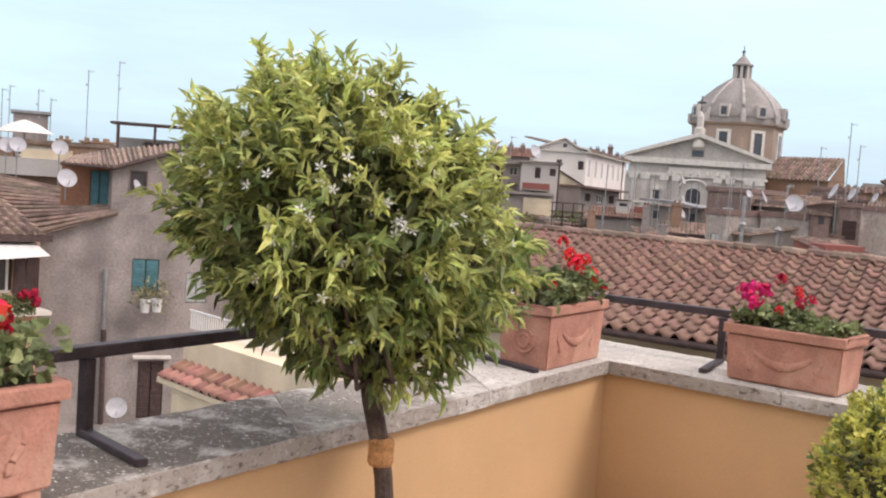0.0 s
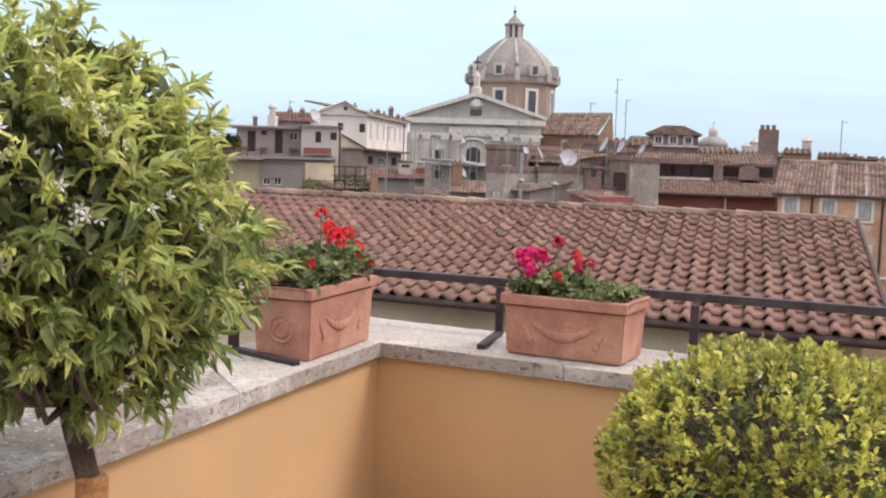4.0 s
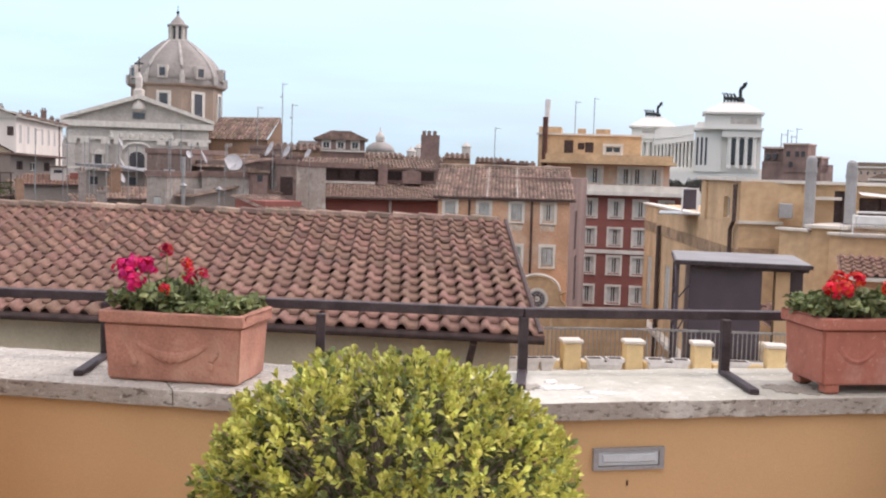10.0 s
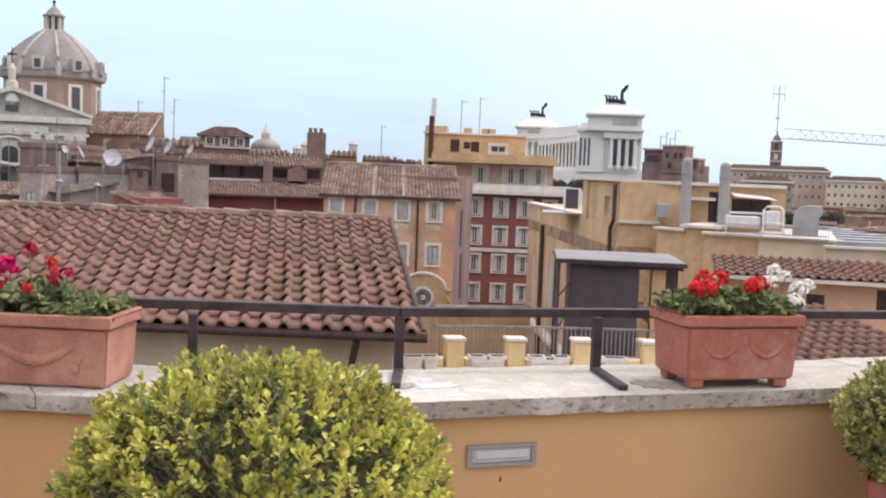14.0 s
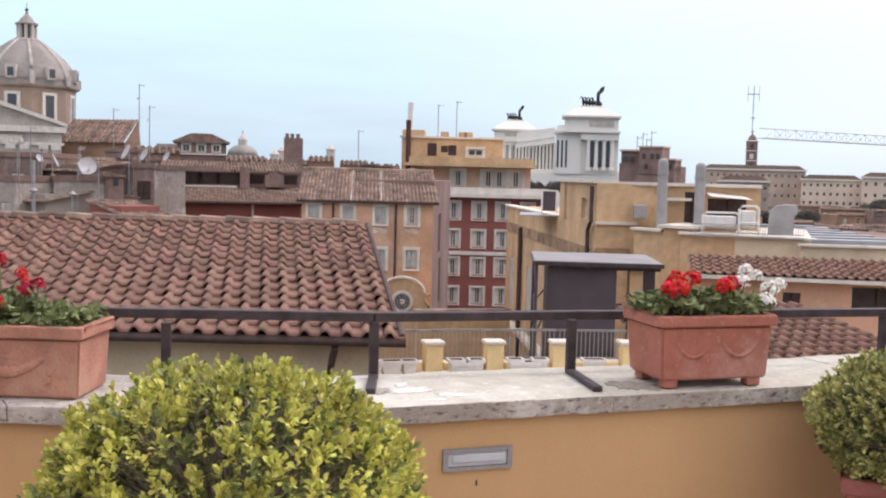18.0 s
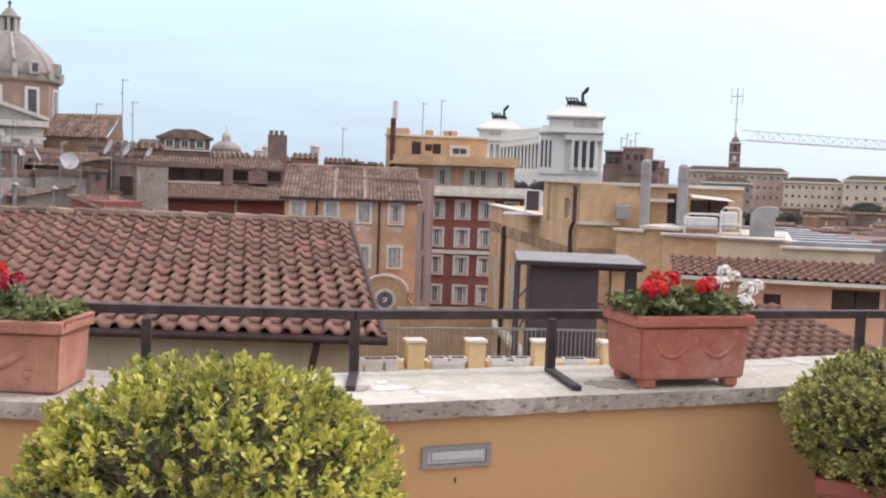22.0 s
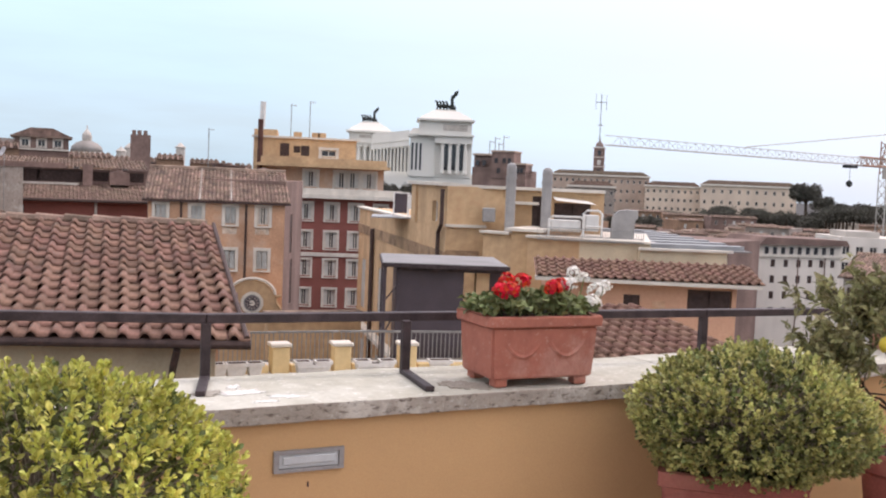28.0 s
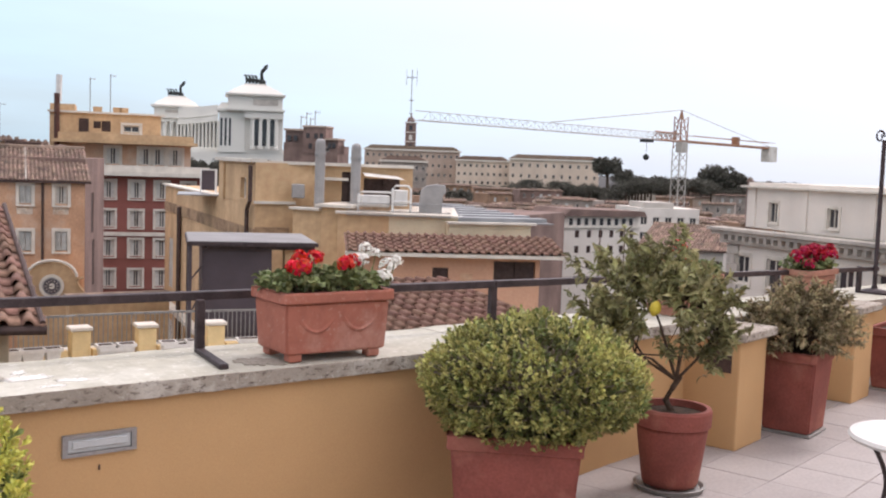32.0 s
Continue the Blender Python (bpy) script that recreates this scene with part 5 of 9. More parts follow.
def tile_field(parent, w, y0, z0, y1, z1, pitch, row, seed, material=TILE, x0=0.0, label="rows of curved clay tiles"):
    """A tiled slope on a thing: a sheet, the lower rows as tiles of their own, the upper rows joined."""
    r = np.random.default_rng(seed)
    up = Vector((0, y1 - y0, z1 - z0))
    L = up.length
    up.normalize()
    nrm = Vector((1, 0, 0)).cross(up)
    nr, nc = max(1, round(L / row)), max(1, round(w / pitch))
    row, pitch = L / nr, w / nc
    me = roll_tile(row * 1.14, pitch, material)
    base = Matrix((Vector((1, 0, 0)), up, nrm)).transposed().to_4x4()
    e = Vector((x0, y0, z0))
    bm = bmesh.new()
    bm.faces.new([bm.verts.new(v) for v in (e, e + Vector((w, 0, 0)), e + Vector((w, 0, 0)) + up * L, e + up * L)])
    rf = part("roof", bm, material, parent, label)
    tv, tf = [v.co.copy() for v in me.vertices], [tuple(p.vertices) for p in me.polygons]
    fv, ff, made = [], [], 0
    for k in range(nr):
        for c in range(nc):
            m = Matrix.Translation(e + Vector(((c + 0.5) * pitch, 0, 0)) + up * (k * row - 0.05) + nrm * 0.004) @ base @ pose(r.normal(0, 0.004), 0, r.normal(0, 0.002), r.normal(0, 0.25), r.normal(0, 0.5), r.normal(0, 0.9))
            if made < 290:
                t = new("tile", me)
                t.parent = rf
                t.matrix_local = m
                made += 1
            else:
                o = len(fv)
                fv += [m @ v for v in tv]
                ff += [tuple(i + o for i in f) for f in tf]
    if fv:
        arr_part("upper_tiles", fv, ff, material, rf, smooth=True)["kind"] = "stuff"
    return rf


TILE_ROWS, TPITCH = 15, 0.242
slope_len = (RG1 - E1).length
TROW = slope_len / TILE_ROWS
tile_me = roll_tile(TROW * 1.13, TPITCH)
frame_m = Matrix((along, upslope, rnorm)).transposed()
rng = np.random.default_rng(7)
ncol = int((E1 - E0).length / TPITCH)
far_v, far_f = [], []
tv = [v.co.copy() for v in tile_me.vertices]
tf = [tuple(p.vertices) for p in tile_me.polygons]
TILES = []
for k in range(TILE_ROWS):
    extra = int((RG0 - (E0 + upslope * slope_len)).dot(-along) / TPITCH * k / TILE_ROWS)
    for c in range(-extra - 2, ncol):
        base = E1 - along * ((ncol - 1 - c) * TPITCH + 0.14) + upslope * (k * TROW - 0.06) + rnorm * 0.012
        m = Matrix.Translation(base) @ frame_m.to_4x4() @ pose(rng.normal(0, 0.005), 0, rng.normal(0, 0.0025), rng.normal(0, 0.25), rng.normal(0, 0.5), rng.normal(0, 0.9))
        TILES.append((k, m))
for k, m in TILES:
    if k >= 7:
        o = len(far_v)
        far_v += [m @ v for v in tv]
        far_f += [tuple(i + o for i in f) for f in tf]
ft = arr_part("upper_tiles", far_v, far_f, TILE, roof, "upper rows of curved clay tiles", smooth=True)
ft["kind"] = "stuff"
pan = bmesh.new()
for k in range(TILE_ROWS):
    s0, s1 = k * TROW - 0.04, (k + 1) * TROW
    lw = (RG0 - (E0 + upslope * slope_len)).dot(-along) * k / TILE_ROWS
    a0, a1 = E0 - along * lw, E1
    pan.faces.new([pan.verts.new(v) for v in (a0 + upslope * s0 + rnorm * -0.012, a1 + upslope * s0 + rnorm * -0.012, a1 + upslope * s1 + rnorm * -0.02, a0 + upslope * s1 + rnorm * -0.02)])
    pan.faces.new([pan.verts.new(v) for v in (a0 + upslope * s0 + rnorm * -0.024, a1 + upslope * s0 + rnorm * -0.024, a1 + upslope * s0 + rnorm * -0.012, a0 + upslope * s0 + rnorm * -0.012)])
part("pan_tiles", pan, TILE, sheet, "flat tiles between the ridges of the curved ones")
RD = (RG1 - RG0).length
for k in range(int(RD / 0.42)):
    pr = RG0.lerp(RG1, (k + 0.5) * 0.42 / RD)
    t = part("ridge_tile", tube(bmesh.new(), [tuple(pr - along * 0.23 + Vector((0, 0, 0.03))), tuple(pr + along * 0.23 + Vector((0, 0, 0.015)))], [0.085, 0.07], 8), TILE_OLD, sheet)
verge = part("verge", tube(bmesh.new(), [tuple(E1 + rnorm * 0.03 + along * 0.02), tuple(RG1 + rnorm * 0.03 + along * 0.02)], 0.032, 8), BROWN_WOOD, roof, "dark verge along the roof's edge")

# -- the lower terrace with yellow posts and a railing --
TZ = -1.05
low_t, lw = house("lower_terrace", 8.5, 13.2, 27.5, 14.6, TZ, -15, 1.75, CREAM, "cream lower roof terrace below the parapet", category="terrace")
part("paving", boxes((0.1, lw - 0.1, 0.1, 1.7, TZ + 0.004, TZ + 0.012)), CONCRETE, low_t)


PB = [12.2, 15.55, 19.15, 22.9, 26.6]
for b in PB:
    d = 14.3 + (b - 12.2) * 0.06
    p = spot(b, d)
    ob = thing("yellow_post", (*p, TZ), -b + 14, "squat yellow masonry post with a pale cap", "post", "posts of the lower terrace")
    part("shaft", bevelled(boxes((-0.12, 0.12, -0.12, 0.12, 0, 0.37)), 0.01, 1), YELLOW_FRESH, ob)
    part("cap", bevelled(boxes((-0.145, 0.145, -0.145, 0.13, 0.37, 0.42)), 0.01, 1), TRIM, ob, "pale stone cap")
low_wall = thing("low_wall", (*spot(8.5, 14.2), TZ), 0, "low yellow wall between the posts", "wall")
for b0, b1 in zip([8.5] + PB, PB + [27.4]):
    p, q = spot(b0, 14.32 + (b0 - 12.2) * 0.06), spot(b1, 14.32 + (b1 - 12.2) * 0.06)
    w = math.hypot(q[0] - p[0], q[1] - p[1])
    m = low_wall.matrix_world.inverted() @ pose(p[0], p[1], TZ, 0, 0, math.degrees(math.atan2(q[1] - p[1], q[0] - p[0])))
    bm = bmesh.new()
    box(bm, 0.16, w - 0.16, -0.08, 0.08, 0, 0.11, m)
    part("kerb", bm, YELLOW_FRESH, low_wall)
    fence = thing("railing", (p[0], p[1], TZ + 0.1), math.degrees(math.atan2(q[1] - p[1], q[0] - p[0])), "grey metal railing of thin upright bars", "railing", "railings of the lower terrace")
    part("top_rail", boxes((0.0, w - 0.004, 0.135, 0.16, 0.42, 0.45)), GREY_METAL, fence)
    part("bottom_rail", boxes((0.0, w - 0.004, 0.135, 0.16, 0.03, 0.05)), GREY_METAL, fence)
    n = int(w / 0.062)
    bar = None
    for k in range(n):
        if bar is None:
            bar = part("bar", boxes((-0.006, 0.006, -0.006, 0.006, 0, 0.38)), GREY_METAL, fence)
            bme = bar.data
        else:
            bar = new("bar", bme)
            bar.parent = fence
        bar.matrix_local = pose(0.03 + k * 0.062, 0.147, 0.05)
for b, wd in ((9.0, 0.2), (9.9, 0.3), (10.9, 0.2), (13.5, 0.2), (14.05, 0.42), (14.6, 0.2), (16.75, 0.2), (17.4, 0.46), (18.1, 0.2), (21.0, 0.3)):
    p = spot(b, 14.0 + (b - 12) * 0.06)
    ob = thing("white_pot", (*p, TZ + 0.012), -b + 14, "small pale stone trough on the lower terrace", "plant pot", "pots on the lower terrace")
    long_one = wd > 0.35
    hh = 0.15 if long_one else 0.19
    bm = bmesh.new()
    lo = [bm.verts.new((x * (0.47 if long_one else 0.34) * wd, y * 0.06, 0)) for x, y in ((-1, -1), (1, -1), (1, 1), (-1, 1))]
    hi = [bm.verts.new((x * 0.5 * wd, y * 0.085, hh)) for x, y in ((-1, -1), (1, -1), (1, 1), (-1, 1))]
    bm.faces.new(lo[::-1])
    bm.faces.new(hi)
    for k in range(4):
        bm.faces.new((lo[k], lo[(k + 1) % 4], hi[(k + 1) % 4], hi[k]))
    part("body", bevelled(bm, 0.008, 1), POT_WHITE, ob)
    w2 = wd / 2 + 0.014
    part("rim", boxes((-w2, w2, -0.1, -0.08, hh - 0.035, hh + 0.008), (-w2, w2, 0.08, 0.1, hh - 0.035, hh + 0.008), (-w2, -w2 + 0.02, -0.079, 0.079, hh - 0.035, hh + 0.008), (w2 - 0.02, w2, -0.079, 0.079, hh - 0.035, hh + 0.008)), POT_WHITE, ob)
    part("soil", boxes((-w2 + 0.022, w2 - 0.022, -0.078, 0.078, hh + 0.001, hh + 0.004)), SOIL, ob)

# -- dark lift housing --
LB = thing("lift_housing", (*spot(17.75, 15.9), -3.3), -16.0, "dark metal lift housing with a zinc flat roof", "lift housing")
part("body", bevelled(boxes((0.18, 1.22, 0.05, 1.6, 0, 3.6)), 0.01, 1), BLACK_PANEL, LB, "dark purple-grey sheet panel")
part("roof_slab", bevelled(boxes((-0.03, 1.88, -0.12, 1.8, 3.635, 3.695)), 0.006, 1), ROOF_SHEET, LB, "zinc-covered flat roof")
part("edge", boxes((-0.05, 1.90, -0.145, -0.122, 3.625, 3.685)), IRON, LB)
part("side_edge", boxes((-0.05, -0.032, -0.12, 1.8, 3.625, 3.685)), IRON, LB)
part("soffit_beam", boxes((0.24, 1.86, -0.05, 0.03, 3.57, 3.63)), IRON, LB)
for y in (-0.02, 0.8, 1.55):
    part("lattice_post", boxes((-0.02, 0.03, y, y + 0.05, 0, 3.634)), BLACK_PANEL, LB)
for k in range(5):
    z = 1.0 + 0.52 * k
    part("lattice_bar", boxes((-0.01, 0.015, 0.03, 1.55, z, z + 0.03)), BLACK_PANEL, LB)
    part("lattice_brace", tube(bmesh.new(), [(0.0, 0.03, z + 0.03), (0.0, 0.8, z + 0.52)], 0.014, 4), BLACK_PANEL, LB)
    part("front_brace", tube(bmesh.new(), [(0.02, 0.02, z + 0.03), (0.24, 0.06, z + (0.5 if k % 2 else 0.3))], 0.012, 4), BLACK_PANEL, LB)
part("pier", boxes((1.42, 1.62, 0.1, 0.4, 0, 3.6)), YELLOW_PLASTER, LB, "cream pier")
part("back_panel", boxes((1.63, 1.86, 0.5, 0.6, 0, 3.6)), BLACK_PANEL, LB)

# -- grey house and its neighbours to the west, by bearings from the west end of the terrace --
HX, HY = 0.0, 0.0
D = 35.0
gh, gw = house("grey_house", -45.4, D, -32.5, D + 1, high(D, -4.4), -16, 12, GREY_PLASTER, "tall grey weathered house wall with few openings", [(0.415, high(D, -7.05), 0.85, 1.06, "teal"), (0.455, high(D, -13.7), 0.82, 1.9, "door"), (0.62, high(D, -7.6), 0.7, 1.0, "shut")])
part("drainpipe", tube(bmesh.new(), [(gw * 0.262, -0.09, high(D, -9.1)), (gw * 0.262, -0.09, high(D, -5.9))], 0.07, 8), GREY_METAL, gh, "grey drainpipe")
part("lower_pipe", tube(bmesh.new(), [(gw * 0.268, -0.09, high(D, -14.3)), (gw * 0.263, -0.09, high(D, -9.05))], 0.08, 8), BROWN_WOOD, gh, "dark lower length of the pipe")
VX = gw * 0.282
part("gable_wall", slab(bmesh.new(), [(0, high(D, -4.4)), (gw, high(D, -4.4)), (gw, high(D, -3.0)), (VX, high(D, -3.0))], 0, 10), GREY_PLASTER, gh, "sloping top of the grey wall")
qa, qb = Vector((-0.2, -0.25, high(D, -4.42))), Vector((VX + 0.1, -0.25, high(D, -2.97)))
qd, qc = Vector((-3.0, 8.0, high(43, -0.95))), Vector((VX + 0.1, 3.5, high(38.5, -2.3)))
bm = bmesh.new()
bm.faces.new([bm.verts.new(v) for v in (qa, qb, qc, qd)])
side_roof = part("side_roof", bm, TILE_OLD, gh, "old mossy tiles down to the verge")
for k in range(15):
    t = (k + 0.5) / 15
    part("tile_roll", tube(bmesh.new(), [tuple(qa.lerp(qd, t) + Vector((0, 0, 0.01))), tuple(qb.lerp(qc, t) + Vector((0, 0, 0.01)))], 0.085, 6), TILE_OLD, side_roof)
part("lintel", boxes((gw * 0.455 - 0.6, gw * 0.455 + 0.6, -0.22, 0, high(D, -10.55), high(D, -10.42))), TRIM, gh)
part("band", boxes((0, gw, -0.08, 0, high(D, -14.5), high(D, -14.25))), TRIM, gh)
gp, gq = spot(-41.85, 35.3), spot(-32.5, 36.3)
gu = thing("grey_upper_house", (*gp, 0), math.degrees(math.atan2(gq[1] - gp[1], gq[0] - gp[0])), "upper grey storey under a sloping tiled verge", "building")
guw = math.hypot(gq[0] - gp[0], gq[1] - gp[1])
part("wall", slab(bmesh.new(), [(0, high(35.3, -3.4)), (guw, high(35.3, -3.4)), (guw, high(35.3, 1.0)), (guw * 0.3, high(35.5, 0.24)), (0, high(35.3, -0.7))], 0, 8), GREY_PLASTER, gu)
win = part("window", boxes((0.62, 1.02, -0.03, 0.02, high(35.3, -1.75), high(35.3, -0.75))), GLASS, gu, "dark window pane")
part("frame", boxes((0.56, 0.62, -0.06, 0.02, high(35.3, -1.8), high(35.3, -0.7)), (1.02, 1.08, -0.06, 0.02, high(35.3, -1.8), high(35.3, -0.7)), (0.62, 1.02, -0.06, 0.02, high(35.3, -0.75), high(35.3, -0.7))), BROWN_WOOD, win)
inv = gu.matrix_world.inverted()
vv = [inv @ Vector((*spot(b, d), high(d, e))) for b, e, d in ((-44.4, -0.52, 36.2), (-41.8, -0.60, 35.0), (-38.6, 0.52, 35.4), (-38.6, 0.80, 39.5), (-42.1, 0.24, 39.8), (-43.9, -0.22, 39.5))]
bm = bmesh.new()
q_ = [bm.verts.new(v) for v in vv]
bm.faces.new((q_[0], q_[1], q_[4], q_[5]))
bm.faces.new((q_[1], q_[2], q_[3], q_[4]))
rf = part("roof", bm, TILE_OLD, gu, "old tiles rising to the ridge")
for k in range(9):
    t = (k + 0.5) / 9
    part("tile_roll", tube(bmesh.new(), [tuple(vv[0].lerp(vv[1], t) + Vector((0, 0, 0.01))), tuple(vv[5].lerp(vv[4], t) + Vector((0, 0, 0.01)))], 0.075, 6), TILE_OLD, rf)
for k in range(13):
    t = (k + 0.5) / 13
    part("tile_roll", tube(bmesh.new(), [tuple(vv[1].lerp(vv[2], t) + Vector((0, 0, 0.01))), tuple(vv[4].lerp(vv[3], t) + Vector((0, 0, 0.01)))], 0.075, 6), TILE_OLD, rf)
part("verge", tube(bmesh.new(), [tuple(vv[0] + Vector((0, -0.02, -0.03))), tuple(vv[1] + Vector((0, -0.02, -0.03))), tuple(vv[2] + Vector((0, -0.02, -0.03)))], 0.055, 6), BROWN_WOOD, gu, "dark verge board")
lh, lhw = house("red_side_house", -52, D - 1.5, -45.4, D - 0.2, high(D, -4.15), -16, 9, APRICOT, "red-brown rendered house under an old tiled roof", [(0.80, high(D, -7.2), 1.2, 1.2, "pale"), (0.93, high(D, -7.4), 0.8, 1.3, "door")])
bm = tiled_slope(bmesh.new(), lhw + 0.1, -0.5, high(D, -4.2), 8.0, high(43, -0.75), 0.32, 0.5)
part("roof", bm, TILE_OLD, lh, "old mossy brown tiles")
part("eave", boxes((0, lhw + 0.3, -0.5, -0.3, high(D, -4.55), high(D, -4.22))), BROWN_WOOD, lh)
part("balcony", boxes((lhw * 0.55, lhw + 0.2, -0.9, 0.0, high(D, -8.15), high(D, -7.95))), TRIM, lh, "pale balcony slab")
bm = bmesh.new()
bm.faces.new([bm.verts.new(p) for p in ((lhw * 0.5, 0, high(D, -4.55)), (lhw - 0.1, 0, high(D, -4.6)), (lhw - 0.15, -1.5, high(D, -5.1)), (lhw * 0.5, -1.5, high(D, -5.3)))])
part("awning", bm, CURTAIN, lh, "white cloth awning")
rng = np.random.default_rng(61)
bp = thing("balcony_plants", (*spot(-46.1, D - 1.9), high(D, -7.95)), 44, "green plants with red flowers along a balcony", "plants")
c = np.stack([rng.uniform(-1.0, 0.45, 700), rng.uniform(-0.2, 0.2, 700), rng.uniform(0, 0.55, 700)], 1)
v, f = leaf_mesh(rng, c, c * 0 + np.array([0, 0, 1.0]), 0.12, 0.7, spread=0.9)
arr_part("foliage", v, f, LEAF_GER, bp)
hd = flower_head_mesh(rng, C_, 0.13)
for k in range(9):
    h = new("flower_head", hd)
    h.parent = bp
    h.matrix_local = pose(rng.uniform(-0.1, 0.5), -0.2, rng.uniform(0.25, 0.75))
dm, dmw = house("dormer_house", -44.35, 37, -41.75, 36.5, high(37, -0.5), high(37, -3.6), 5, mat("orange_plaster", (0.32, 0.155, 0.09), 0.9, vary=0.15, scale=0.6, streak=0.4, bump=0.2, fine=10), "orange rendered dormer with a teal door among tiles", [(0.72, high(37, -2.65), 0.62, 1.2, "teal")])
dish(-44.1, 35.6, -1.35, 0.31, 15)
dish(-41.1, 34.4, -13.1, 0.33, 0)
dish(-40.65, 34.9, -1.5, 0.2, 60)
for b, el in ((-47.0, 0.15), (-44.5, 0.2), (-46.5, 0.2)):
    dish(b, 45.8, el, 0.33, 10, mast=1.5)
for k, (u, b, el) in enumerate(((0, -39.9, -7.55), (1, -39.3, -7.5))):
    ob = thing("window_pot", (*spot(b, D - 0.35), high(D, el) - 0.3), 40, "white flower pot hung under a window", "plant pot")
    part("pot", lathe(bmesh.new(), [(0.13, 0), (0.17, 0.35), (0.19, 0.36), (0.19, 0.42)], 14), WHITE_METAL, ob)
    c = rng.normal(0, 0.22, (140, 3)) + np.array([0, 0, 0.55])
    v, f = leaf_mesh(rng, c, c, 0.16, 0.35, spread=0.7)
    arr_part("leaves", v, f, LEAF_LEMON, ob)
# cream annexe with a tiled canopy
an, anw = house("cream_annexe", -37.8, 24.0, -28.7, 18.9, -2.26, -16, 4, CREAM, "cream annexe with a fenced flat roof")
tile_field(an, anw * 0.66, -0.6, -3.12, 0.0, -2.82, 0.3, 0.33, 62, CLAY_FRESH, label="short orange tiled canopy").name = "canopy"
part("canopy_edge", boxes((0, anw * 0.66, -0.62, -0.52, -3.26, -3.14)), CREAM, an)
part("lower_wall", boxes((0.3, anw * 0.64, -0.4, 0.0, -16, -3.12)), CREAM, an)
fe = thing("white_fence", (*spot(-37.8, 25.1), -2.26), math.degrees(math.atan2(an.matrix_world[1][0], an.matrix_world[0][0])), "white upright-bar fence on the flat roof", "fence")
part("top_rail", boxes((0, anw, 0.1, 0.14, 0.40, 0.44)), WHITE_METAL, fe)
bme = None
for k in range(60):
    ob = part("bar", boxes((-0.012, 0.012, 0, 0.024, 0, 0.42)), WHITE_METAL, fe) if bme is None else new("bar", bme)
    bme = ob.data
    ob.parent = fe
    ob.matrix_local = pose(0.1 + k * (anw - 0.2) / 60, 0.1, 0)
ct = thing("courtyard_roof", (*spot(-47, 20), high(34, -14.3)), 40, "dull flat roof below the grey house", "roof")
part("slab", boxes((-8, 26, 0, 17, -6, 0)), GREY_PLASTER, ct)
# skyline behind
sk, skw = house("brick_terrace_house", -50, 50, -41.3, 47, high(48, 0.45), -16, 10, OLD_BRICK, "old brick top storey with a long parapet", [(0.5, high(48, -0.35), 1.6, 0.5, "pale"), (0.85, high(48, -0.5), 0.8, 0.5, "pale")])
part("low_wall", boxes((0, skw * 0.78, -0.5, -0.2, high(47, -1.3), high(47, -0.4))), WHITEWASH, sk, "pale grey low wall")
part("panel", boxes((skw * 0.45, skw * 0.72, -0.25, 0.0, high(47, -0.4), high(47, 0.1))), CREAM, sk)
part("parapet", boxes((0, skw, -0.12, 0.15, high(48, 0.35), high(48, 0.55))), TILE_OLD, sk)
hu, huw = house("roof_hut", -46.75, 62, -45.1, 62, high(62, 1.85), -16, 3, GREY_PLASTER, "grey plastered hut on a roof")
part("top", boxes((-0.15, huw + 0.15, -0.15, 3, high(62, 1.85), high(62, 1.85) + 0.15)), GREY_METAL, hu)
um = thing("parasol", (*spot(-46.2, 55), high(55, 0.5)), 0, "white garden parasol on a roof terrace", "parasol")
part("canopy", lathe(bmesh.new(), [(1.35, 0.35), (0.7, 0.75), (0.02, 0.98)], 8), CURTAIN, um)
part("pole", tube(bmesh.new(), [(0, 0, -1.2), (0, 0, 0.9)], 0.04, 6), GREY_METAL, um)
pg, pgw = house("pale_roof_house", -41.6, 44, -33, 44, high(44, 1.0), -16, 6, WHITEWASH, "pale top storey with a flat dark pergola", [(0.2, high(44, 0.1), 0.8, 0.6, "pale")])
part("pergola", boxes((-0.2, pgw, -2.2, -0.1, high(44, 1.62), high(44, 1.72))), BROWN_WOOD, pg)
for k in range(5):
    x = 0.05 + k * 1.35
    part("pergola_post", boxes((x, x + 0.1, -2.1, -2.0, high(44, -0.3), high(44, 1.55))), BROWN_WOOD, pg)
for b, d, e1, arms in ((-43.25, 50, 4.3, 2), (-41.75, 50, 4.9, 3), (-46.95, 58, 3.2, 2), (-45.6, 58, 3.1, 3), (-45.0, 58, 2.7, 2), (-47.3, 58, 3.0, 1)):
    antenna(b, d, 0.5, e1, arms)
for b, wd in ((-43.0, 0.7), (-42.5, 0.9), (-44.3, 0.5)):
    chimney(b, 49, 0.2, 0.85, wd)

# -- houses between the orange tree and the church --
HX, HY = 0.2, 0.95
t1, t1w = house("terrace_house", -22.9, 58, -18.8, 58, high(58, -0.5), -16, 12, BEIGE, "pale house with a planted roof terrace", [(0.1, high(58, -1.98), 0.42, 0.4, "pale"), (0.24, high(58, -1.98), 0.42, 0.4, "pale"), (0.88, high(58, -2.0), 0.4, 0.45, "pale")])
part("cornice", boxes((0, t1w, -0.3, 0.05, high(58, -0.55), high(58, -0.42)), (0, t1w, -0.12, 0.05, high(58, -0.75), high(58, -0.68))), BEIGE, t1, "worn double roof edge")
part("lit_wall", boxes((t1w * 0.6, t1w * 0.985, -0.14, 0.0, -8, high(58, -0.72))), CREAM, t1, "cream rendered side bay")
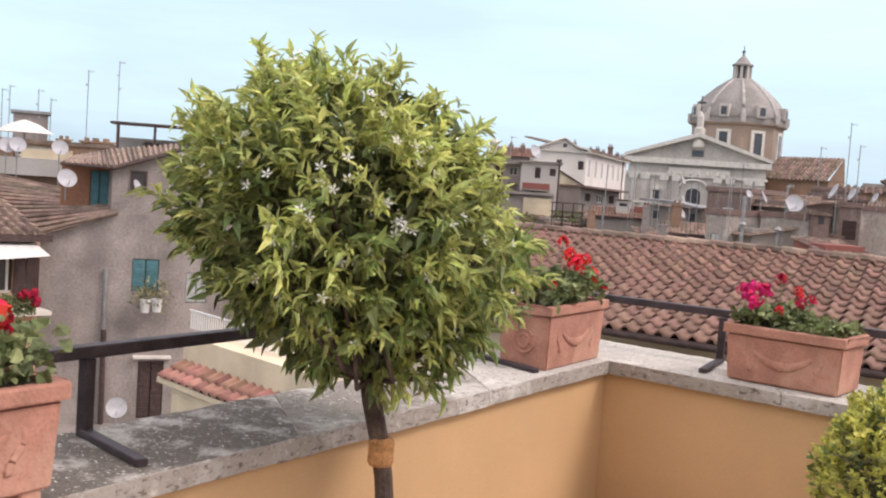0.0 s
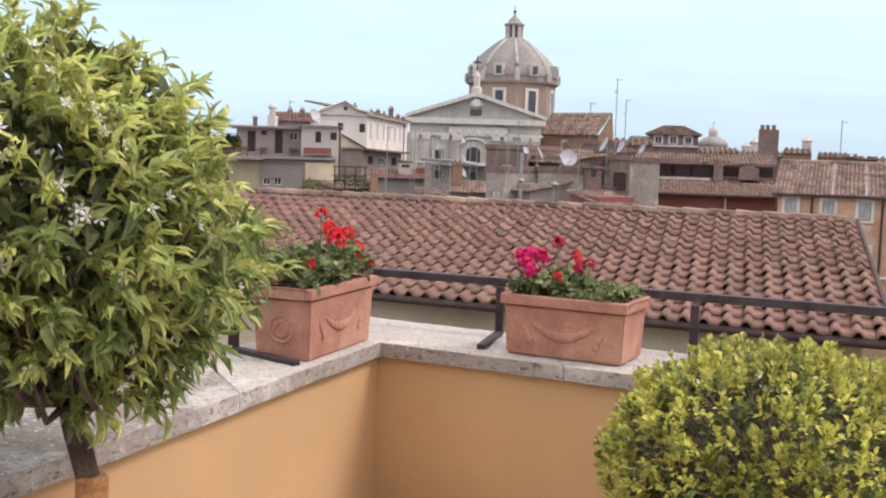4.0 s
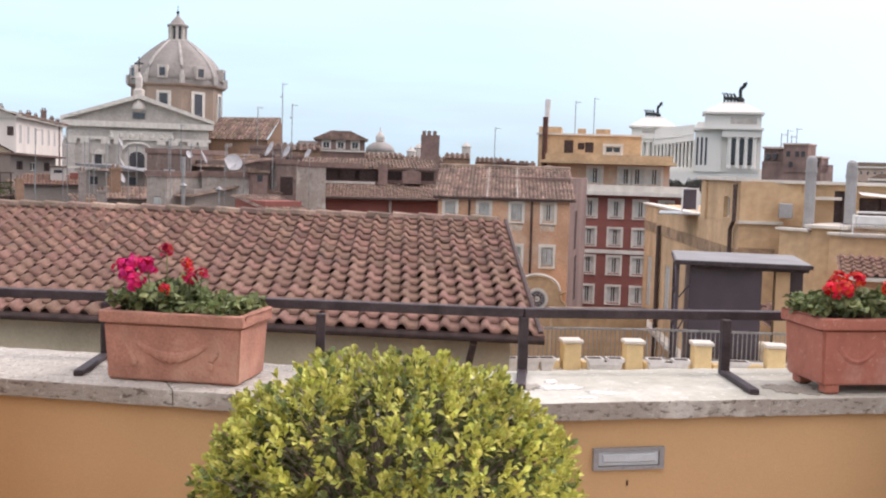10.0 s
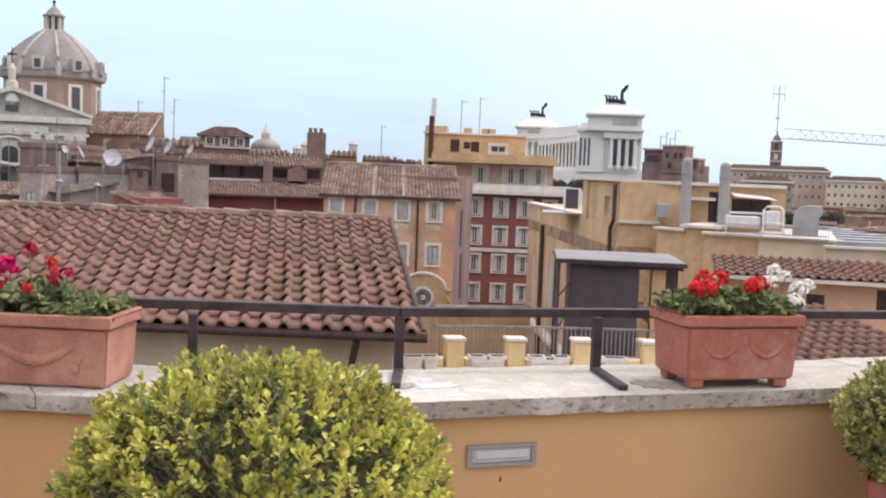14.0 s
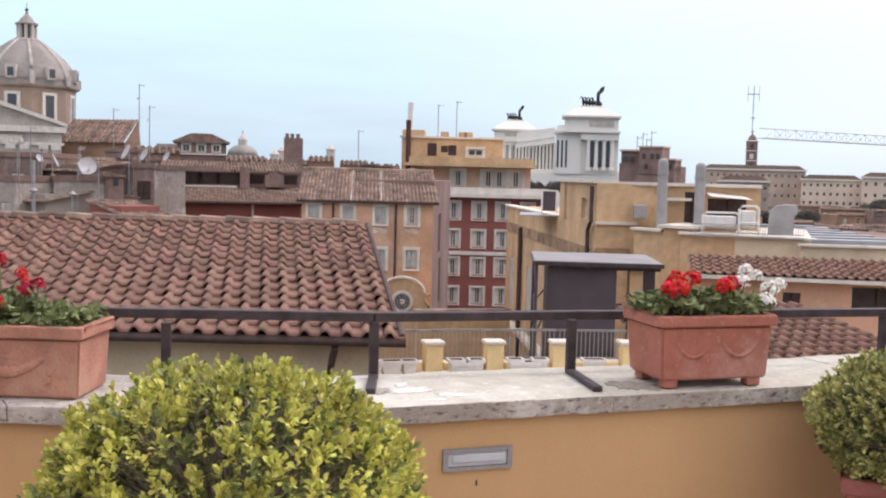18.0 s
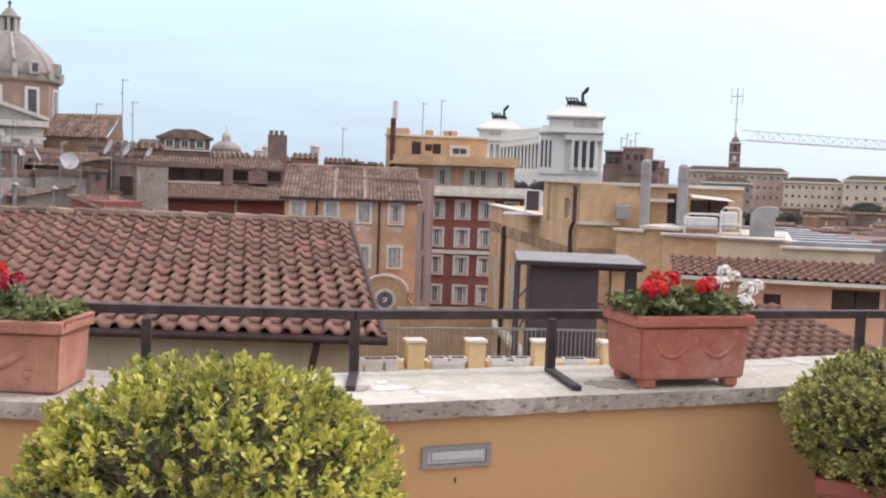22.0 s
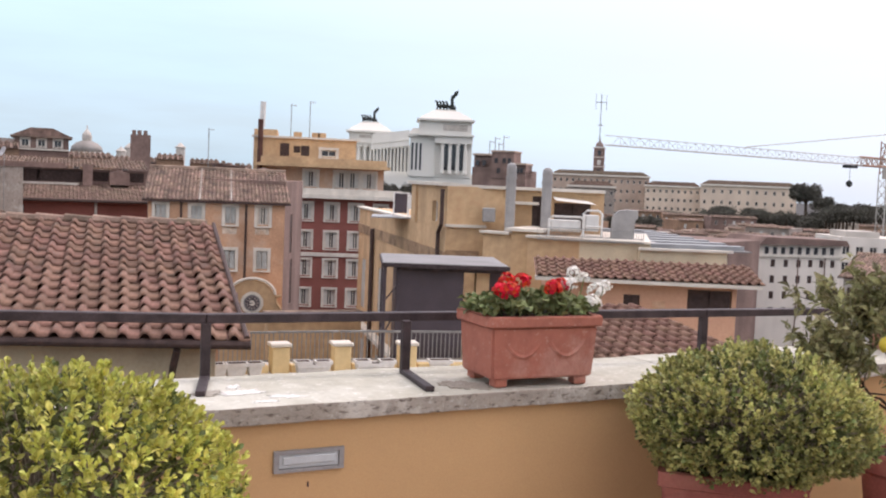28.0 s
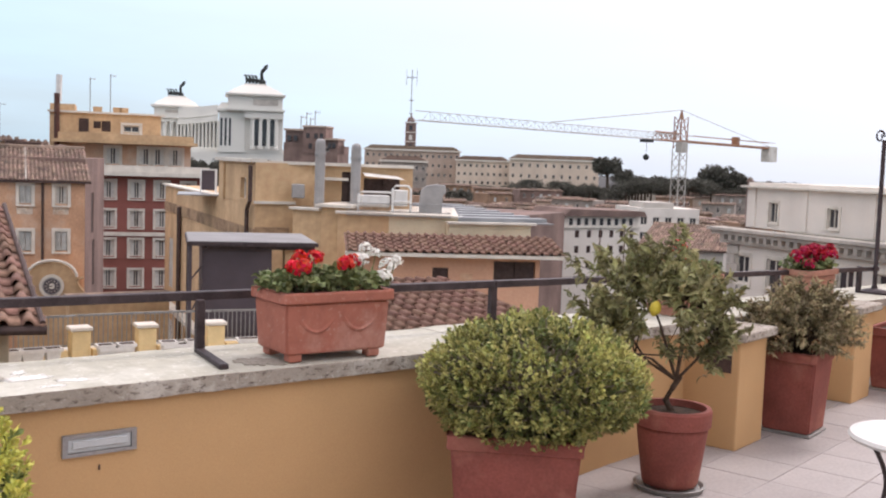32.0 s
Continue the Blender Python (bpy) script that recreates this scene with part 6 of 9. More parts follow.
t0, t0w = house("terrace_house", -33, 57.5, -22.9, 57.9, high(58, -0.62), -16, 12, OLD_OCHRE, "tawny house wall under a broad terrace edge", [(0.74, high(58, -2.3), 1.5, 0.9, "door"), (0.40, high(58, -2.4), 1.2, 1.3, "shut")])
part("eave", boxes((-0.2, t0w + 0.2, -0.55, 0.05, high(58, -0.62), high(58, -0.45))), GREY_PLASTER, t0, "stained terrace edge")
part("drain", tube(bmesh.new(), [(t0w * 0.83, -0.08, -9), (t0w * 0.83, -0.08, high(58, -0.66))], 0.06, 8), BROWN_WOOD, t0)
part("rail", boxes((0, t0w, -0.4, -0.36, high(58, -0.12), high(58, -0.07)), *[(x * t0w / 14, x * t0w / 14 + 0.04, -0.4, -0.36, high(58, -0.45), high(58, -0.1)) for x in range(15)]), BROWN_WOOD, t0, "dark terrace rail")
t2, t2w = house("terrace_house", -24.1, 62, -20.65, 62, high(62, 1.08), -8, 5, ROSE_GREY, "pink-grey set-back storey with two dark doors", [(0.23, high(62, -0.2), 0.46, 1.2, "door"), (0.42, high(62, 0.7), 0.28, 0.26, "door"), (0.65, high(62, -0.25), 0.46, 1.35, "door"), (0.52, high(62, 0.72), 0.22, 0.22, "pale"), (0.88, high(62, 0.45), 0.5, 0.5, "pale")])
part("roof_edge", boxes((-0.5, t2w + 0.2, -0.6, 5, high(62, 1.08), high(62, 1.18))), GREY_PLASTER, t2, "thin overhanging flat roof")
for x in (0.05, 0.35, 0.8):
    part("shelf", boxes((x * t2w, x * t2w + 0.5, -0.5, 0, high(62, -0.05), high(62, 0.05))), ROSE_BROWN, t2)
t3, t3w = house("terrace_house", -20.65, 60, -18.6, 60, high(60, 1.24), -8, 5, WHITEWASH, "small pale rooftop house with two dark windows", [(0.44, high(60, 0.38), 0.32, 0.62, "door"), (0.84, high(60, 0.55), 0.36, 0.42, "door")])
part("roof_edge", boxes((-0.15, t3w + 0.2, -0.3, 5, high(60, 1.24), high(60, 1.31))), GREY_PLASTER, t3)
bal = part("balcony", boxes((0.1, t3w * 0.8, -0.7, 0, high(60, -0.3), high(60, -0.22))), BEIGE, t3)
part("balcony_cloth", boxes((0.12, t3w * 0.78, -0.72, -0.68, high(60, -0.22), high(60, 0.1))), RED_PLASTER, bal, "dull red cloth along the balcony")
pl_ = thing("rooftop_pole", (*spot(-18.6, 57.5), -8), 0, "slim black pole beside the rooftop house", "pole")
part("pole", tube(bmesh.new(), [(0, 0, 0), (0, 0, high(57.5, 1.41) + 8)], 0.055, 6), BROWN_WOOD, pl_)
rr_, rrw = house("red_roof_house", -22.3, 78, -20.1, 78, high(78, 1.5), -8, 5, ROSE_GREY, "low house under a reddish tiled roof")
bm = tiled_slope(bmesh.new(), rrw + 0.4, -0.4, high(78, 1.48), 2.6, high(80, 1.98), 0.22, 0.4)
part("roof", bm, TILE, rr_)
for b, e in ((-21.2, 2.25), (-20.55, 2.25), (-23.05, 1.72)):
    chimney(b, 79, 1.5, e, 0.28, ROSE_BROWN, "small dark chimney on a tiled roof")
ur = thing("stone_urn", (*spot(-22.14, 76), -8), 0, "pale stone pinnacle with a cross on a roof", "finial")
hz = high(76, 1.74) + 8
part("pedestal", boxes((-0.28, 0.28, -0.28, 0.28, 0, hz)), TRIM, ur)
part("urn", lathe(bmesh.new(), [(0.12, hz), (0.26, hz + 0.12), (0.14, hz + 0.3), (0.3, hz + 0.5), (0.34, hz + 0.7), (0.1, hz + 0.85), (0.05, hz + 1.0)], 12), TRIM, ur, smooth=True)
part("arms", boxes((-0.3, 0.3, -0.05, 0.05, hz + 0.62, hz + 0.74)), TRIM, ur)
dish(-19.94, 72, 1.8, 0.5, 50, mast=12.0)
hg = thing("terrace_hedge", (*spot(-29.5, 59.5), high(59.5, -0.45)), 25.5, "dark climbing plants along a roof terrace pergola", "hedge")
c = np.stack([rng.uniform(0, 5.8, 2600), rng.uniform(-0.4, 0.4, 2600), rng.uniform(0.45, 1.05, 2600)], 1)
v, f = leaf_mesh(rng, c, c * 0 + np.array([0, -0.3, 0.6]), 0.16, 0.7, spread=0.9)
arr_part("foliage", v, f, LEAF_DARK, hg)
part("back_wall", boxes((0, 5.9, 0.5, 0.6, 0, 0.95)), ROSE_BROWN, hg)
part("canopy", boxes((3.3, 5.9, -1.2, 0.4, 1.18, 1.22)), GREY_METAL, hg, "thin flat canopy")
# white house seen on its corner
wf, wfw = house("white_gable_house", -19.6, 104, -16.97, 105, high(105, 2.0), -16, 10, PALAZZO, "white gabled house front with a small round opening", [(0.9, high(105, 1.0), 0.6, 0.85, "door"), (0.45, high(105, 1.05), 0.6, 0.8, "pale")])
gz = high(105, 2.0)
part("gable", slab(bmesh.new(), [(0.0, gz), (wfw, gz), (wfw * 0.78, high(105, 2.2)), (wfw * 0.52, high(106, 2.62)), (0.02 * wfw, high(105, 2.08))], -0.05, 3), PALAZZO, wf, "low white gable")
part("gable_opening", boxes((wfw * 0.5, wfw * 0.58, -0.09, -0.04, high(105, 2.15), high(105, 2.36))), GLASS, wf)
part("coping", slab(bmesh.new(), [(-0.3, high(105, 2.06)), (wfw * 0.52, high(106, 2.66)), (wfw * 0.8, high(105, 2.26)), (wfw + 0.3, high(105, 2.1)), (wfw + 0.3, high(105, 2.04)), (wfw * 0.78, high(105, 2.2)), (wfw * 0.52, high(106, 2.6)), (-0.3, high(105, 2.0))], -0.4, 0.1), TRIM, wf)
part("string_course", boxes((-0.1, wfw + 0.1, -0.2, 0.0, high(105, 1.9), high(105, 1.97))), TRIM, wf)
wb, wbw = house("long_white_house", -16.97, 105, -14.76, 134, high(105, 2.0), -16, 10, PALAZZO, "long white house seen along its side", [((k + 0.5) / 7, high(112, 0.62), 1.3, 1.7, "shut") for k in range(7)] + [((k + 0.5) / 7, high(112, -0.9), 1.3, 1.7, "pale") for k in range(7)])
part("cornice", boxes((-0.2, wbw + 0.2, -0.5, 0.0, high(105, 1.93), high(105, 2.05))), TRIM, wb)
bm = tiled_slope(bmesh.new(), wbw + 0.4, -0.6, high(105, 2.03), 6.5, high(105, 2.6), 0.5, 0.8)
part("roof", bm, TILE_OLD, wb)
for b, d, e, w_ in ((-16.38, 116, 2.32, 0.4), (-15.67, 124, 2.47, 0.5), (-15.28, 128, 2.08, 0.4), (-17.65, 108, 2.6, 0.3), (-16.75, 112, 2.3, 0.3), (-16.05, 120, 2.2, 0.3), (-15.0, 131, 1.98, 0.4)):
    chimney(b, d, 1.4, e, w_, ROSE_BROWN, "dark chimney pot on the ridge of a white house")
cg = thing("cream_gable_house", (*spot(-18.61, 88), 0), 17.5, "cream gable end with a small window", "building")
cgw = 88 * math.radians(2.1)
part("wall", slab(bmesh.new(), [(0, -12), (cgw, -12), (cgw, high(88, -0.2)), (0.55 * cgw, high(88, 0.35)), (0.16 * cgw, high(88, 0.86)), (0, high(88, 0.72))], 0, 6), CREAM, cg, "cream rendered gable")
part("window", boxes((0.2 * cgw, 0.3 * cgw, -0.05, 0.05, high(88, -0.25), high(88, 0.0))), GLASS, cg)
part("verge", slab(bmesh.new(), [(0.1 * cgw, high(88, 0.92)), (1.04 * cgw, high(88, -0.16)), (1.04 * cgw, high(88, -0.24)), (0.1 * cgw, high(88, 0.84))], -0.2, 0.4), BROWN_WOOD, cg)
lo, low_ = house("low_brown_house", -17.25, 80, -15.1, 82, high(80, 0.05), -12, 4, BEIGE, "low house with a dark overhanging roof", [(0.2, high(80, -0.7), 0.5, 0.6, "door"), (0.5, high(80, -0.75), 0.5, 0.6, "pale"), (0.8, high(80, -0.75), 0.5, 0.6, "door")])
part("roof", slab(bmesh.new(), [(-0.2, high(80, 0.16)), (low_ + 0.3, high(80, 0.0)), (low_ + 0.3, high(80, -0.1)), (-0.2, high(80, 0.06))], -0.8, 3), ROSE_BROWN, lo)

# -- the domed church --
FD, DD = 150.0, 168.0
ch = thing("church", (*spot(-14.6, FD), 0), 11.0, "domed church with a pale pedimented front", "church")
cw = FD * math.radians(7.15)
zb, zc, za = high(FD, 1.62), high(FD, 1.92), high(FD, 3.32)
part("front_wall", boxes((0, cw, 0, 10, -16, zb)), PALE_STONE, ch)
part("pediment", slab(bmesh.new(), [(-0.7, zc), (cw + 0.7, zc), (cw / 2, za - 0.45)], 0.2, 10), PALE_STONE, ch)
part("cornice", boxes((-0.6, cw + 0.6, -0.8, 0.5, zb, zc)), TRIM, ch)
for s in (0, 1):
    x0, x1 = (-0.7, cw / 2) if s == 0 else (cw + 0.7, cw / 2)
    pts = [(x0, zc), (x0, zc + 0.45), (x1, za + 0.1), (x1, za - 0.5)]
    part("raking_cornice", slab(bmesh.new(), pts if s == 0 else pts[::-1], -0.8, 0.6), TRIM, ch)
part("pediment_window", boxes((cw / 2 - 0.8, cw / 2 + 0.8, -0.05, 0.3, zc + 0.5, zc + 1.3)), GLASS, ch)
part("crest", lathe(bmesh.new(), [(0.3, zc + 1.35), (0.95, zc + 1.8), (0.85, zc + 2.4), (0.5, zc + 2.9), (0.2, zc + 3.2)], 10, cw / 2, 0.1), TRIM, ch, "carved coat of arms")
part("entablature", boxes((-0.3, cw + 0.3, -0.4, 0.2, high(FD, 0.98), high(FD, 1.12))), TRIM, ch)
part("frieze", boxes((cw * 0.3, cw * 0.74, -0.3, 0.1, high(FD, 0.98), high(FD, 1.45))), TRIM, ch, "carved frieze panel")
for u in (0.04, 0.13, 0.27, 0.36, 0.66, 0.75, 0.88, 0.96):
    x = u * cw
    pl = part("pilaster", boxes((x - 0.45, x + 0.45, -0.3, 0.1, -16, high(FD, 0.75))), PALE_STONE, ch)
    part("capital", boxes((x - 0.6, x + 0.6, -0.42, 0.1, high(FD, 0.75), high(FD, 0.98))), TRIM, pl)
FCX = FD * math.radians(3.5)
pts = [(FCX + 1.75 * math.cos(a), -0.35, high(FD, 0.48) + 0.95 * math.sin(a)) for a in np.linspace(0.15, 2.99, 12)]
part("window_hood", tube(bmesh.new(), [(FCX + 1.9, -0.35, high(FD, 0.5)), *pts, (FCX - 1.9, -0.35, high(FD, 0.5))], 0.2, 6), TRIM, ch, "curved hood over the great window")
part("great_window", slab(bmesh.new(), [(FCX - 1.0, -6), (FCX + 1.0, -6), (FCX + 1.0, high(FD, 0.12))] + [(FCX + 1.0 * math.cos(a), high(FD, 0.12) + 0.72 * math.sin(a)) for a in (0.5, 1.0, 1.57, 2.1, 2.6)] + [(FCX - 1.0, high(FD, 0.12))], -0.06, 0.3), GLASS, ch)
for k in range(7):
    part("relief", lathe(bmesh.new(), [(0.05, -0.3), (0.35, -0.1), (0.3, 0.3), (0.05, 0.5)], 8), TRIM, ch, "carved ornament").matrix_local = pose(cw * (0.31 + 0.07 * k), -0.25, high(FD, 1.15))
for u in (0.225, 0.775):
    x = u * cw
    nw = part("niche", boxes((x - 0.55, x + 0.55, -0.08, 0.2, high(FD, -0.35), high(FD, 0.18))), GLASS, ch, "shadowed niche window")
    part("niche_frame", boxes((x - 0.85, x - 0.55, -0.3, 0.1, high(FD, -0.4), high(FD, 0.2)), (x + 0.55, x + 0.85, -0.3, 0.1, high(FD, -0.4), high(FD, 0.2)), (x - 0.95, x + 0.95, -0.4, 0.1, high(FD, 0.2), high(FD, 0.28))), TRIM, nw)
    part("niche_pediment", slab(bmesh.new(), [(x - 1.0, high(FD, 0.28)), (x + 1.0, high(FD, 0.28)), (x, high(FD, 0.5))], -0.45, 0.1), TRIM, nw)
part("string_course", boxes((-0.2, cw + 0.2, -0.35, 0.1, high(FD, -0.55), high(FD, -0.45))), TRIM, ch)
part("volute", slab(bmesh.new(), [(-4.2, -8), (-4.0, high(FD, -0.55)), (-3.4, high(FD, -0.4)), (-2.6, high(FD, -0.2)), (-1.9, high(FD, 0.05)), (-1.2, high(FD, 0.4)), (-0.6, high(FD, 0.75)), (0.0, high(FD, 1.08)), (0.0, -8)], 0.1, 1.2), PALE_STONE, ch)
part("finial", lathe(bmesh.new(), [(0.75, za - 0.2), (0.75, za + 0.7), (0.45, za + 0.9), (0.5, za + 2.4), (0.2, za + 3.0), (0.05, za + 3.2)], 12, cw / 2, 0.3), PALE_STONE, ch)
part("cross", boxes((cw / 2 - 0.07, cw / 2 + 0.07, 0.2, 0.3, za + 3.1, za + 5.2), (cw / 2 - 0.6, cw / 2 + 0.6, 0.2, 0.3, za + 4.2, za + 4.4)), BRONZE, ch)
do = thing("church_dome", (*spot(-9.08, DD), 0), 36.7, "grey ribbed lead dome on a brick drum with a lantern", "dome")
R = DD * math.radians(2.32)
zd0, zd1, zd2 = high(DD, 1.9), high(DD, 3.75), high(DD, 4.25)
part("drum", lathe(bmesh.new(), [(R * 1.01, -14), (R * 1.01, zd1 + 0.2)], 8, 0, 0, 2 * math.pi, math.pi / 8), DRUM, do, "eight-sided brick drum")
part("drum_cornice", lathe(bmesh.new(), [(R * 1.02, zd1 - 0.1), (R * 1.09, zd1 + 0.15), (R * 1.10, zd1 + 0.4), (R * 1.04, zd1 + 0.5)], 8, 0, 0, 2 * math.pi, math.pi / 8), DRUM, do)
part("attic", lathe(bmesh.new(), [(R * 1.03, zd1 + 0.3), (R * 1.03, zd1 + 1.1)], 32), LEAD, do)
ZS = zd1 + 1.0
H = high(DD, 6.22) - ZS
prof = [(r * R, ZS + H * h) for r, h in ((1.03, 0.0), (1.01, 0.1), (0.975, 0.2), (0.915, 0.32), (0.835, 0.45), (0.735, 0.57), (0.625, 0.68), (0.505, 0.79), (0.385, 0.89), (0.27, 0.98))]
part("shell", lathe(bmesh.new(), prof, 48), LEAD, do, "streaked grey lead covering", smooth=True)
for k in range(8):
    a = 2 * math.pi * (k + 0.5) / 8
    pts = [(r * math.cos(a) * 1.005, r * math.sin(a) * 1.005, z) for r, z in prof]
    part("rib", tube(bmesh.new(), pts, [0.34 - 0.02 * i for i in range(len(pts))], 6), LEAD_PALE, do, "pale raised rib")
    a = 2 * math.pi * k / 8
    m = pose(0, 0, 0, 0, 0, math.degrees(a))
    bm = bmesh.new()
    box(bm, R * 0.85, R * 1.075, -0.72, 0.72, zd1 + 1.1, zd1 + 3.0, m)
    dmr = part("dormer", bm, PALE_STONE, do, "pale dormer window")
    bm = bmesh.new()
    box(bm, R * 1.06, R * 1.085, -0.42, 0.42, zd1 + 1.4, zd1 + 2.6, m)
    part("pane", bm, GLASS, dmr)
    bm = bmesh.new()
    box(bm, R * 0.88, R * 0.975, -1.1, 1.1, zd0 + 0.4, zd1 - 0.7, m)
    dw = part("drum_window", bm, TRIM, do, "tall drum window in a pale surround")
    bm = bmesh.new()
    box(bm, R * 0.92, R * 0.985, -0.62, 0.62, zd0 + 0.7, zd1 - 1.1, m)
    part("pane", bm, GLASS, dw)
    b2 = 2 * math.pi * (k + 0.5) / 8
    part("scroll_pier", boxes((-0.32, 0.32, -0.32, 0.32, zd1 + 0.4, zd1 + 1.7)), LEAD_PALE, do).matrix_local = pose(R * 1.06 * math.cos(b2), R * 1.06 * math.sin(b2), 0)
LZ = ZS + H * 0.985
part("lantern_base", lathe(bmesh.new(), [(1.75, LZ - 0.5), (1.75, LZ + 0.2)], 16), PALE_STONE, do)
part("lantern_core", lathe(bmesh.new(), [(0.75, LZ), (0.75, LZ + 2.35)], 12), GLASS, do)
for k in range(8):
    a = 2 * math.pi * (k + 0.25) / 8
    part("lantern_column", boxes((-0.2, 0.2, -0.2, 0.2, LZ + 0.2, LZ + 2.2)), PALE_STONE, do).matrix_local = pose(1.2 * math.cos(a), 1.2 * math.sin(a), 0, 0, 0, math.degrees(a))
part("lantern_roof", lathe(bmesh.new(), [(1.6, LZ + 2.2), (1.6, LZ + 2.45), (1.15, LZ + 2.65), (0.8, LZ + 3.2), (0.22, LZ + 3.8), (0.2, LZ + 4.15)], 16), LEAD, do)
part("orb", lathe(bmesh.new(), [(0.05, LZ + 4.15), (0.32, LZ + 4.4), (0.05, LZ + 4.7), (0.05, LZ + 5.4)], 10), BRONZE, do)
ax, axw = house("church_annexe", -7.6, 158, -4.35, 152, high(152, 1.25), -16, 4, OLD_BRICK, "brick church transept under a brown tiled roof", [(0.75, high(152, 0.15), 1.0, 1.2, "pale")])
bm = tiled_slope(bmesh.new(), axw, -0.5, high(152, 1.2), 3.5, high(155, 2.42), 0.6, 0.9)
part("roof", bm, TILE_OLD, ax)["kind"] = "stuff"
bm = bmesh.new()
bm.faces.new([bm.verts.new(p) for p in ((axw, 0, high(152, 1.2)), (axw, 4, high(152, 1.2)), (axw, 3.5, high(155, 2.42)))])
part("gable", bm, OLD_BRICK, ax)

# -- jumble of roofs before the church --
rng = np.random.default_rng(81)
PATCHED = stone("patched_plaster", (0.36, 0.31, 0.265), (0.54, 0.50, 0.445), 0.5, (0.17, 0.13, 0.11), 0.6, (0.6, 0.57, 0.52), 0.4, (1, 1, 0.5), 1.1, 0.3)
PATCHED_DARK = stone("patched_brown_plaster", (0.215, 0.155, 0.13), (0.33, 0.26, 0.22), 0.52, (0.1, 0.075, 0.065), 0.6, (0.42, 0.37, 0.32), 0.4, (1, 1, 0.5), 1.1, 0.3)
MIX = [PATCHED_DARK, PATCHED, OLD_BRICK, RED_PLASTER, BEIGE, PATCHED]
LOTS = [(-13.6, -12.1, 54, -0.68, 5), (-10.63, -8.36, 50, 0.33, 0), (-8.35, -6.5, 47, 0.05, 0), (-10.63, -9.6, 44, -0.87, 5), (-7.8, -4.7, 42, -0.85, 1), (-4.85, -3.75, 48, -0.15, 1), (-3.9, -2.85, 47, -0.05, 0), (-4.5, -2.55, 39, -2.0, 3), (-16.9, -13.6, 56, -1.42, 5), (-7.4, -5.2, 58, 0.3, 2), (-5.3, -3.6, 66, 0.75, 0), (-9.6, -8.2, 43, -1.5, 4), (-18.9, -16.8, 57, -1.75, 4), (-13.8, -10.5, 47, -2.1, 2)]
for i, (b0, b1, d, el, mi) in enumerate(LOTS):
    w = d * math.radians(b1 - b0)
    z = high(d, el)
    wn_ = [((k + 0.5) / max(1, int(w / 1.7)) + rng.uniform(-0.03, 0.03), z - rng.uniform(1.3, 1.7), 0.55, 0.8, rng.choice(["pale", "door", "shut"])) for k in range(max(1, int(w / 1.7)))]
    ob, w = house("roofscape_house", b0, d + rng.uniform(-2, 2), b1, d + rng.uniform(-2, 2), z, -16, 2.2, MIX[mi], rng.choice(["weathered brown plaster house among crowded roofs", "old patched house with a tiled lean-to"]), wn_, group="crowded old houses")
    if i in (0, 2, 7, 8, 9, 11, 12, 13):
        bm = tiled_slope(bmesh.new(), w + 0.4, -0.35, z - 0.3, 2.2, z + 0.12, 0.17, 0.3)
        bmesh.ops.translate(bm, verts=bm.verts[:], vec=(-0.2, 0, 0))
        part("roof", bm, TILE_OLD, ob)
    else:
        part("parapet", boxes((-0.05, w + 0.05, -0.08, 0.12, z, z + 0.22), (-0.05, 0.1, 0.12, 4, z, z + 0.22), (w - 0.1, w + 0.05, 0.12, 4, z, z + 0.22)), ROSE_BROWN, ob)
for b, d, el, r, tn in ((-11.99, 50, 0.78, 0.3, 68), (-11.91, 49, -0.27, 0.3, 70), (-11.95, 48, -1.0, 0.36, 60), (-7.79, 46, 0.17, 0.42, 74), (-6.57, 43, -0.19, 0.36, 70), (-6.2, 44, -0.07, 0.5, 12), (-4.2, 46, 0.71, 0.48, -66), (-3.3, 47, 0.62, 0.4, -60), (-8.51, 47, 0.3, 0.25, 40), (-2.19, 46, 0.55, 0.3, -55)):
    dish(b, d, el, r * 0.72, tn * 1.12, mast=16.0)
for b, d, e0, e1, a in ((-3.62, 60, 0.5, 4.3, 2), (-3.1, 60, 0.5, 3.2, 2), (-4.9, 90, 2.0, 3.0, 2), (-8.9, 48, -0.5, 1.9, 1), (7.9, 60, 0, 2.3, 1), (-6.6, 46, -1, 0.9, 1), (13.2, 64, 2, 4.0, 1), (12.2, 64, 2, 3.8, 1), (-21.3, 62, 1, 2.6, 1)):
    antenna(b, d, e0, e1, a)
for b, d, e0, e1, w in ((-3.0, 52, -0.4, 0.6, 0.7), (-4.4, 52, -0.3, 0.7, 0.6), (-9.9, 52, -0.1, 0.5, 0.6), (8.5, 85, -0.2, 0.6, 1.0), (9.2, 85, -0.2, 0.5, 1.4)):
    chimney(b, d, e0, e1, w, ROSE_BROWN)

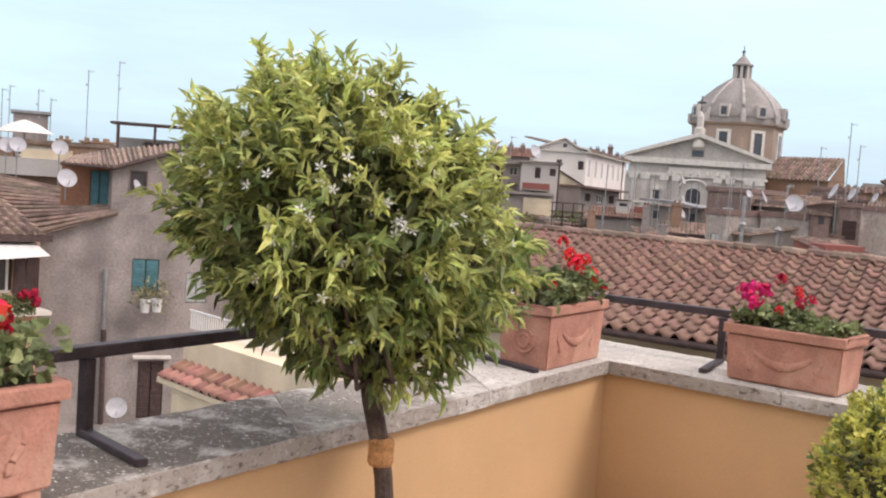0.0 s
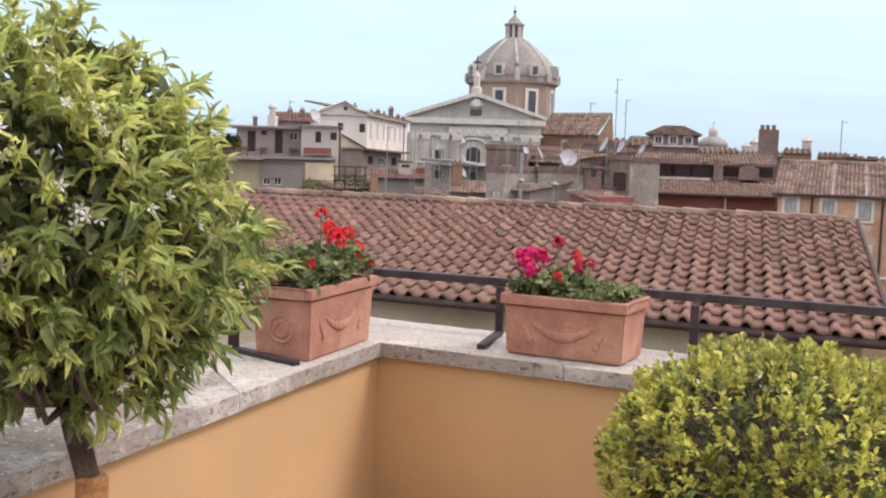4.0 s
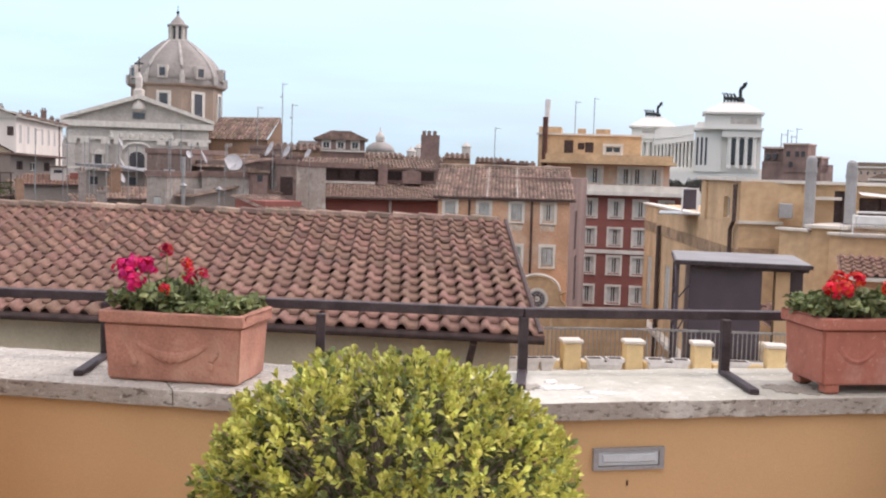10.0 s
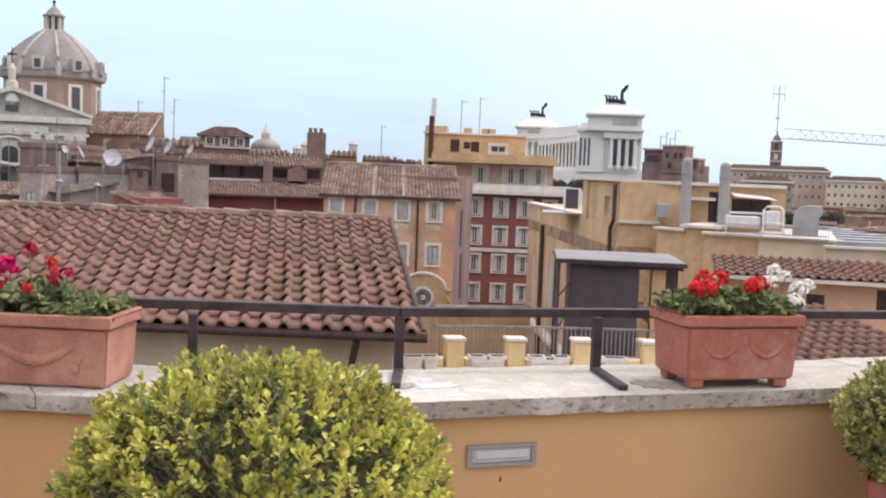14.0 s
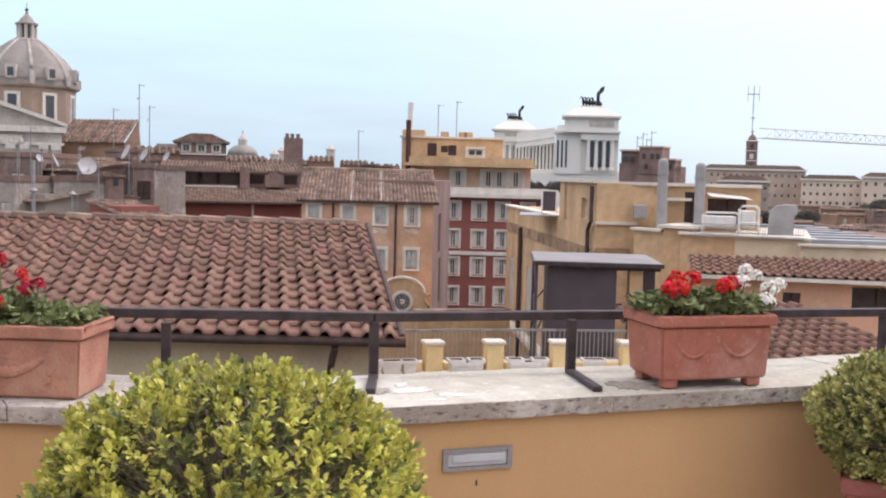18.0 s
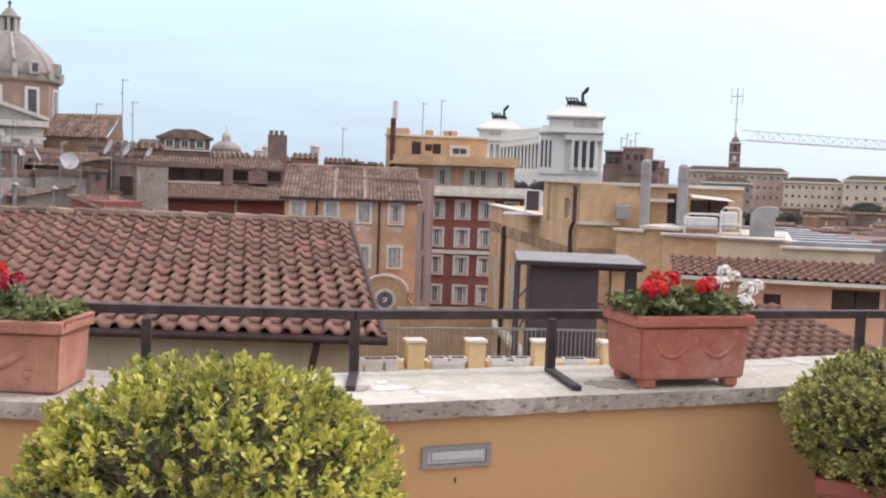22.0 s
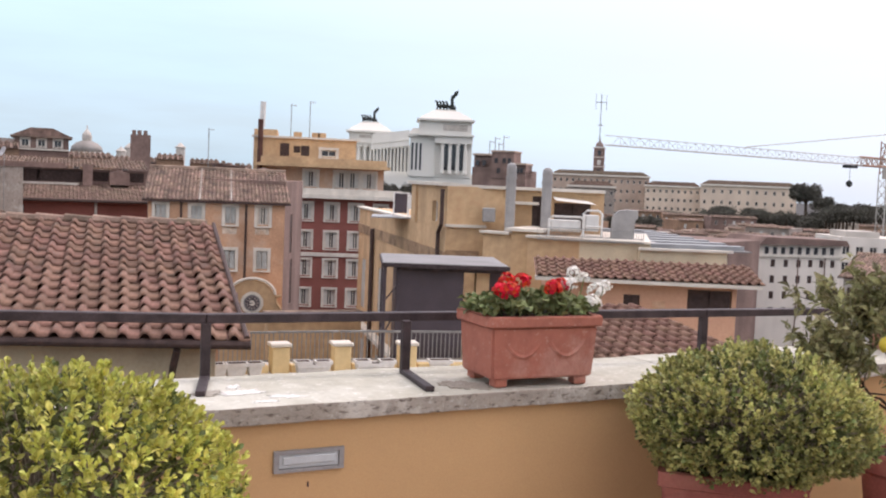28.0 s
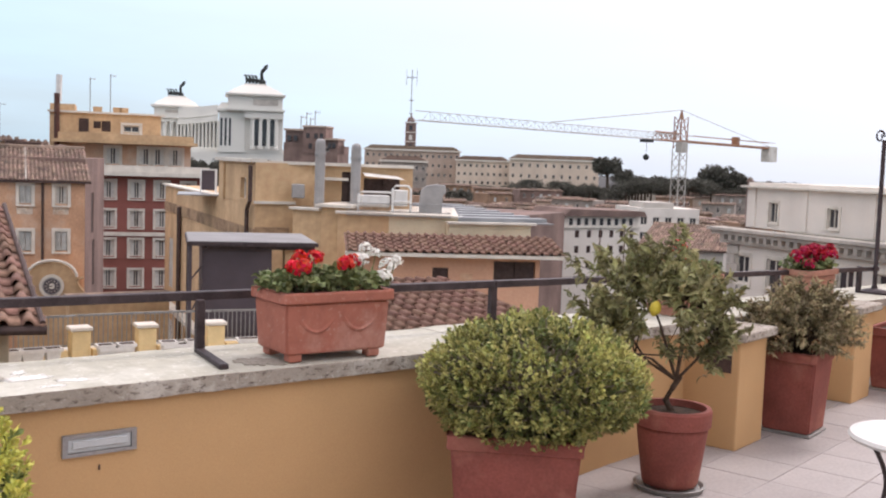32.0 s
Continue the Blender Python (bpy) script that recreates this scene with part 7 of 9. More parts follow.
# tiled lean-to roofs, a sheet roof, a dark pergola and washing between them
for b0, b1, d, e0, e1, mt, lab in ((-16.7, -13.65, 55, -1.45, -0.91, TILE, "red tiled lean-to roof among old houses"), (-12.75, -10.6, 45.5, -2.12, -1.47, TILE_OLD, "short brown tiled lean-to roof")):
    p0, p1 = spot(b0, d), spot(b1, d)
    ob = thing("lean_to_roof", (*p0, 0), math.degrees(math.atan2(p1[1] - p0[1], p1[0] - p0[0])), lab, "roof", "lean-to roofs")
    w = math.hypot(p1[0] - p0[0], p1[1] - p0[1])
    part("tiles", tiled_slope(bmesh.new(), w, 0, high(d, e0), 1.4, high(d + 1.4, e1), 0.17, 0.3), mt, ob)
    part("wall", boxes((0, w, 0.15, 1.3, -14, high(d, e0) - 0.02)), BEIGE, ob)
    part("gutter", tube(bmesh.new(), [(0, -0.03, high(d, e0)), (w, -0.03, high(d, e0))], 0.045, 6), BROWN_WOOD, ob)
p0, p1 = spot(-13.96, 52), spot(-10.69, 51)
ob = thing("sheet_roof", (*p0, 0), math.degrees(math.atan2(p1[1] - p0[1], p1[0] - p0[0])), "grey sheet roof sloping over a shed", "roof")
w = math.hypot(p1[0] - p0[0], p1[1] - p0[1])
part("sheet", slab(bmesh.new(), [(0, high(52, -0.42)), (w, high(52, -0.66)), (w, high(52, -0.6)), (w * 0.5, high(52, -0.34)), (0, high(52, -0.3))], -0.6, 1.6), ROOF_SHEET, ob)
part("wall", boxes((0.1, w - 0.1, 0, 1.5, -14, high(52, -0.66))), BEIGE, ob)
for x in (0.5, 1.4, 2.3):
    part("opening", boxes((x, x + 0.35, -0.03, 0.0, high(52, -1.35), high(52, -0.95))), GLASS, ob, "dark shed opening")
wc = thing("white_chimney", (*spot(-15.0, 55.8), -14), 15, "broad whitewashed chimney with a dark slot", "chimney")
hz = high(55.8, -0.46) + 14
part("shaft", bevelled(boxes((-0.36, 0.36, -0.3, 0.3, 0, hz - 0.08)), 0.02, 1), WHITEWASH, wc)
part("cap", boxes((-0.42, 0.42, -0.36, 0.36, hz - 0.08, hz)), TILE_OLD, wc)
part("slot", boxes((-0.2, 0.2, -0.32, -0.3, hz - 0.35, hz - 0.2)), GLASS, wc)
cl_ = thing("red_cloth", (*spot(-14.1, 54.5), high(54.5, -1.11)), 15, "red cloth hung over a low roof edge", "cloth")
part("cloth", bevelled(boxes((-0.3, 0.3, -0.03, 0.03, 0, 0.3)), 0.012, 1), RED_PLASTER, cl_)
pg2 = thing("dark_pergola", (*spot(-18.9, 50), -14), 18, "dark iron roof pergola with straggling plants", "pergola")
hz, hb = high(50, -0.85) + 14, high(50, -1.85) + 14
for x in (0.0, 0.5, 1.0, 1.45):
    part("post", boxes((x - 0.03, x + 0.03, -0.03, 0.03, 0, hz)), BROWN_WOOD, pg2)
for z in (hz, hb + 0.45, hb + 0.2):
    part("beam", boxes((-0.1, 1.55, -0.04, 0.04, z - 0.05, z)), BROWN_WOOD, pg2)
c = np.stack([rng.uniform(0, 1.5, 420), rng.uniform(-0.2, 0.5, 420), hb + rng.uniform(-0.1, 0.42, 420)], 1)
v, f = leaf_mesh(rng, c, c * 0 + np.array([0, -0.3, 0.6]), 0.12, 0.6, spread=0.9)
arr_part("foliage", v, f, LEAF_DARK, pg2, "dark straggling foliage")["kind"] = "stuff"
tb_ = thing("terrace_bush", (*spot(-20.2, 56.5), high(56.5, -2.2)), 0, "small bright green bush beside a cream wall", "bush")
c = sphere_dirs(rng, 500) * np.array([0.42, 0.4, 0.36]) * rng.uniform(0.5, 1.0, (500, 1)) + np.array([0, 0, 0.25])
v, f = leaf_mesh(rng, c, c, 0.12, 0.6, spread=0.8)
arr_part("leaves", v, f, LEAF_LEMON, tb_)
part("stem", tube(bmesh.new(), [(0, 0, -1.0), (0, 0, 0.3)], [0.05, 0.03], 6), BARK, tb_)
pl_ = thing("rooftop_pole", (*spot(-16.1, 52), -14), 0, "thin grey pole between the roofs", "pole")
part("pole", tube(bmesh.new(), [(0, 0, 0), (0, 0, high(52, -0.56) + 14)], 0.04, 6), GREY_METAL, pl_)

# -- clutter on the crowded roofs --
CL = np.random.default_rng(83)
for k in range(26):
    b = CL.uniform(-17.5, -2.2)
    d = CL.uniform(40, 49.5)
    e0 = CL.uniform(-2.3, -1.1)
    kind = CL.choice((0, 1, 2, 3)) if b > -9 else CL.choice((3, 3, 2))
    p = spot(b, d)
    z = high(d, e0)
    if kind == 0:
        ob = thing("vent_pipe", (*p, z), -b, "thin grey vent pipe above a roof", "pipe", "pipes on the roofs")
        part("pipe", tube(bmesh.new(), [(0, 0, -15), (0, 0, CL.uniform(0.5, 1.5))], CL.uniform(0.035, 0.07), 8), GREY_METAL, ob)
        part("cowl", lathe(bmesh.new(), [(0.12, 0.3), (0.14, 0.36), (0.02, 0.5)], 10), GREY_METAL, ob)
    elif kind == 1:
        ob = thing("roof_hut", (*p, z), -b + CL.uniform(-25, 25), "small patched hut on a roof", "hut", "huts on the roofs")
        w, h = CL.uniform(0.5, 1.1), CL.uniform(0.2, 0.6)
        part("wall", boxes((-w / 2, w / 2, -0.4, 0.4, -14, h)), (ROSE_BROWN, GREY_PLASTER, OLD_BRICK, WHITEWASH)[CL.integers(0, 4)], ob)
        part("roof", slab(bmesh.new(), [(-w / 2 - 0.1, h), (w / 2 + 0.1, h), (w / 2 + 0.1, h + 0.07), (-w / 2 - 0.1, h + 0.2)], -0.5, 0.5), TILE_OLD, ob)
        part("opening", boxes((-w * 0.2, w * 0.15, -0.42, -0.39, h - 0.35, h - 0.08)), GLASS, ob)
    elif kind == 2:
        chimney(b, d, e0, e0 + CL.uniform(0.5, 1.0), CL.uniform(0.22, 0.4), (ROSE_BROWN, OLD_BRICK, GREY_PLASTER)[CL.integers(0, 3)])
    else:
        antenna(b, d, e0, CL.uniform(0.4, 1.6), 1)

# -- brown terraced house --
D = 50.0
bh, bw = house("brown_house", -3.2, D, 4.85, D, high(D, -1.62), -16, 3.2, RED_PLASTER, "dull red house with stepped tiled roofs", [(0.2, high(D, -3.2), 0.7, 1.0, "shut")])
tile_field(bh, bw, -0.4, high(D, -1.72), 3.2, high(D + 3, -0.92), 0.165, 0.3, 63, TILE_OLD, label="brown clay tiles").name = "lower_roof"
part("gutter", tube(bmesh.new(), [(0, -0.45, high(D, -1.78)), (bw, -0.45, high(D, -1.78))], 0.07, 8), BROWN_WOOD, bh)
part("downpipe", tube(bmesh.new(), [(bw * 0.68, -0.12, -8), (bw * 0.68, -0.12, high(D, -1.8))], 0.06, 8), WHITEWASH, bh)
u0 = D + 3.2
bu, buw = house("brown_upper_house", -3.3, u0, 4.85, u0, high(u0, -0.15), -5, 6, ROSE_BROWN, "set-back brown storey with dark openings", [(0.08, high(u0, -0.8), 1.2, 0.5, "door"), (0.28, high(u0, -0.82), 1.2, 0.55, "door"), (0.40, high(u0, -0.82), 1.2, 0.55, "door"), (0.52, high(u0, -0.82), 1.2, 0.55, "door"), (0.71, high(u0, -0.75), 0.7, 0.45, "door"), (0.92, high(u0, -0.75), 0.8, 0.45, "door")])
bm = tiled_slope(bmesh.new(), buw, -0.4, high(u0, -0.05), 3.5, high(u0 + 3, 0.38), 0.17, 0.3)
part("upper_roof", bm, TILE_OLD, bu)
part("band", boxes((buw * 0.22, buw * 0.58, -0.5, -0.1, high(u0, -0.98), high(u0, -0.88))), TRIM, bu)
for u in (0.02, 0.19, 0.6):
    part("pier", boxes((buw * u, buw * u + 0.45, -0.6, 0.2, -4, high(u0, 0.1))), ROSE_BROWN, bu)
part("dormer", slab(bmesh.new(), [(buw * 0.76, high(u0, -0.9)), (buw * 0.88, high(u0, -0.9)), (buw * 0.88, high(u0, -0.3)), (buw * 0.82, high(u0, -0.12)), (buw * 0.76, high(u0, -0.3))], -0.9, 0.3), ROSE_BROWN, bu)
lg, lgw = house("loggia_house", -1.75, 95, 0.85, 95, high(95, 1.35), -10, 6, ROSE_BROWN, "brown rooftop house with three white-framed windows", [(0.2, high(95, 0.9), 0.6, 0.6, "surround"), (0.5, high(95, 0.9), 0.6, 0.6, "surround"), (0.8, high(95, 0.9), 0.6, 0.6, "surround")])
part("roof", prism(bmesh.new(), [(-0.3, -0.3), (lgw + 0.3, -0.3), (lgw + 0.3, 6), (-0.3, 6)], high(95, 1.35), high(95, 1.45)), TILE_OLD, lg)
part("roof_top", slab(bmesh.new(), [(-0.2, high(95, 1.45)), (lgw + 0.2, high(95, 1.45)), (lgw * 0.7, high(95, 1.85)), (lgw * 0.3, high(95, 1.85))], 0, 5), TILE_OLD, lg)
part("band", boxes((0, lgw, -0.15, 0, high(95, 0.72), high(95, 0.8))), TRIM, lg)
sm, smw = house("brown_side_house", -2.75, 93, -1.7, 93, high(93, 1.25), -10, 6, GREY_PLASTER, "grey side wing below a loggia")
fd = thing("far_dome", (*spot(1.7, 260), 0), 0, "small pale far dome with a lantern", "dome")
part("drum", lathe(bmesh.new(), [(3.9, -10), (3.9, high(260, 0.75))], 16), PALE_STONE, fd)
part("shell", lathe(bmesh.new(), [(3.7, high(260, 0.75)), (3.4, high(260, 1.0)), (2.4, high(260, 1.2)), (1.2, high(260, 1.3))], 20), LEAD, fd, smooth=True)
part("lantern", lathe(bmesh.new(), [(1.1, high(260, 1.25)), (1.1, high(260, 1.6)), (0.7, high(260, 1.75)), (0.15, high(260, 1.9)), (0.1, high(260, 2.1))], 12), PALE_STONE, fd)
for b, d, e in ((3.4, 240, 1.1), (3.8, 250, 1.3), (6.4, 240, 1.45)):
    p = spot(b, d)
    ob = thing("far_turret", (*p, -10), 0, "small far church turret above the roofs", "turret")
    part("shaft", lathe(bmesh.new(), [(1.0, 0), (1.0, high(d, e - 0.3) + 10), (1.2, high(d, e - 0.25) + 10), (0.4, high(d, e - 0.08) + 10), (0.05, high(d, e) + 10)], 8), PALE_STONE, ob)
rs = thing("brick_tower", (*spot(4.4, 85), -10), -5, "dark red brick tower stump with chimney pots", "tower")
hh = high(85, 1.75) + 10
part("shaft", boxes((-0.75, 0.75, -0.6, 0.6, 0, hh)), ROSE_BROWN, rs)
for x in (-0.5, -0.1, 0.35):
    part("pot", boxes((x - 0.15, x + 0.15, -0.2, 0.2, hh, hh + 0.35)), ROSE_BROWN, rs)
for b0, b1, d, el in ((5.2, 6.6, 110, 0.55), (6.9, 8.4, 130, 0.4), (2.8, 5.6, 120, 0.35), (8.2, 10.2, 100, 0.15), (-2.9, 3.0, 110, 0.45), (-4, -1.5, 85, 0.75)):
    ob, w = house("far_house", b0, d, b1, d, high(d, el), -16, 6, rng.choice([ROSE_BROWN, OLD_BRICK]), "far brown house on the skyline", [(0.3, high(d, el) - 1.3, 0.6, 0.7, "pale"), (0.7, high(d, el) - 1.3, 0.6, 0.7, "pale")])
    bm = tiled_slope(bmesh.new(), w, -0.3, high(d, el), 4, high(d, el) + 0.5, 0.5, 0.8)
    part("roof", bm, TILE_OLD, ob)

# -- apricot house with the clock --
D = 42.0
cols = [5.55, 7.4, 9.17, 10.9]
fr = lambda b: (b - 4.9) / (12.05 - 4.9)  # noqa: E731
wn_ = [(fr(b), high(D, -2.74), 0.42, 0.66, "shut surround") for b in cols[:3]] + [(fr(cols[3]), high(D, -2.76), 0.44, 0.70, "curtain surround")] + [(fr(b), high(D, -5.16), 0.44, 0.74, "shut surround") for b in cols[1:]]
ap, apw = house("apricot_house", 4.9, D, 12.05, D, high(D, -1.5), -16, 8, APRICOT, "peeling apricot house with grey shutters and a tiled roof", wn_)
pitched(ap, apw, high(D, -1.47), 1.14, 8, 0.22, TILE_OLD, 0.15, 0.3)
for b in (6.6, 10.0):
    part("downpipe", tube(bmesh.new(), [(fr(b) * apw, -0.07, -8), (fr(b) * apw, -0.07, high(D, -1.7))], 0.045, 8), BROWN_WOOD, ap)
for b in (7.55, 9.2):
    part("roof_strip", tube(bmesh.new(), [(fr(b) * apw, -0.3, high(D, -1.5)), (fr(b) * apw, 3.9, high(D, -1.52) + 1.2)], 0.03, 6), PATCHED, ap)
ck = thing("clock_gable", (*spot(10.45, D - 0.55), 0), -8.5, "ochre curved gable with a round dark clock", "clock")
cz = high(D, -6.88)
pts = [(-1.2, -8), (1.2, -8), (1.2, cz - 0.3), (1.0, cz - 0.05), (0.92, cz + 0.3)] + [(0.82 * math.cos(a), cz + 0.3 + 0.6 * math.sin(a)) for a in (0.2, 0.6, 1.0, 1.4, 1.75, 2.15, 2.55, 2.95)] + [(-0.92, cz + 0.3), (-1.0, cz - 0.05), (-1.2, cz - 0.3)]
part("gable", slab(bmesh.new(), pts, 0, 0.5), YELLOW_PLASTER, ck)
for c in (-1, 1):
    part("scroll", tube(bmesh.new(), [(c * (0.95 + 0.16 * (1 - u) * math.cos(u * 7)) + c * 0.14 * u, -0.05, cz + 0.3 - 0.5 * u + 0.08 * math.sin(u * 7)) for u in np.linspace(0, 1, 12)], 0.06, 6), YELLOW_PLASTER, ck, "curled plaster scroll")
pts = [(0.90 * math.cos(a), -0.06, cz + 0.31 + 0.66 * math.sin(a)) for a in np.linspace(0.05, 3.09, 14)]
part("moulding", tube(bmesh.new(), pts, 0.06, 6), TRIM, ck, "pale curved moulding")
for b in cols[2:]:
    part("bare_patch", bevelled(boxes((fr(b) * apw - 0.3, fr(b) * apw + 0.26, -0.012, 0.0, high(D, -3.3), high(D, -2.95))), 0.006, 1), APRICOT_BARE, ap, "patch of peeled white render")
for nm, r0, r1, y, mt in (("dial_ring", 0.30, 0.44, -0.07, TRIM), ("dial_rim", 0.27, 0.33, -0.085, GREY_METAL), ("dial", 0.01, 0.28, -0.10, BLACK_PANEL)):
    bm = lathe(bmesh.new(), [(r0, 0), (r1, 0), (r1, 0.05), (r0, 0.05)], 32)
    bmesh.ops.rotate(bm, verts=bm.verts[:], cent=(0, 0, 0), matrix=Matrix.Rotation(radians(90), 3, "X"))
    part(nm, bm, mt, ck).matrix_local = pose(0, y + 0.05, cz)
bm = lathe(bmesh.new(), [(0.01, 0), (0.11, 0), (0.11, 0.02), (0.01, 0.02)], 24)
bmesh.ops.rotate(bm, verts=bm.verts[:], cent=(0, 0, 0), matrix=Matrix.Rotation(radians(90), 3, "X"))
part("dial_centre", bm, TRIM, ck, "pale centre of the dial").matrix_local = pose(0, -0.105, cz)
for k in range(12):
    a = math.pi * k / 6
    part("hour_mark", boxes((-0.014, 0.014, -0.112, -0.1, 0.17, 0.24)), TRIM, ck).matrix_local = Matrix.Translation((0, 0, cz)) @ Matrix.Rotation(a, 4, "Y")
part("pointer", boxes((-0.015, 0.015, -0.115, -0.105, cz - 0.02, cz + 0.2), (-0.12, 0.02, -0.135, -0.128, cz - 0.02, cz + 0.015)), BRONZE, ck)
# Side of the apricot house; the brown plaster colour includes its shade.
sw, sww = house("shaded_side_wall", 12.05, 44, 12.95, 52, high(48, -0.35), -16, 4, ROSE_BROWN, "dark rose side wall, its shade put into the colour, with two arched openings", [(0.35, high(47, -4.2), 1.0, 1.7, "door"), (0.4, high(47, -7.0), 1.0, 2.0, "door")])
lwall, lww = house("ochre_low_house", 11.35, 36, 16.4, 37, high(36, -7.6), -16, 0.4, YELLOW_PLASTER, "low ochre building below the red one")
part("coping", boxes((-0.1, lww, -0.15, 0.4, high(36, -7.6), high(36, -7.6) + 0.1)), TILE_OLD, lwall)

# -- red and yellow apartment house --
D = 60.0
fr = lambda b: (b - 12.4) / (17.9 - 12.4)  # noqa: E731
wn_ = [(fr(b), high(D, e), 0.68, 0.92, "curtain surround") for b in (13.15, 14.55, 15.85, 17.2) for e in (-2.38, -3.9, -5.42, -7.0)]
rh, rw = house("red_apartment_house", 12.4, D, 17.9, D, high(D, -1.2), -16, 12, RED_PLASTER, "dark red apartment house with white window surrounds", wn_)
part("cornice", boxes((-0.2, rw + 0.4, -0.7, 0.1, high(D, -1.2), high(D, -0.98)), (-0.2, rw + 0.4, -0.45, 0.1, high(D, -0.98), high(D, -0.66))), TRIM, rh, "broad white cornice")
part("band", boxes((-0.05, rw + 0.05, -0.12, 0, high(D, -4.35), high(D, -4.15))), TRIM, rh)
fr = lambda b: (b - 11.0) / (17.3 - 11.0)  # noqa: E731
ya, yaw_ = house("apartment_attic", 11.0, D + 1, 17.3, D + 1, high(D, 0.45), -2, 10, APRICOT, "set-back orange attic storey with tall windows", [(fr(b), high(D, -0.62), 0.75, 0.92, "curtain surround") for b in (13.35, 15.0, 15.6, 16.5)])
part("roof_slab", boxes((-0.6, yaw_ + 0.3, -1.2, 10, high(D, 0.45), high(D, 0.62)), (-0.3, yaw_ + 0.1, -1.0, 10, high(D, 0.62), high(D, 0.95))), YELLOW_PLASTER, ya, "yellow terrace parapet")
yt, ytw = house("apartment_penthouse", 10.25, D + 3, 15.75, D + 3, high(D + 3, 1.95), -2, 8, YELLOW_PLASTER, "yellow penthouse with small windows and vents", [(0.30, high(D + 3, 1.0), 0.55, 0.75, "door"), (0.42, high(D + 3, 1.2), 0.4, 0.4, "door"), (0.50, high(D + 3, 1.05), 0.5, 0.6, "door"), (0.73, high(D + 3, 1.05), 0.9, 0.4, "surround")])
part("coping", boxes((-0.1, ytw + 0.2, -0.2, 0.2, high(D + 3, 1.95), high(D + 3, 2.05))), TRIM, yt)
part("stair_head", boxes((0, ytw * 0.22, 0.4, 4, high(D + 3, 1.95), high(D + 3, 2.4))), YELLOW_PLASTER, yt)
for u in (0.38, 0.56, 0.62):
    part("vent", boxes((ytw * u, ytw * u + 0.5, 1, 1.6, high(D + 3, 2.0), high(D + 3, 2.35))), YELLOW_PLASTER, yt)
fl_ = thing("tall_flue", (*spot(10.6, D + 2.5), -2), -10, "tall flue pipe, dark below and pale above", "chimney")
part("lower_pipe", tube(bmesh.new(), [(0, 0, 0), (0, 0, high(D + 2.5, 2.9) + 2)], 0.16, 10), mat("rust_brown", (0.09, 0.04, 0.03), 0.7, vary=0.2, scale=2), fl_)
part("upper_pipe", tube(bmesh.new(), [(0.08, 0.1, high(D + 2.5, 2.5) + 2), (0.12, 0.1, high(D + 2.5, 3.85) + 2)], 0.17, 10), WHITE_METAL, fl_)
fch = thing("chimney", (*spot(10.85, D - 12), -3), 0, "round-topped brick chimney on a tiled roof", "chimney")
part("shaft", lathe(bmesh.new(), [(0.4, 0), (0.4, high(48, -0.1) + 3), (0.25, high(48, 0.25) + 3), (0.05, high(48, 0.3) + 3)], 10), ROSE_BROWN, fch)

# -- ochre house with roof terraces --
oz = 0.45
oh, ow = house("ochre_house", 16.1, 42.3, 20.9, 27.0, oz, -16, 2.2, YELLOW_PLASTER, "stained ochre house wall running back from the lift", [(0.10, -3.4, 1.0, 1.9, "shut"), (0.36, -3.2, 1.0, 1.7, "shut"), (0.60, -3.2, 1.0, 1.7, "shut"), (0.10, -6.6, 1.1, 2.0, "shut"), (0.36, -6.6, 1.1, 2.0, "shut")])
part("string_course", boxes((-0.1, ow, -0.30, 0.0, -4.05, -3.9)), TRIM, oh, "pale string course")
part("coping", boxes((-0.1, ow * 0.66, -0.10, 0.25, oz, oz + 0.06)), TRIM, oh, "thin pale roof edge")
part("downpipe", tube(bmesh.new(), [(ow * 0.26, -0.1, -8), (ow * 0.26, -0.1, oz - 0.65)], 0.08, 8), BROWN_WOOD, oh)
part("corner_pipe", tube(bmesh.new(), [(ow - 0.5, -0.1, -2.2), (ow - 0.5, -0.1, 0.3), (ow - 0.05, -0.12, 0.55), (ow - 0.05, -0.12, 1.45)], 0.055, 8), BROWN_WOOD, oh, "dark stained corner pipe")
part("bare_band", boxes((0, ow, -0.035, 0.0, -0.52, -0.17)), BARE_BAND, oh, "ragged strip of bare brown render")
ou, ouw = house("side_penthouse", 18.92, 31.66, 20.9, 26.96, 1.53, oz, 2.2, YELLOW_PLASTER, "ochre rooftop storey side with one narrow window", [(0.70, 0.56, 0.7, 0.55, "pale")])
part("coping", boxes((-0.08, ouw, -0.12, 0.3, 1.53, 1.62)), TRIM, ou)
part("pilaster", boxes((ouw * 0.12, ouw * 0.2, -0.06, 0, oz, 1.5)), YELLOW_PLASTER, ou)
of1, of1w = house("ochre_parapet", 20.9, 27.0, 22.95, 27.15, 0.48, -16, 2.0, YELLOW_PLASTER, "low ochre front wall with a worn coping")
part("coping", boxes((-0.02, of1w + 0.05, -0.1, 0.2, 0.48, 0.55)), TRIM, of1, "chipped white coping")
part("bare_band", boxes((0, of1w * 0.9, -0.035, 0.0, -0.42, -0.12)), BARE_BAND, of1)
fr = lambda b: (b - 20.97) / (29.4 - 20.97)  # noqa: E731
of, ofw = house("ochre_penthouse", 20.97, 27.3, 29.4, 27.6, 1.5, 0.0, 2.2, YELLOW_PLASTER, "ochre rooftop storey with dark doors and steel flues", [(fr(23.95), high(27.3, -2.3), 0.30, 0.72, "door"), (fr(25.85), high(27.3, -2.25), 0.32, 0.78, "door"), (fr(27.7), high(27.3, -2.4), 0.95, 0.7, "door")])
part("stain", boxes((fr(22.3) * ofw, fr(22.35) * ofw + 0.03, -0.012, 0.0, 0.5, 1.45)), BARE_BAND, of)
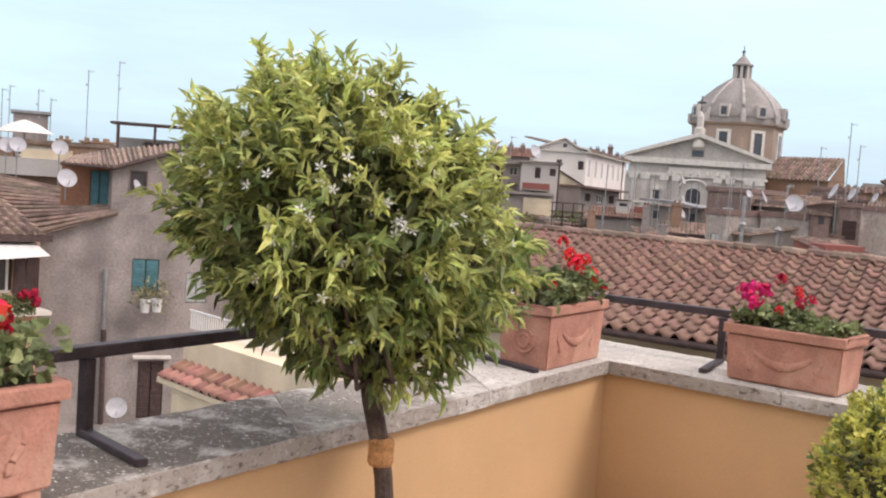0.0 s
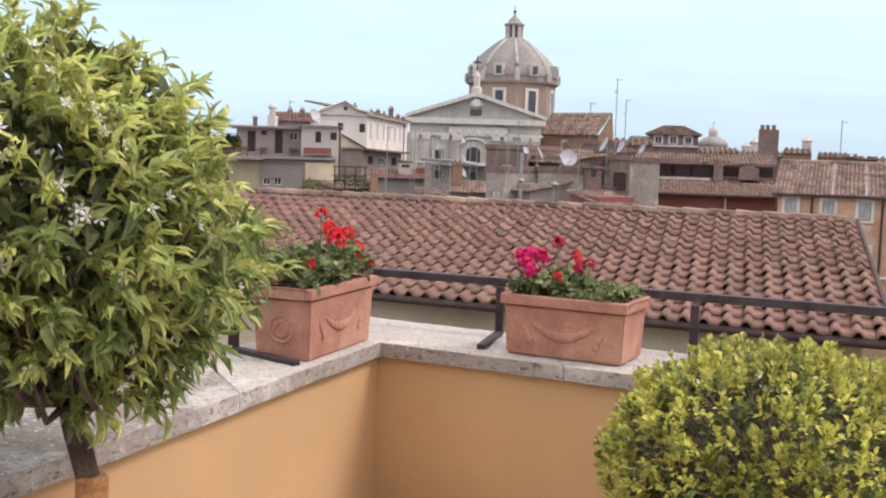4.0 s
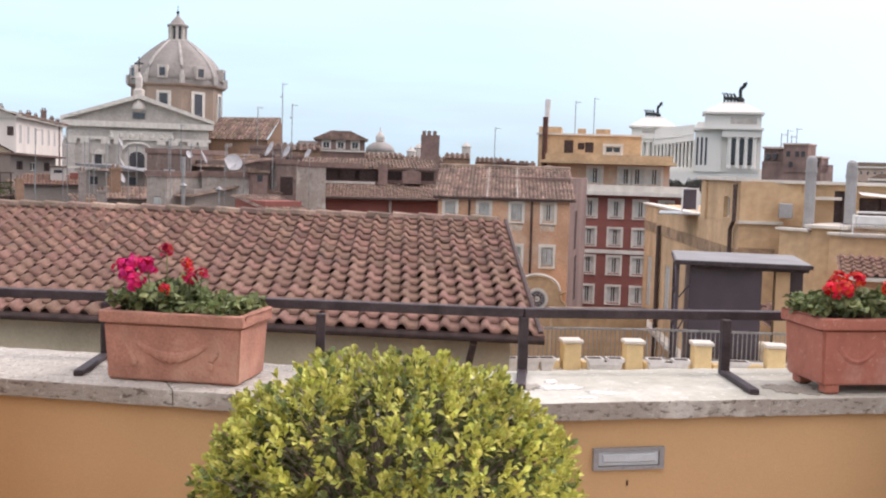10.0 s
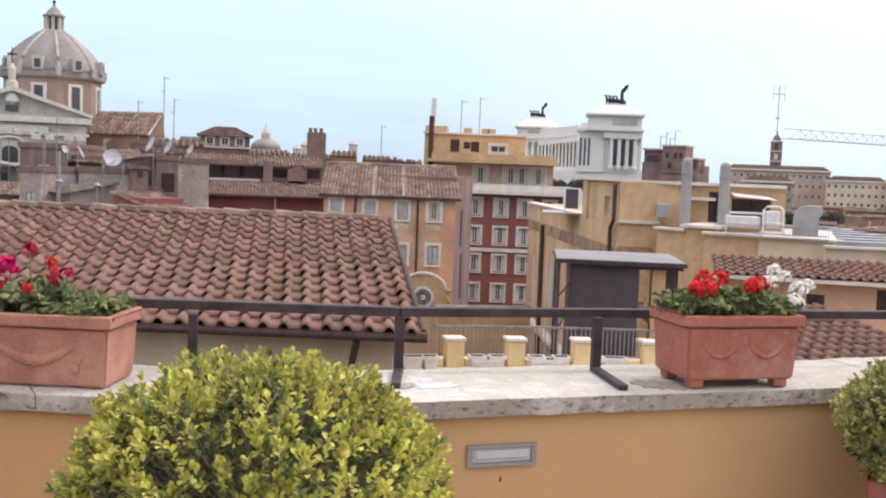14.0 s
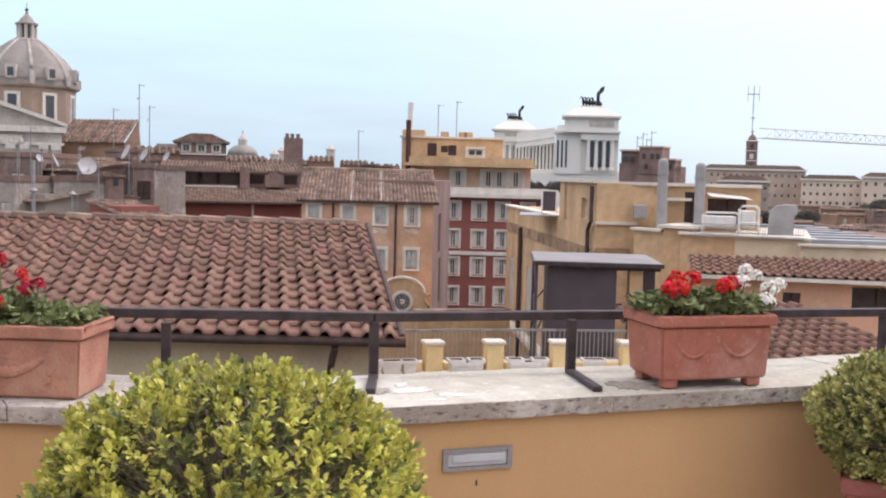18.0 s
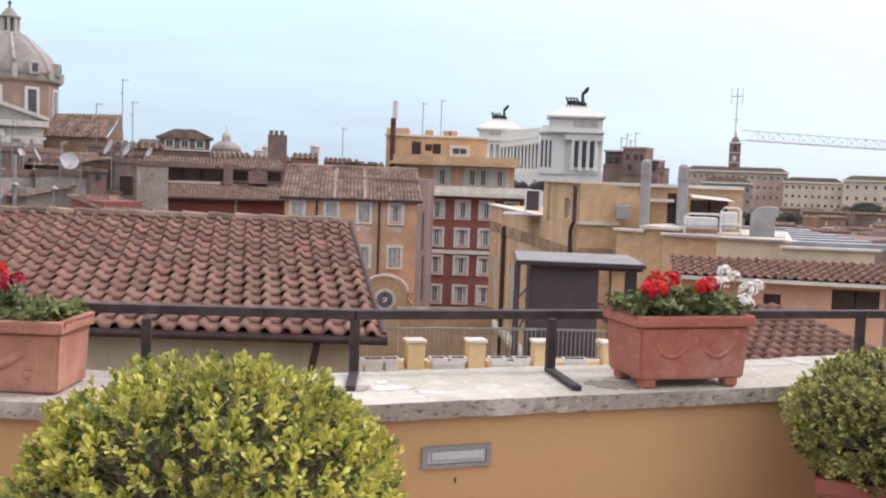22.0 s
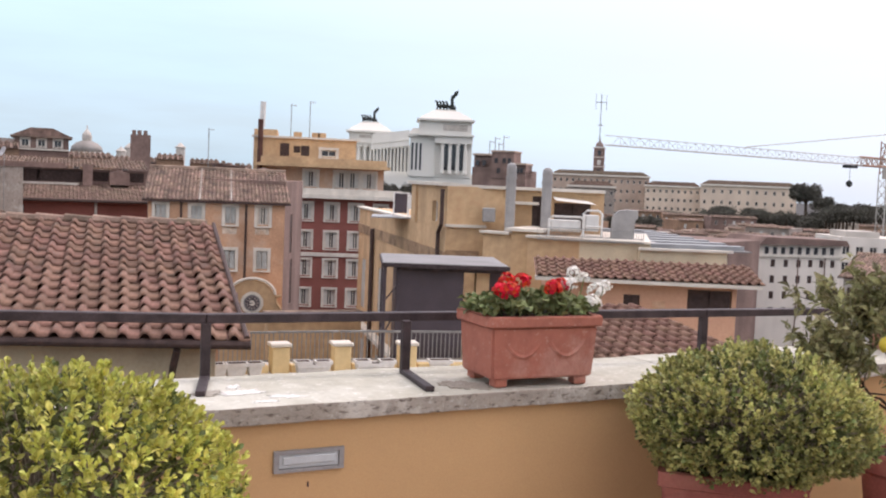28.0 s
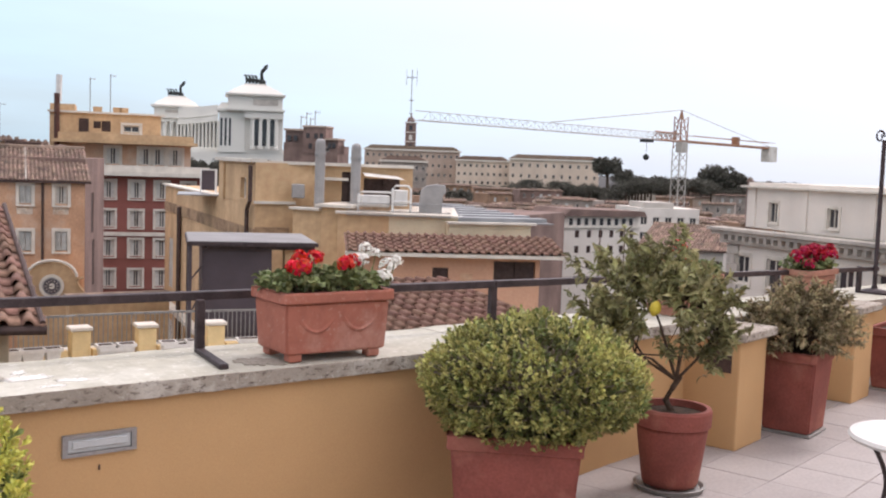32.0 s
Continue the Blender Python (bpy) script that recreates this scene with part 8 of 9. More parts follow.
part("coping", boxes((-0.1, ofw, -0.15, 0.2, 1.5, 1.58)), TRIM, of)
part("ac_unit", bevelled(boxes((fr(23.15) * ofw - 0.16, fr(23.15) * ofw + 0.16, -0.65, -0.2, high(27, -2.1), high(27, -1.35))), 0.02, 1), FLUE_GREY, of, "pale air-conditioning unit")
part("hood", boxes((fr(25.2) * ofw - 0.3, fr(25.2) * ofw + 0.3, -0.3, 0, high(27, -1.1), high(27, -0.95))), TRIM, of)
bm = bmesh.new()
x0, x1 = fr(26.6) * ofw, fr(28.5) * ofw
bm.faces.new([bm.verts.new(p) for p in ((x0, 0, high(27.3, -0.6)), (x1, 0, high(27.3, -0.75)), (x1 + 0.1, -1.0, high(26.3, -0.95)), (x0, -1.0, high(26.3, -0.8)))])
part("awning", bm, CURTAIN, of, "pale canvas awning")
for b, e1 in ((24.35, 1.15), (26.3, 0.95)):
    fu = thing("steel_flue", (*spot(b, 26.4), -0.5), -b, "thick grey steel flue with a rounded cap", "chimney", "steel flues")
    part("pipe", lathe(bmesh.new(), [(0.125, 0), (0.125, high(26.4, e1) + 0.38), (0.11, high(26.4, e1) + 0.45), (0.05, high(26.4, e1) + 0.5)], 14), FLUE_GREY, fu, smooth=False)
    part("collar", lathe(bmesh.new(), [(0.14, high(26.4, e1) + 0.1), (0.14, high(26.4, e1) + 0.16)], 14), FLUE_GREY, fu)
# stepped parapets before it
sp, spw = house("yellow_parapet", 22.95, 26.4, 24.5, 25.8, high(26, -2.75), -8, 5, YELLOW_PLASTER, "yellow terrace parapet with a worn coping", category="wall")
part("coping", boxes((-0.05, spw, -0.1, 0.2, high(26, -2.75), high(26, -2.62))), TRIM, sp)
s2, s2w = house("yellow_stair_head", 24.5, 25.6, 26.0, 25.4, high(25.5, -2.55), -8, 4, YELLOW_PLASTER, "narrow yellow stair head with pale coping", category="wall")
part("coping", boxes((-0.12, s2w + 0.12, -0.15, 2, high(25.5, -2.55), high(25.5, -2.40))), TRIM, s2)
s3, s3w = house("yellow_parapet", 25.4, 25.1, 28.4, 25.0, high(23.6, -3.05), -8, 5, YELLOW_PLASTER, "yellow parapet below roof machinery", category="wall")
part("coping", boxes((-0.05, s3w, -0.1, 0.25, high(23.6, -3.05), high(23.6, -2.92))), TRIM, s3)
s4, s4w = house("cream_parapet", 28.2, 24.9, 32.0, 24.9, high(22.7, -3.2), -8, 5, CREAM, "cream rooftop block with a pale coping", category="wall")
part("coping", boxes((-0.05, s4w, -0.1, 4.5, high(22.7, -3.2), high(22.7, -3.08))), TRIM, s4)
mr, mrw = house("metal_roof", 31.5, 24.6, 36.0, 25.2, high(24, -3.3), -8, 9, CREAM, "low flat roof with ribbed zinc sheets", category="roof")
part("sheet", boxes((0.05, mrw + 0.6, 0.05, 9.0, high(24, -3.3) + 0.004, high(24, -3.3) + 0.03)), ROOF_SHEET, mr, "grey zinc sheet")
for k in range(7):
    part("rib", boxes((0.05, mrw + 0.5, 0.3 + k * 1.3, 0.75 + k * 1.3, high(24, -3.3) + 0.03, high(24, -3.3) + 0.13)), ZINC, mr, "pale raised rib")
part("edge", boxes((-0.05, mrw + 0.1, -0.12, 0.05, high(24, -3.32), high(24, -3.2))), TRIM, mr)
ph, phw = house("pink_house", 26.5, 23.0, 36.6, 23.6, high(23, -4.98), -16, 6, PINK_PLASTER, "pink house under a tiled strip of roof", [(0.455, high(23, -6.6), 0.36, 0.36, "door"), (0.86, high(23, -6.65), 0.95, 0.55, "door")])
tile_field(ph, phw + 0.7, -0.38, high(23, -4.82), 1.2, high(23.9, -3.95), 0.2, 0.3, 64, TILE, -0.25, "dark red-brown tiles")
part("eave", boxes((-0.25, phw + 0.45, -0.41, -0.05, high(23, -5.06), high(23, -4.86))), TRIM, ph, "pale boarded eaves")
part("blank_panel", boxes((phw * 0.56, phw * 0.63, -0.02, 0.0, high(23, -6.75), high(23, -6.0))), APRICOT, ph)
# roof machinery
def frame_unit(b, d, el, w, h, label):
    ob = thing("roof_machine", (*spot(b, d), high(d, el)), -b + 8, label, "air conditioner", "roof machinery")
    part("casing", bevelled(boxes((0.06, w - 0.06, 0.05, 0.5, 0.05, h * 0.8)), 0.02, 1), WHITE_METAL, ob)
    for x in (0.0, w):
        part("frame_leg", tube(bmesh.new(), [(x, 0, -0.4), (x, 0, h * 0.85), (x + (0.08 if x == 0 else -0.08), 0, h)], 0.03, 6), WHITE_METAL, ob)
    part("frame_bar", tube(bmesh.new(), [(0.08, 0, h), (w - 0.08, 0, h)], 0.03, 6), WHITE_METAL, ob)
    part("lower_bar", tube(bmesh.new(), [(0, 0, h * 0.3), (w, 0, h * 0.3)], 0.025, 6), WHITE_METAL, ob)


frame_unit(26.5, 25.5, -2.6, 0.85, 0.42, "white air-conditioning unit behind a pipe guard")
frame_unit(28.35, 25.5, -2.5, 0.45, 0.55, "white pipe guard on the roof")
gd = thing("duct", (*spot(30.45, 26), high(26, -3.05)), -30, "grey bent sheet-metal air duct", "duct")
pts = [(-0.28, 0.0), (0.28, 0.0), (0.28, 0.62), (0.36, 0.66), (0.36, 0.86), (0.10, 0.88), (-0.12, 0.84), (-0.25, 0.72), (-0.28, 0.55)]
part("hood", bevelled(slab(bmesh.new(), pts, -0.22, 0.25), 0.015, 1), FLUE_GREY, gd, "bent hood of the duct")
part("seam", boxes((-0.29, 0.29, -0.23, 0.26, 0.3, 0.33)), FLUE_GREY, gd)
part("fan_head", lathe(bmesh.new(), [(0.2, 0), (0.22, 0.1), (0.1, 0.2), (0.02, 0.22)], 14), WHITE_METAL, gd, smooth=True).matrix_local = pose(0.75, 0.0, -0.1)
mf = thing("mesh_fence", (*spot(25.9, 24.75), high(24.75, -2.98)), -28.5, "low grey wire-mesh fence round the roof machinery", "fence")
mfw = 24.75 * math.radians(5.7)
for z in (0.02, 0.12, 0.3):
    part("rail", boxes((0, mfw, -0.008, 0.008, z, z + 0.016)), GREY_METAL, mf)
for k in range(46):
    ob = part("bar", boxes((-0.005, 0.005, -0.005, 0.005, 0, 0.31)), GREY_METAL, mf) if k == 0 else new("bar", bme)
    bme = ob.data
    ob.parent = mf
    ob.matrix_local = pose(k * mfw / 45, 0.014, 0)
dk = thing("terrace_deck", (*spot(18.35, 33.4), oz + 0.01), -18, "flat zinc terrace deck with a dark screen", "terrace")
part("deck", boxes((-0.9, 0.5, -1.5, 0.9, 0, 0.03)), ZINC, dk)
part("screen", bevelled(boxes((-0.2, 0.2, -0.04, 0.04, 0.12, 0.74)), 0.01, 1), BLACK_PANEL, dk, "dark screen in a pale frame")
part("screen_frame", boxes((-0.25, -0.2, -0.06, 0.04, 0, 0.78), (0.2, 0.27, -0.06, 0.04, 0, 0.78), (-0.2, 0.2, -0.06, 0.04, 0.74, 0.78)), WHITE_METAL, dk)
# low tiled roof below the rail
e0, e1 = spot(29.0, 13.6), spot(42, 15.8)
lr = thing("low_tiled_house", (e0[0], e0[1], 0), math.degrees(math.atan2(e1[1] - e0[1], e1[0] - e0[0])), "low house with a shallow dark red tiled roof", "house")
lrw = math.hypot(e1[0] - e0[0], e1[1] - e0[1])
tile_field(lr, lrw, 0.0, -1.15, 6.0, high(19.8, -6.55), 0.24, 0.38, 65, TILE, 0.0, "mottled dark red-brown tiles")
part("wall", boxes((0.2, lrw - 0.3, 0.4, 6.2, -16, -1.3)), CREAM, lr)
part("end_wall", boxes((-0.75, -0.05, 0.2, 0.5, -3, high(14, -8.55)), (-1.2, -0.05, 0.15, 0.55, -3, high(14, -9.4))), CREAM, lr, "cream stepped end wall")

# -- the white monument --
MD = 500.0
mo = thing("monument", (*spot(18.6, MD), 0), -18.6, "huge white marble monument with colonnade and end pavilions", "monument")


def mx(b):
    return MD * math.tan(radians(b - 18.6))


def mz(el):
    return high(MD, el)


part("podium", boxes((mx(15.0), mx(22.3), 4, 40, -16, mz(0.42))), MARBLE, mo)
part("terrace_band", boxes((mx(15.2), mx(22.2), -3, 4, -16, mz(0.18))), MARBLE, mo)


def frustum(x0, x1, y0, y1, z0, inset_x, inset_y, z1):
    bm = bmesh.new()
    a = [bm.verts.new(p) for p in ((x0, y0, z0), (x1, y0, z0), (x1, y1, z0), (x0, y1, z0))]
    b = [bm.verts.new(p) for p in ((x0 + inset_x, y0 + inset_y, z1), (x1 - inset_x, y0 + inset_y, z1), (x1 - inset_x, y1 - inset_y, z1), (x0 + inset_x, y1 - inset_y, z1))]
    bm.faces.new(a[::-1])
    bm.faces.new(b)
    for k in range(4):
        bm.faces.new((a[k], a[(k + 1) % 4], b[(k + 1) % 4], b[k]))
    return bm


def pavilion(b0, b1, ba, e_col, e_ent, e_att, e_top, y, n, dark):
    """An end pavilion: columns before a dark panel painted as shade, entablature, attic (from ba) and a low stepped
    roof.
    """
    x0, x1, xa = mx(b0), mx(b1), mx(ba)
    w = x1 - x0
    pv = part("pavilion_core", boxes((x0, x1, y + 3.0, y + 22, mz(0.2), mz(e_ent))), MARBLE, mo)
    for u0, u1 in dark:
        # Thin dark sheet on the core; it paints the depth's shade.
        part("recess", boxes((x0 + w * u0, x0 + w * u1, y + 2.9, y + 3.1, mz(0.6), mz(e_col - 0.05))), GLASS, pv, "flat dark panel painted as shade behind the columns")
    part("entablature", boxes((x0 - w * 0.01, x1, y - 0.5, y + 24, mz(e_col), mz(e_ent))), MARBLE, pv)
    part("cornice", boxes((xa - w * 0.03, x1 + w * 0.03, y - 1.8, y + 25, mz(e_ent), mz(e_ent + 0.1))), MARBLE, pv)
    part("attic", boxes((xa + w * 0.03, x1 - w * 0.03, y, y + 23, mz(e_ent + 0.1), mz(e_att))), MARBLE, pv)
    part("panel", boxes((x0 + w * 0.2, x1 - w * 0.15, y - 0.2, y, mz(e_ent + 0.3), mz(e_att - 0.15))), PALE_STONE, pv, "carved attic panel")
    part("attic_cornice", boxes((xa - w * 0.04, x1 + w * 0.04, y - 2.0, y + 25, mz(e_att), mz(e_att + 0.1))), MARBLE, pv)
    W = x1 - xa
    h = e_top - e_att - 0.1
    part("roof_step", frustum(xa, x1, y - 0.5, y + 23, mz(e_att + 0.1), W * 0.14, 3, mz(e_att + 0.1 + h * 0.5)), MARBLE, pv)
    part("roof_step", frustum(xa + W * 0.16, x1 - W * 0.16, y + 3, y + 20, mz(e_att + 0.1 + h * 0.5), W * 0.1, 2, mz(e_att + 0.1 + h * 0.85)), MARBLE, pv)
    part("plinth", boxes((xa + W * 0.3, x1 - W * 0.3, y + 6, y + 18, mz(e_att + 0.1 + h * 0.8), mz(e_top))), MARBLE, pv)
    for k in range(n):
        cx = x0 + w * (0.2 + 0.62 * k / (n - 1))
        part("column", lathe(bmesh.new(), [(1.15, mz(0.42)), (1.15, mz(0.52)), (0.9, mz(0.56)), (0.8, mz(e_col - 0.14)), (1.15, mz(e_col - 0.05)), (1.15, mz(e_col))], 12, cx, y + 0.6), MARBLE, pv)
    return pv


pavilion(19.95, 21.95, 19.0, 2.04, 2.42, 3.22, 3.88, -6, 4, [(0.24, 0.78)])
rp = part("side_wing", boxes((mx(18.6), mx(19.95), -4, 16, mz(0.2), mz(2.35))), MARBLE, mo, "blank side face of the pavilion")
# Dark strips on the flat face stand in for shaded column gaps.
for k in range(3):
    b = 18.68 + 0.22 * k
    part("slot", boxes((mx(b), mx(b + 0.11), -4.1, -3.9, mz(0.55), mz(2.0))), GLASS, rp, "dark strip painted as shade between side columns")
part("side_attic", frustum(mx(18.5), mx(19.3), -3, 14, mz(2.5), 2.0, 2, mz(2.82)), MARBLE, rp)
part("side_cornice", boxes((mx(18.5), mx(19.97), -5, 16, mz(2.35), mz(2.5))), MARBLE, rp)
pavilion(15.2, 17.5, 15.0, 1.8, 2.0, 2.62, 3.28, 30, 5, [(0.5, 0.9)])
NC = 12
for k in range(NC):
    t = k / (NC - 1)
    b = 16.35 + 2.2 * t
    y = 29 - 28 * t + 5 * math.sin(math.pi * t)
    et = 1.66 + 0.2 * t
    part("column", lathe(bmesh.new(), [(0.8, mz(0.3)), (0.8, mz(0.42)), (0.6, mz(0.46)), (0.52, mz(et - 0.12)), (0.8, mz(et - 0.05)), (0.85, mz(et))], 12, mx(b), y), MARBLE, mo)
    if k < NC - 1:
        t2 = (k + 1) / (NC - 1)
        b2 = 16.35 + 2.2 * t2
        y2 = 29 - 28 * t2 + 5 * math.sin(math.pi * t2)
        e2 = 1.66 + 0.2 * t2
        for nm, za0, za1, zb0, zb1, dy in (("entablature", et, e2, et + 0.3, e2 + 0.3, -1.0), ("cornice", et + 0.3, e2 + 0.3, et + 0.38, e2 + 0.38, -1.8), ("curved_roof", et + 0.38, e2 + 0.38, 2.6 + 0.1 * t, 2.6 + 0.1 * t2, 0.5), ("back_wall", 0.2, 0.2, et, e2, 13.0)):
            bm = bmesh.new()
            x0, x1 = mx(b), mx(b2)
            dp_ = 3.0 if nm == "back_wall" else 16.0
            v = [bm.verts.new(p) for p in ((x0, y + dy, mz(za0)), (x1, y2 + dy, mz(za1)), (x1, y2 + dy + dp_, mz(za1)), (x0, y + dy + dp_, mz(za0)), (x0, y + dy, mz(zb0)), (x1, y2 + dy, mz(zb1)), (x1, y2 + dy + dp_, mz(zb1)), (x0, y + dy + dp_, mz(zb0)))]
            for q in ((0, 1, 5, 4), (1, 2, 6, 5), (2, 3, 7, 6), (3, 0, 4, 7), (4, 5, 6, 7), (3, 2, 1, 0)):
                bm.faces.new([v[i] for i in q])
            # The back wall's dark colour is the shade between the columns.
            part(nm, bm, PORTICO_SHADE if nm == "back_wall" else MARBLE, mo)


def quadriga(b, el0, el1, y):
    p = mo.matrix_world @ Vector((mx(b), y, 0))
    s = (mz(el1) - mz(el0)) / 9.4
    ob = thing("bronze_group", (p.x, p.y, mz(el0)), -18.6, "dark bronze winged figure in a horse-drawn chariot", "statue", "bronze groups on the monument")
    bm = bmesh.new()
    for k in range(4):
        x = (-4.6 + k * 1.55) * s
        yy = (k - 1.5) * 1.0 * s
        bmesh.ops.create_icosphere(bm, subdivisions=2, radius=1.0 * s, matrix=Matrix.Translation((x + 0.5 * s, yy, 1.9 * s)) @ Matrix.Diagonal((1.25, 0.7, 0.85, 1)))
        tube(bm, [(x - 0.2 * s, yy, 2.1 * s), (x - 0.55 * s, yy, 3.6 * s), (x - 1.1 * s, yy, 4.2 * s), (x - 1.6 * s, yy, 3.7 * s)], [0.7 * s, 0.5 * s, 0.42 * s, 0.2 * s], 6)
        for lx in (-0.4, 0.0, 0.9, 1.3):
            tube(bm, [(x + lx * s, yy, 1.7 * s), (x + (lx - 0.2) * s, yy, -0.6 * s)], 0.24 * s, 5)
    bmesh.ops.create_icosphere(bm, subdivisions=2, radius=1.5 * s, matrix=Matrix.Translation((2.2 * s, 0, 1.1 * s)) @ Matrix.Diagonal((1.1, 0.9, 1.0, 1)))
    tube(bm, [(2.0 * s, 0, -0.6 * s), (1.9 * s, 0, 3.4 * s), (1.8 * s, 0, 5.2 * s), (1.7 * s, 0, 6.4 * s)], [1.0 * s, 0.75 * s, 0.7 * s, 0.4 * s], 8)
    for dx in (0.0, 0.6):
        tube(bm, [(1.8 * s, 0, 4.4 * s), (2.1 * s + dx * s, 0.5 * s * dx, 6.6 * s), (3.2 * s + dx * s, 0.4 * s, 8.2 * s - dx * s), (4.6 * s, 0.4 * s, 9.4 * s - dx * s)], [0.6 * s, 0.8 * s, 0.65 * s, 0.12 * s], 6)
    part("sculpture", bm, BRONZE, ob)


quadriga(20.6, 3.88, 5.0, 6)
quadriga(16.25, 3.28, 4.18, 42)
br, brw = house("brick_block", 22.05, 300, 24.95, 296, high(298, 0.75), -16, 14, ROSE_BROWN, "dark brick block with a ragged roofline", [(0.6, high(298, 0.5), 1.6, 1.8, "pale"), (0.8, high(298, 0.4), 1.4, 1.6, "pale")])
part("tower", boxes((brw * 0.36, brw * 0.78, -0.3, 8, high(298, 0.3), high(298, 1.7))), ROSE_BROWN, br)
part("step", boxes((brw * 0.02, brw * 0.4, 0.5, 8, high(298, 0.5), high(298, 1.5))), ROSE_BROWN, br)
part("side", boxes((brw * 0.78, brw, 0.5, 8, high(298, 0.3), high(298, 1.05))), ROSE_BROWN, br)
for x0, x1, z in ((0.36, 0.78, 1.7), (0.02, 0.36, 1.5), (0.78, 1.0, 1.05)):
    part("coping", boxes((brw * x0 - 0.2, brw * x1 + 0.2, -0.6, 8.2, high(298, z), high(298, z) + 0.5)), TAN_STONE, br)
for x, z in ((0.45, 1.1), (0.6, 1.1), (0.7, 1.1), (0.1, 0.95), (0.22, 0.95), (0.85, 0.6), (0.93, 0.6), (0.5, 0.55)):
    w_ = part("window", boxes((brw * x - 0.5, brw * x + 0.5, -0.36, 0.55, high(298, z), high(298, z) + 1.5)), GLASS, br, "small dark window")
for b, e in ((22.95, 2.3), (23.25, 2.5), (23.7, 2.6), (23.45, 2.2)):
    antenna(b, 306, 1.6, e, 1)

# -- hill, woods, palaces and the bell tower --
bm = bmesh.new()
NA, NR = 60, 14
ring = []
for i in range(NA + 1):
    b = 22 + 40 * i / NA
    row = []
    for j in range(NR + 1):
        t = j / NR
        d = 150 + 330 * t
        top = -1.1 + 0.3 * (b > 40) - 0.8 * math.sin(i * 0.7) * 0.2
        el = -5.6 + (top + 5.6) * (t ** 0.8)
        p = spot(b, d)
        row.append(bm.verts.new((p[0], p[1], high(d, el) + 1.2 * noise.noise(Vector((p[0] * 0.03, p[1] * 0.03, 0))))))
    ring.append(row)
for a, b in zip(ring, ring[1:]):
    for j in range(NR):
        bm.faces.new((a[j], b[j], b[j + 1], a[j + 1]))
tagged(part("hill", bm, HILL, smooth=True), "wooded hill rising behind the roofs", "hill", kind="structure")


def palace(b0, b1, d, el1, el0, cols, rows, material, label, depth=18, roof=True):
    z1, z0 = high(d, el1), high(d, el0)
    rh_ = (z1 - z0) / rows
    wn_ = [((c + 0.5) / cols, z0 + rh_ * (r + 0.32), 1.1, rh_ * 0.36, "pale") for c in range(cols) for r in range(rows)]
    ob, w = house("palace", b0, d, b1, d, z1, -16, depth, material, label, wn_, group="palaces on the hill")
    part("cornice", boxes((-0.5, w + 0.5, -0.8, 0.4, z1, z1 + 0.7)), TRIM, ob)
    if roof:
        bm = slab(bmesh.new(), [(0, z1 + 0.7), (w, z1 + 0.7), (w - 3, z1 + 2.4), (3, z1 + 2.4)], 1, depth)
        part("roof", bm, TILE_OLD, ob)
    return ob


palace(26.4, 31.6, 480, 0.62, -0.9, 16, 3, TAN_STONE, "long brown palace on the hill below a bell tower")
palace(31.4, 34.3, 470, 0.18, -1.2, 9, 3, HILL_CREAM, "cream palace with rows of small windows")
palace(34.3, 39.15, 460, 0.35, -0.8, 11, 2, HILL_CREAM, "long cream palace above dark trees")
palace(27.3, 29.8, 400, 0.0, -1.2, 7, 2, BEIGE, "dark building below the palace")
bt = thing("bell_tower", (*spot(28.87, 500), high(500, 0.5)), -29, "slender square brick bell tower with arched openings", "tower")
th = high(500, 2.2) - high(500, 0.5)
part("shaft", boxes((-2.5, 2.5, -2.5, 2.5, -6, th * 0.98)), ROSE_BROWN, bt)
for k in range(3):
    part("cornice", boxes((-2.9, 2.9, -2.9, 2.9, th * (0.35 + 0.3 * k), th * (0.35 + 0.3 * k) + 0.4)), TRIM, bt)
    part("arch", boxes((-0.8, 0.8, -2.56, -2.45, th * (0.12 + 0.3 * k), th * (0.28 + 0.3 * k))), CURTAIN if k == 1 else GLASS, bt, "arched opening")
part("cap", lathe(bmesh.new(), [(2.0, th), (1.4, th + 1.6), (0.5, th + 2.4), (0.1, th + 4)], 8), ROSE_BROWN, bt)
am = thing("lattice_mast", (*spot(28.85, 498), high(498, 2.2)), -29, "thin lattice radio mast behind the bell tower", "mast")
ah = high(498, 5.0) - high(498, 2.2)
part("mast", tube(bmesh.new(), [(0, 0, 0), (0, 0, ah)], 0.22, 6), GREY_METAL, am)
for x0, x1, z0, z1 in ((-2.6, -2.4, 0.7, 1.0), (2.3, 2.5, 0.7, 1.0), (-2.4, 2.3, 0.84, 0.855), (-1.0, 1.0, 0.4, 0.42), (-0.8, 0.8, 0.15, 0.165)):
    part("dipole", boxes((x0, x1, -0.1, 0.1, ah * z0, ah * z1)), GREY_METAL, am)

WOODS = np.random.default_rng(91)


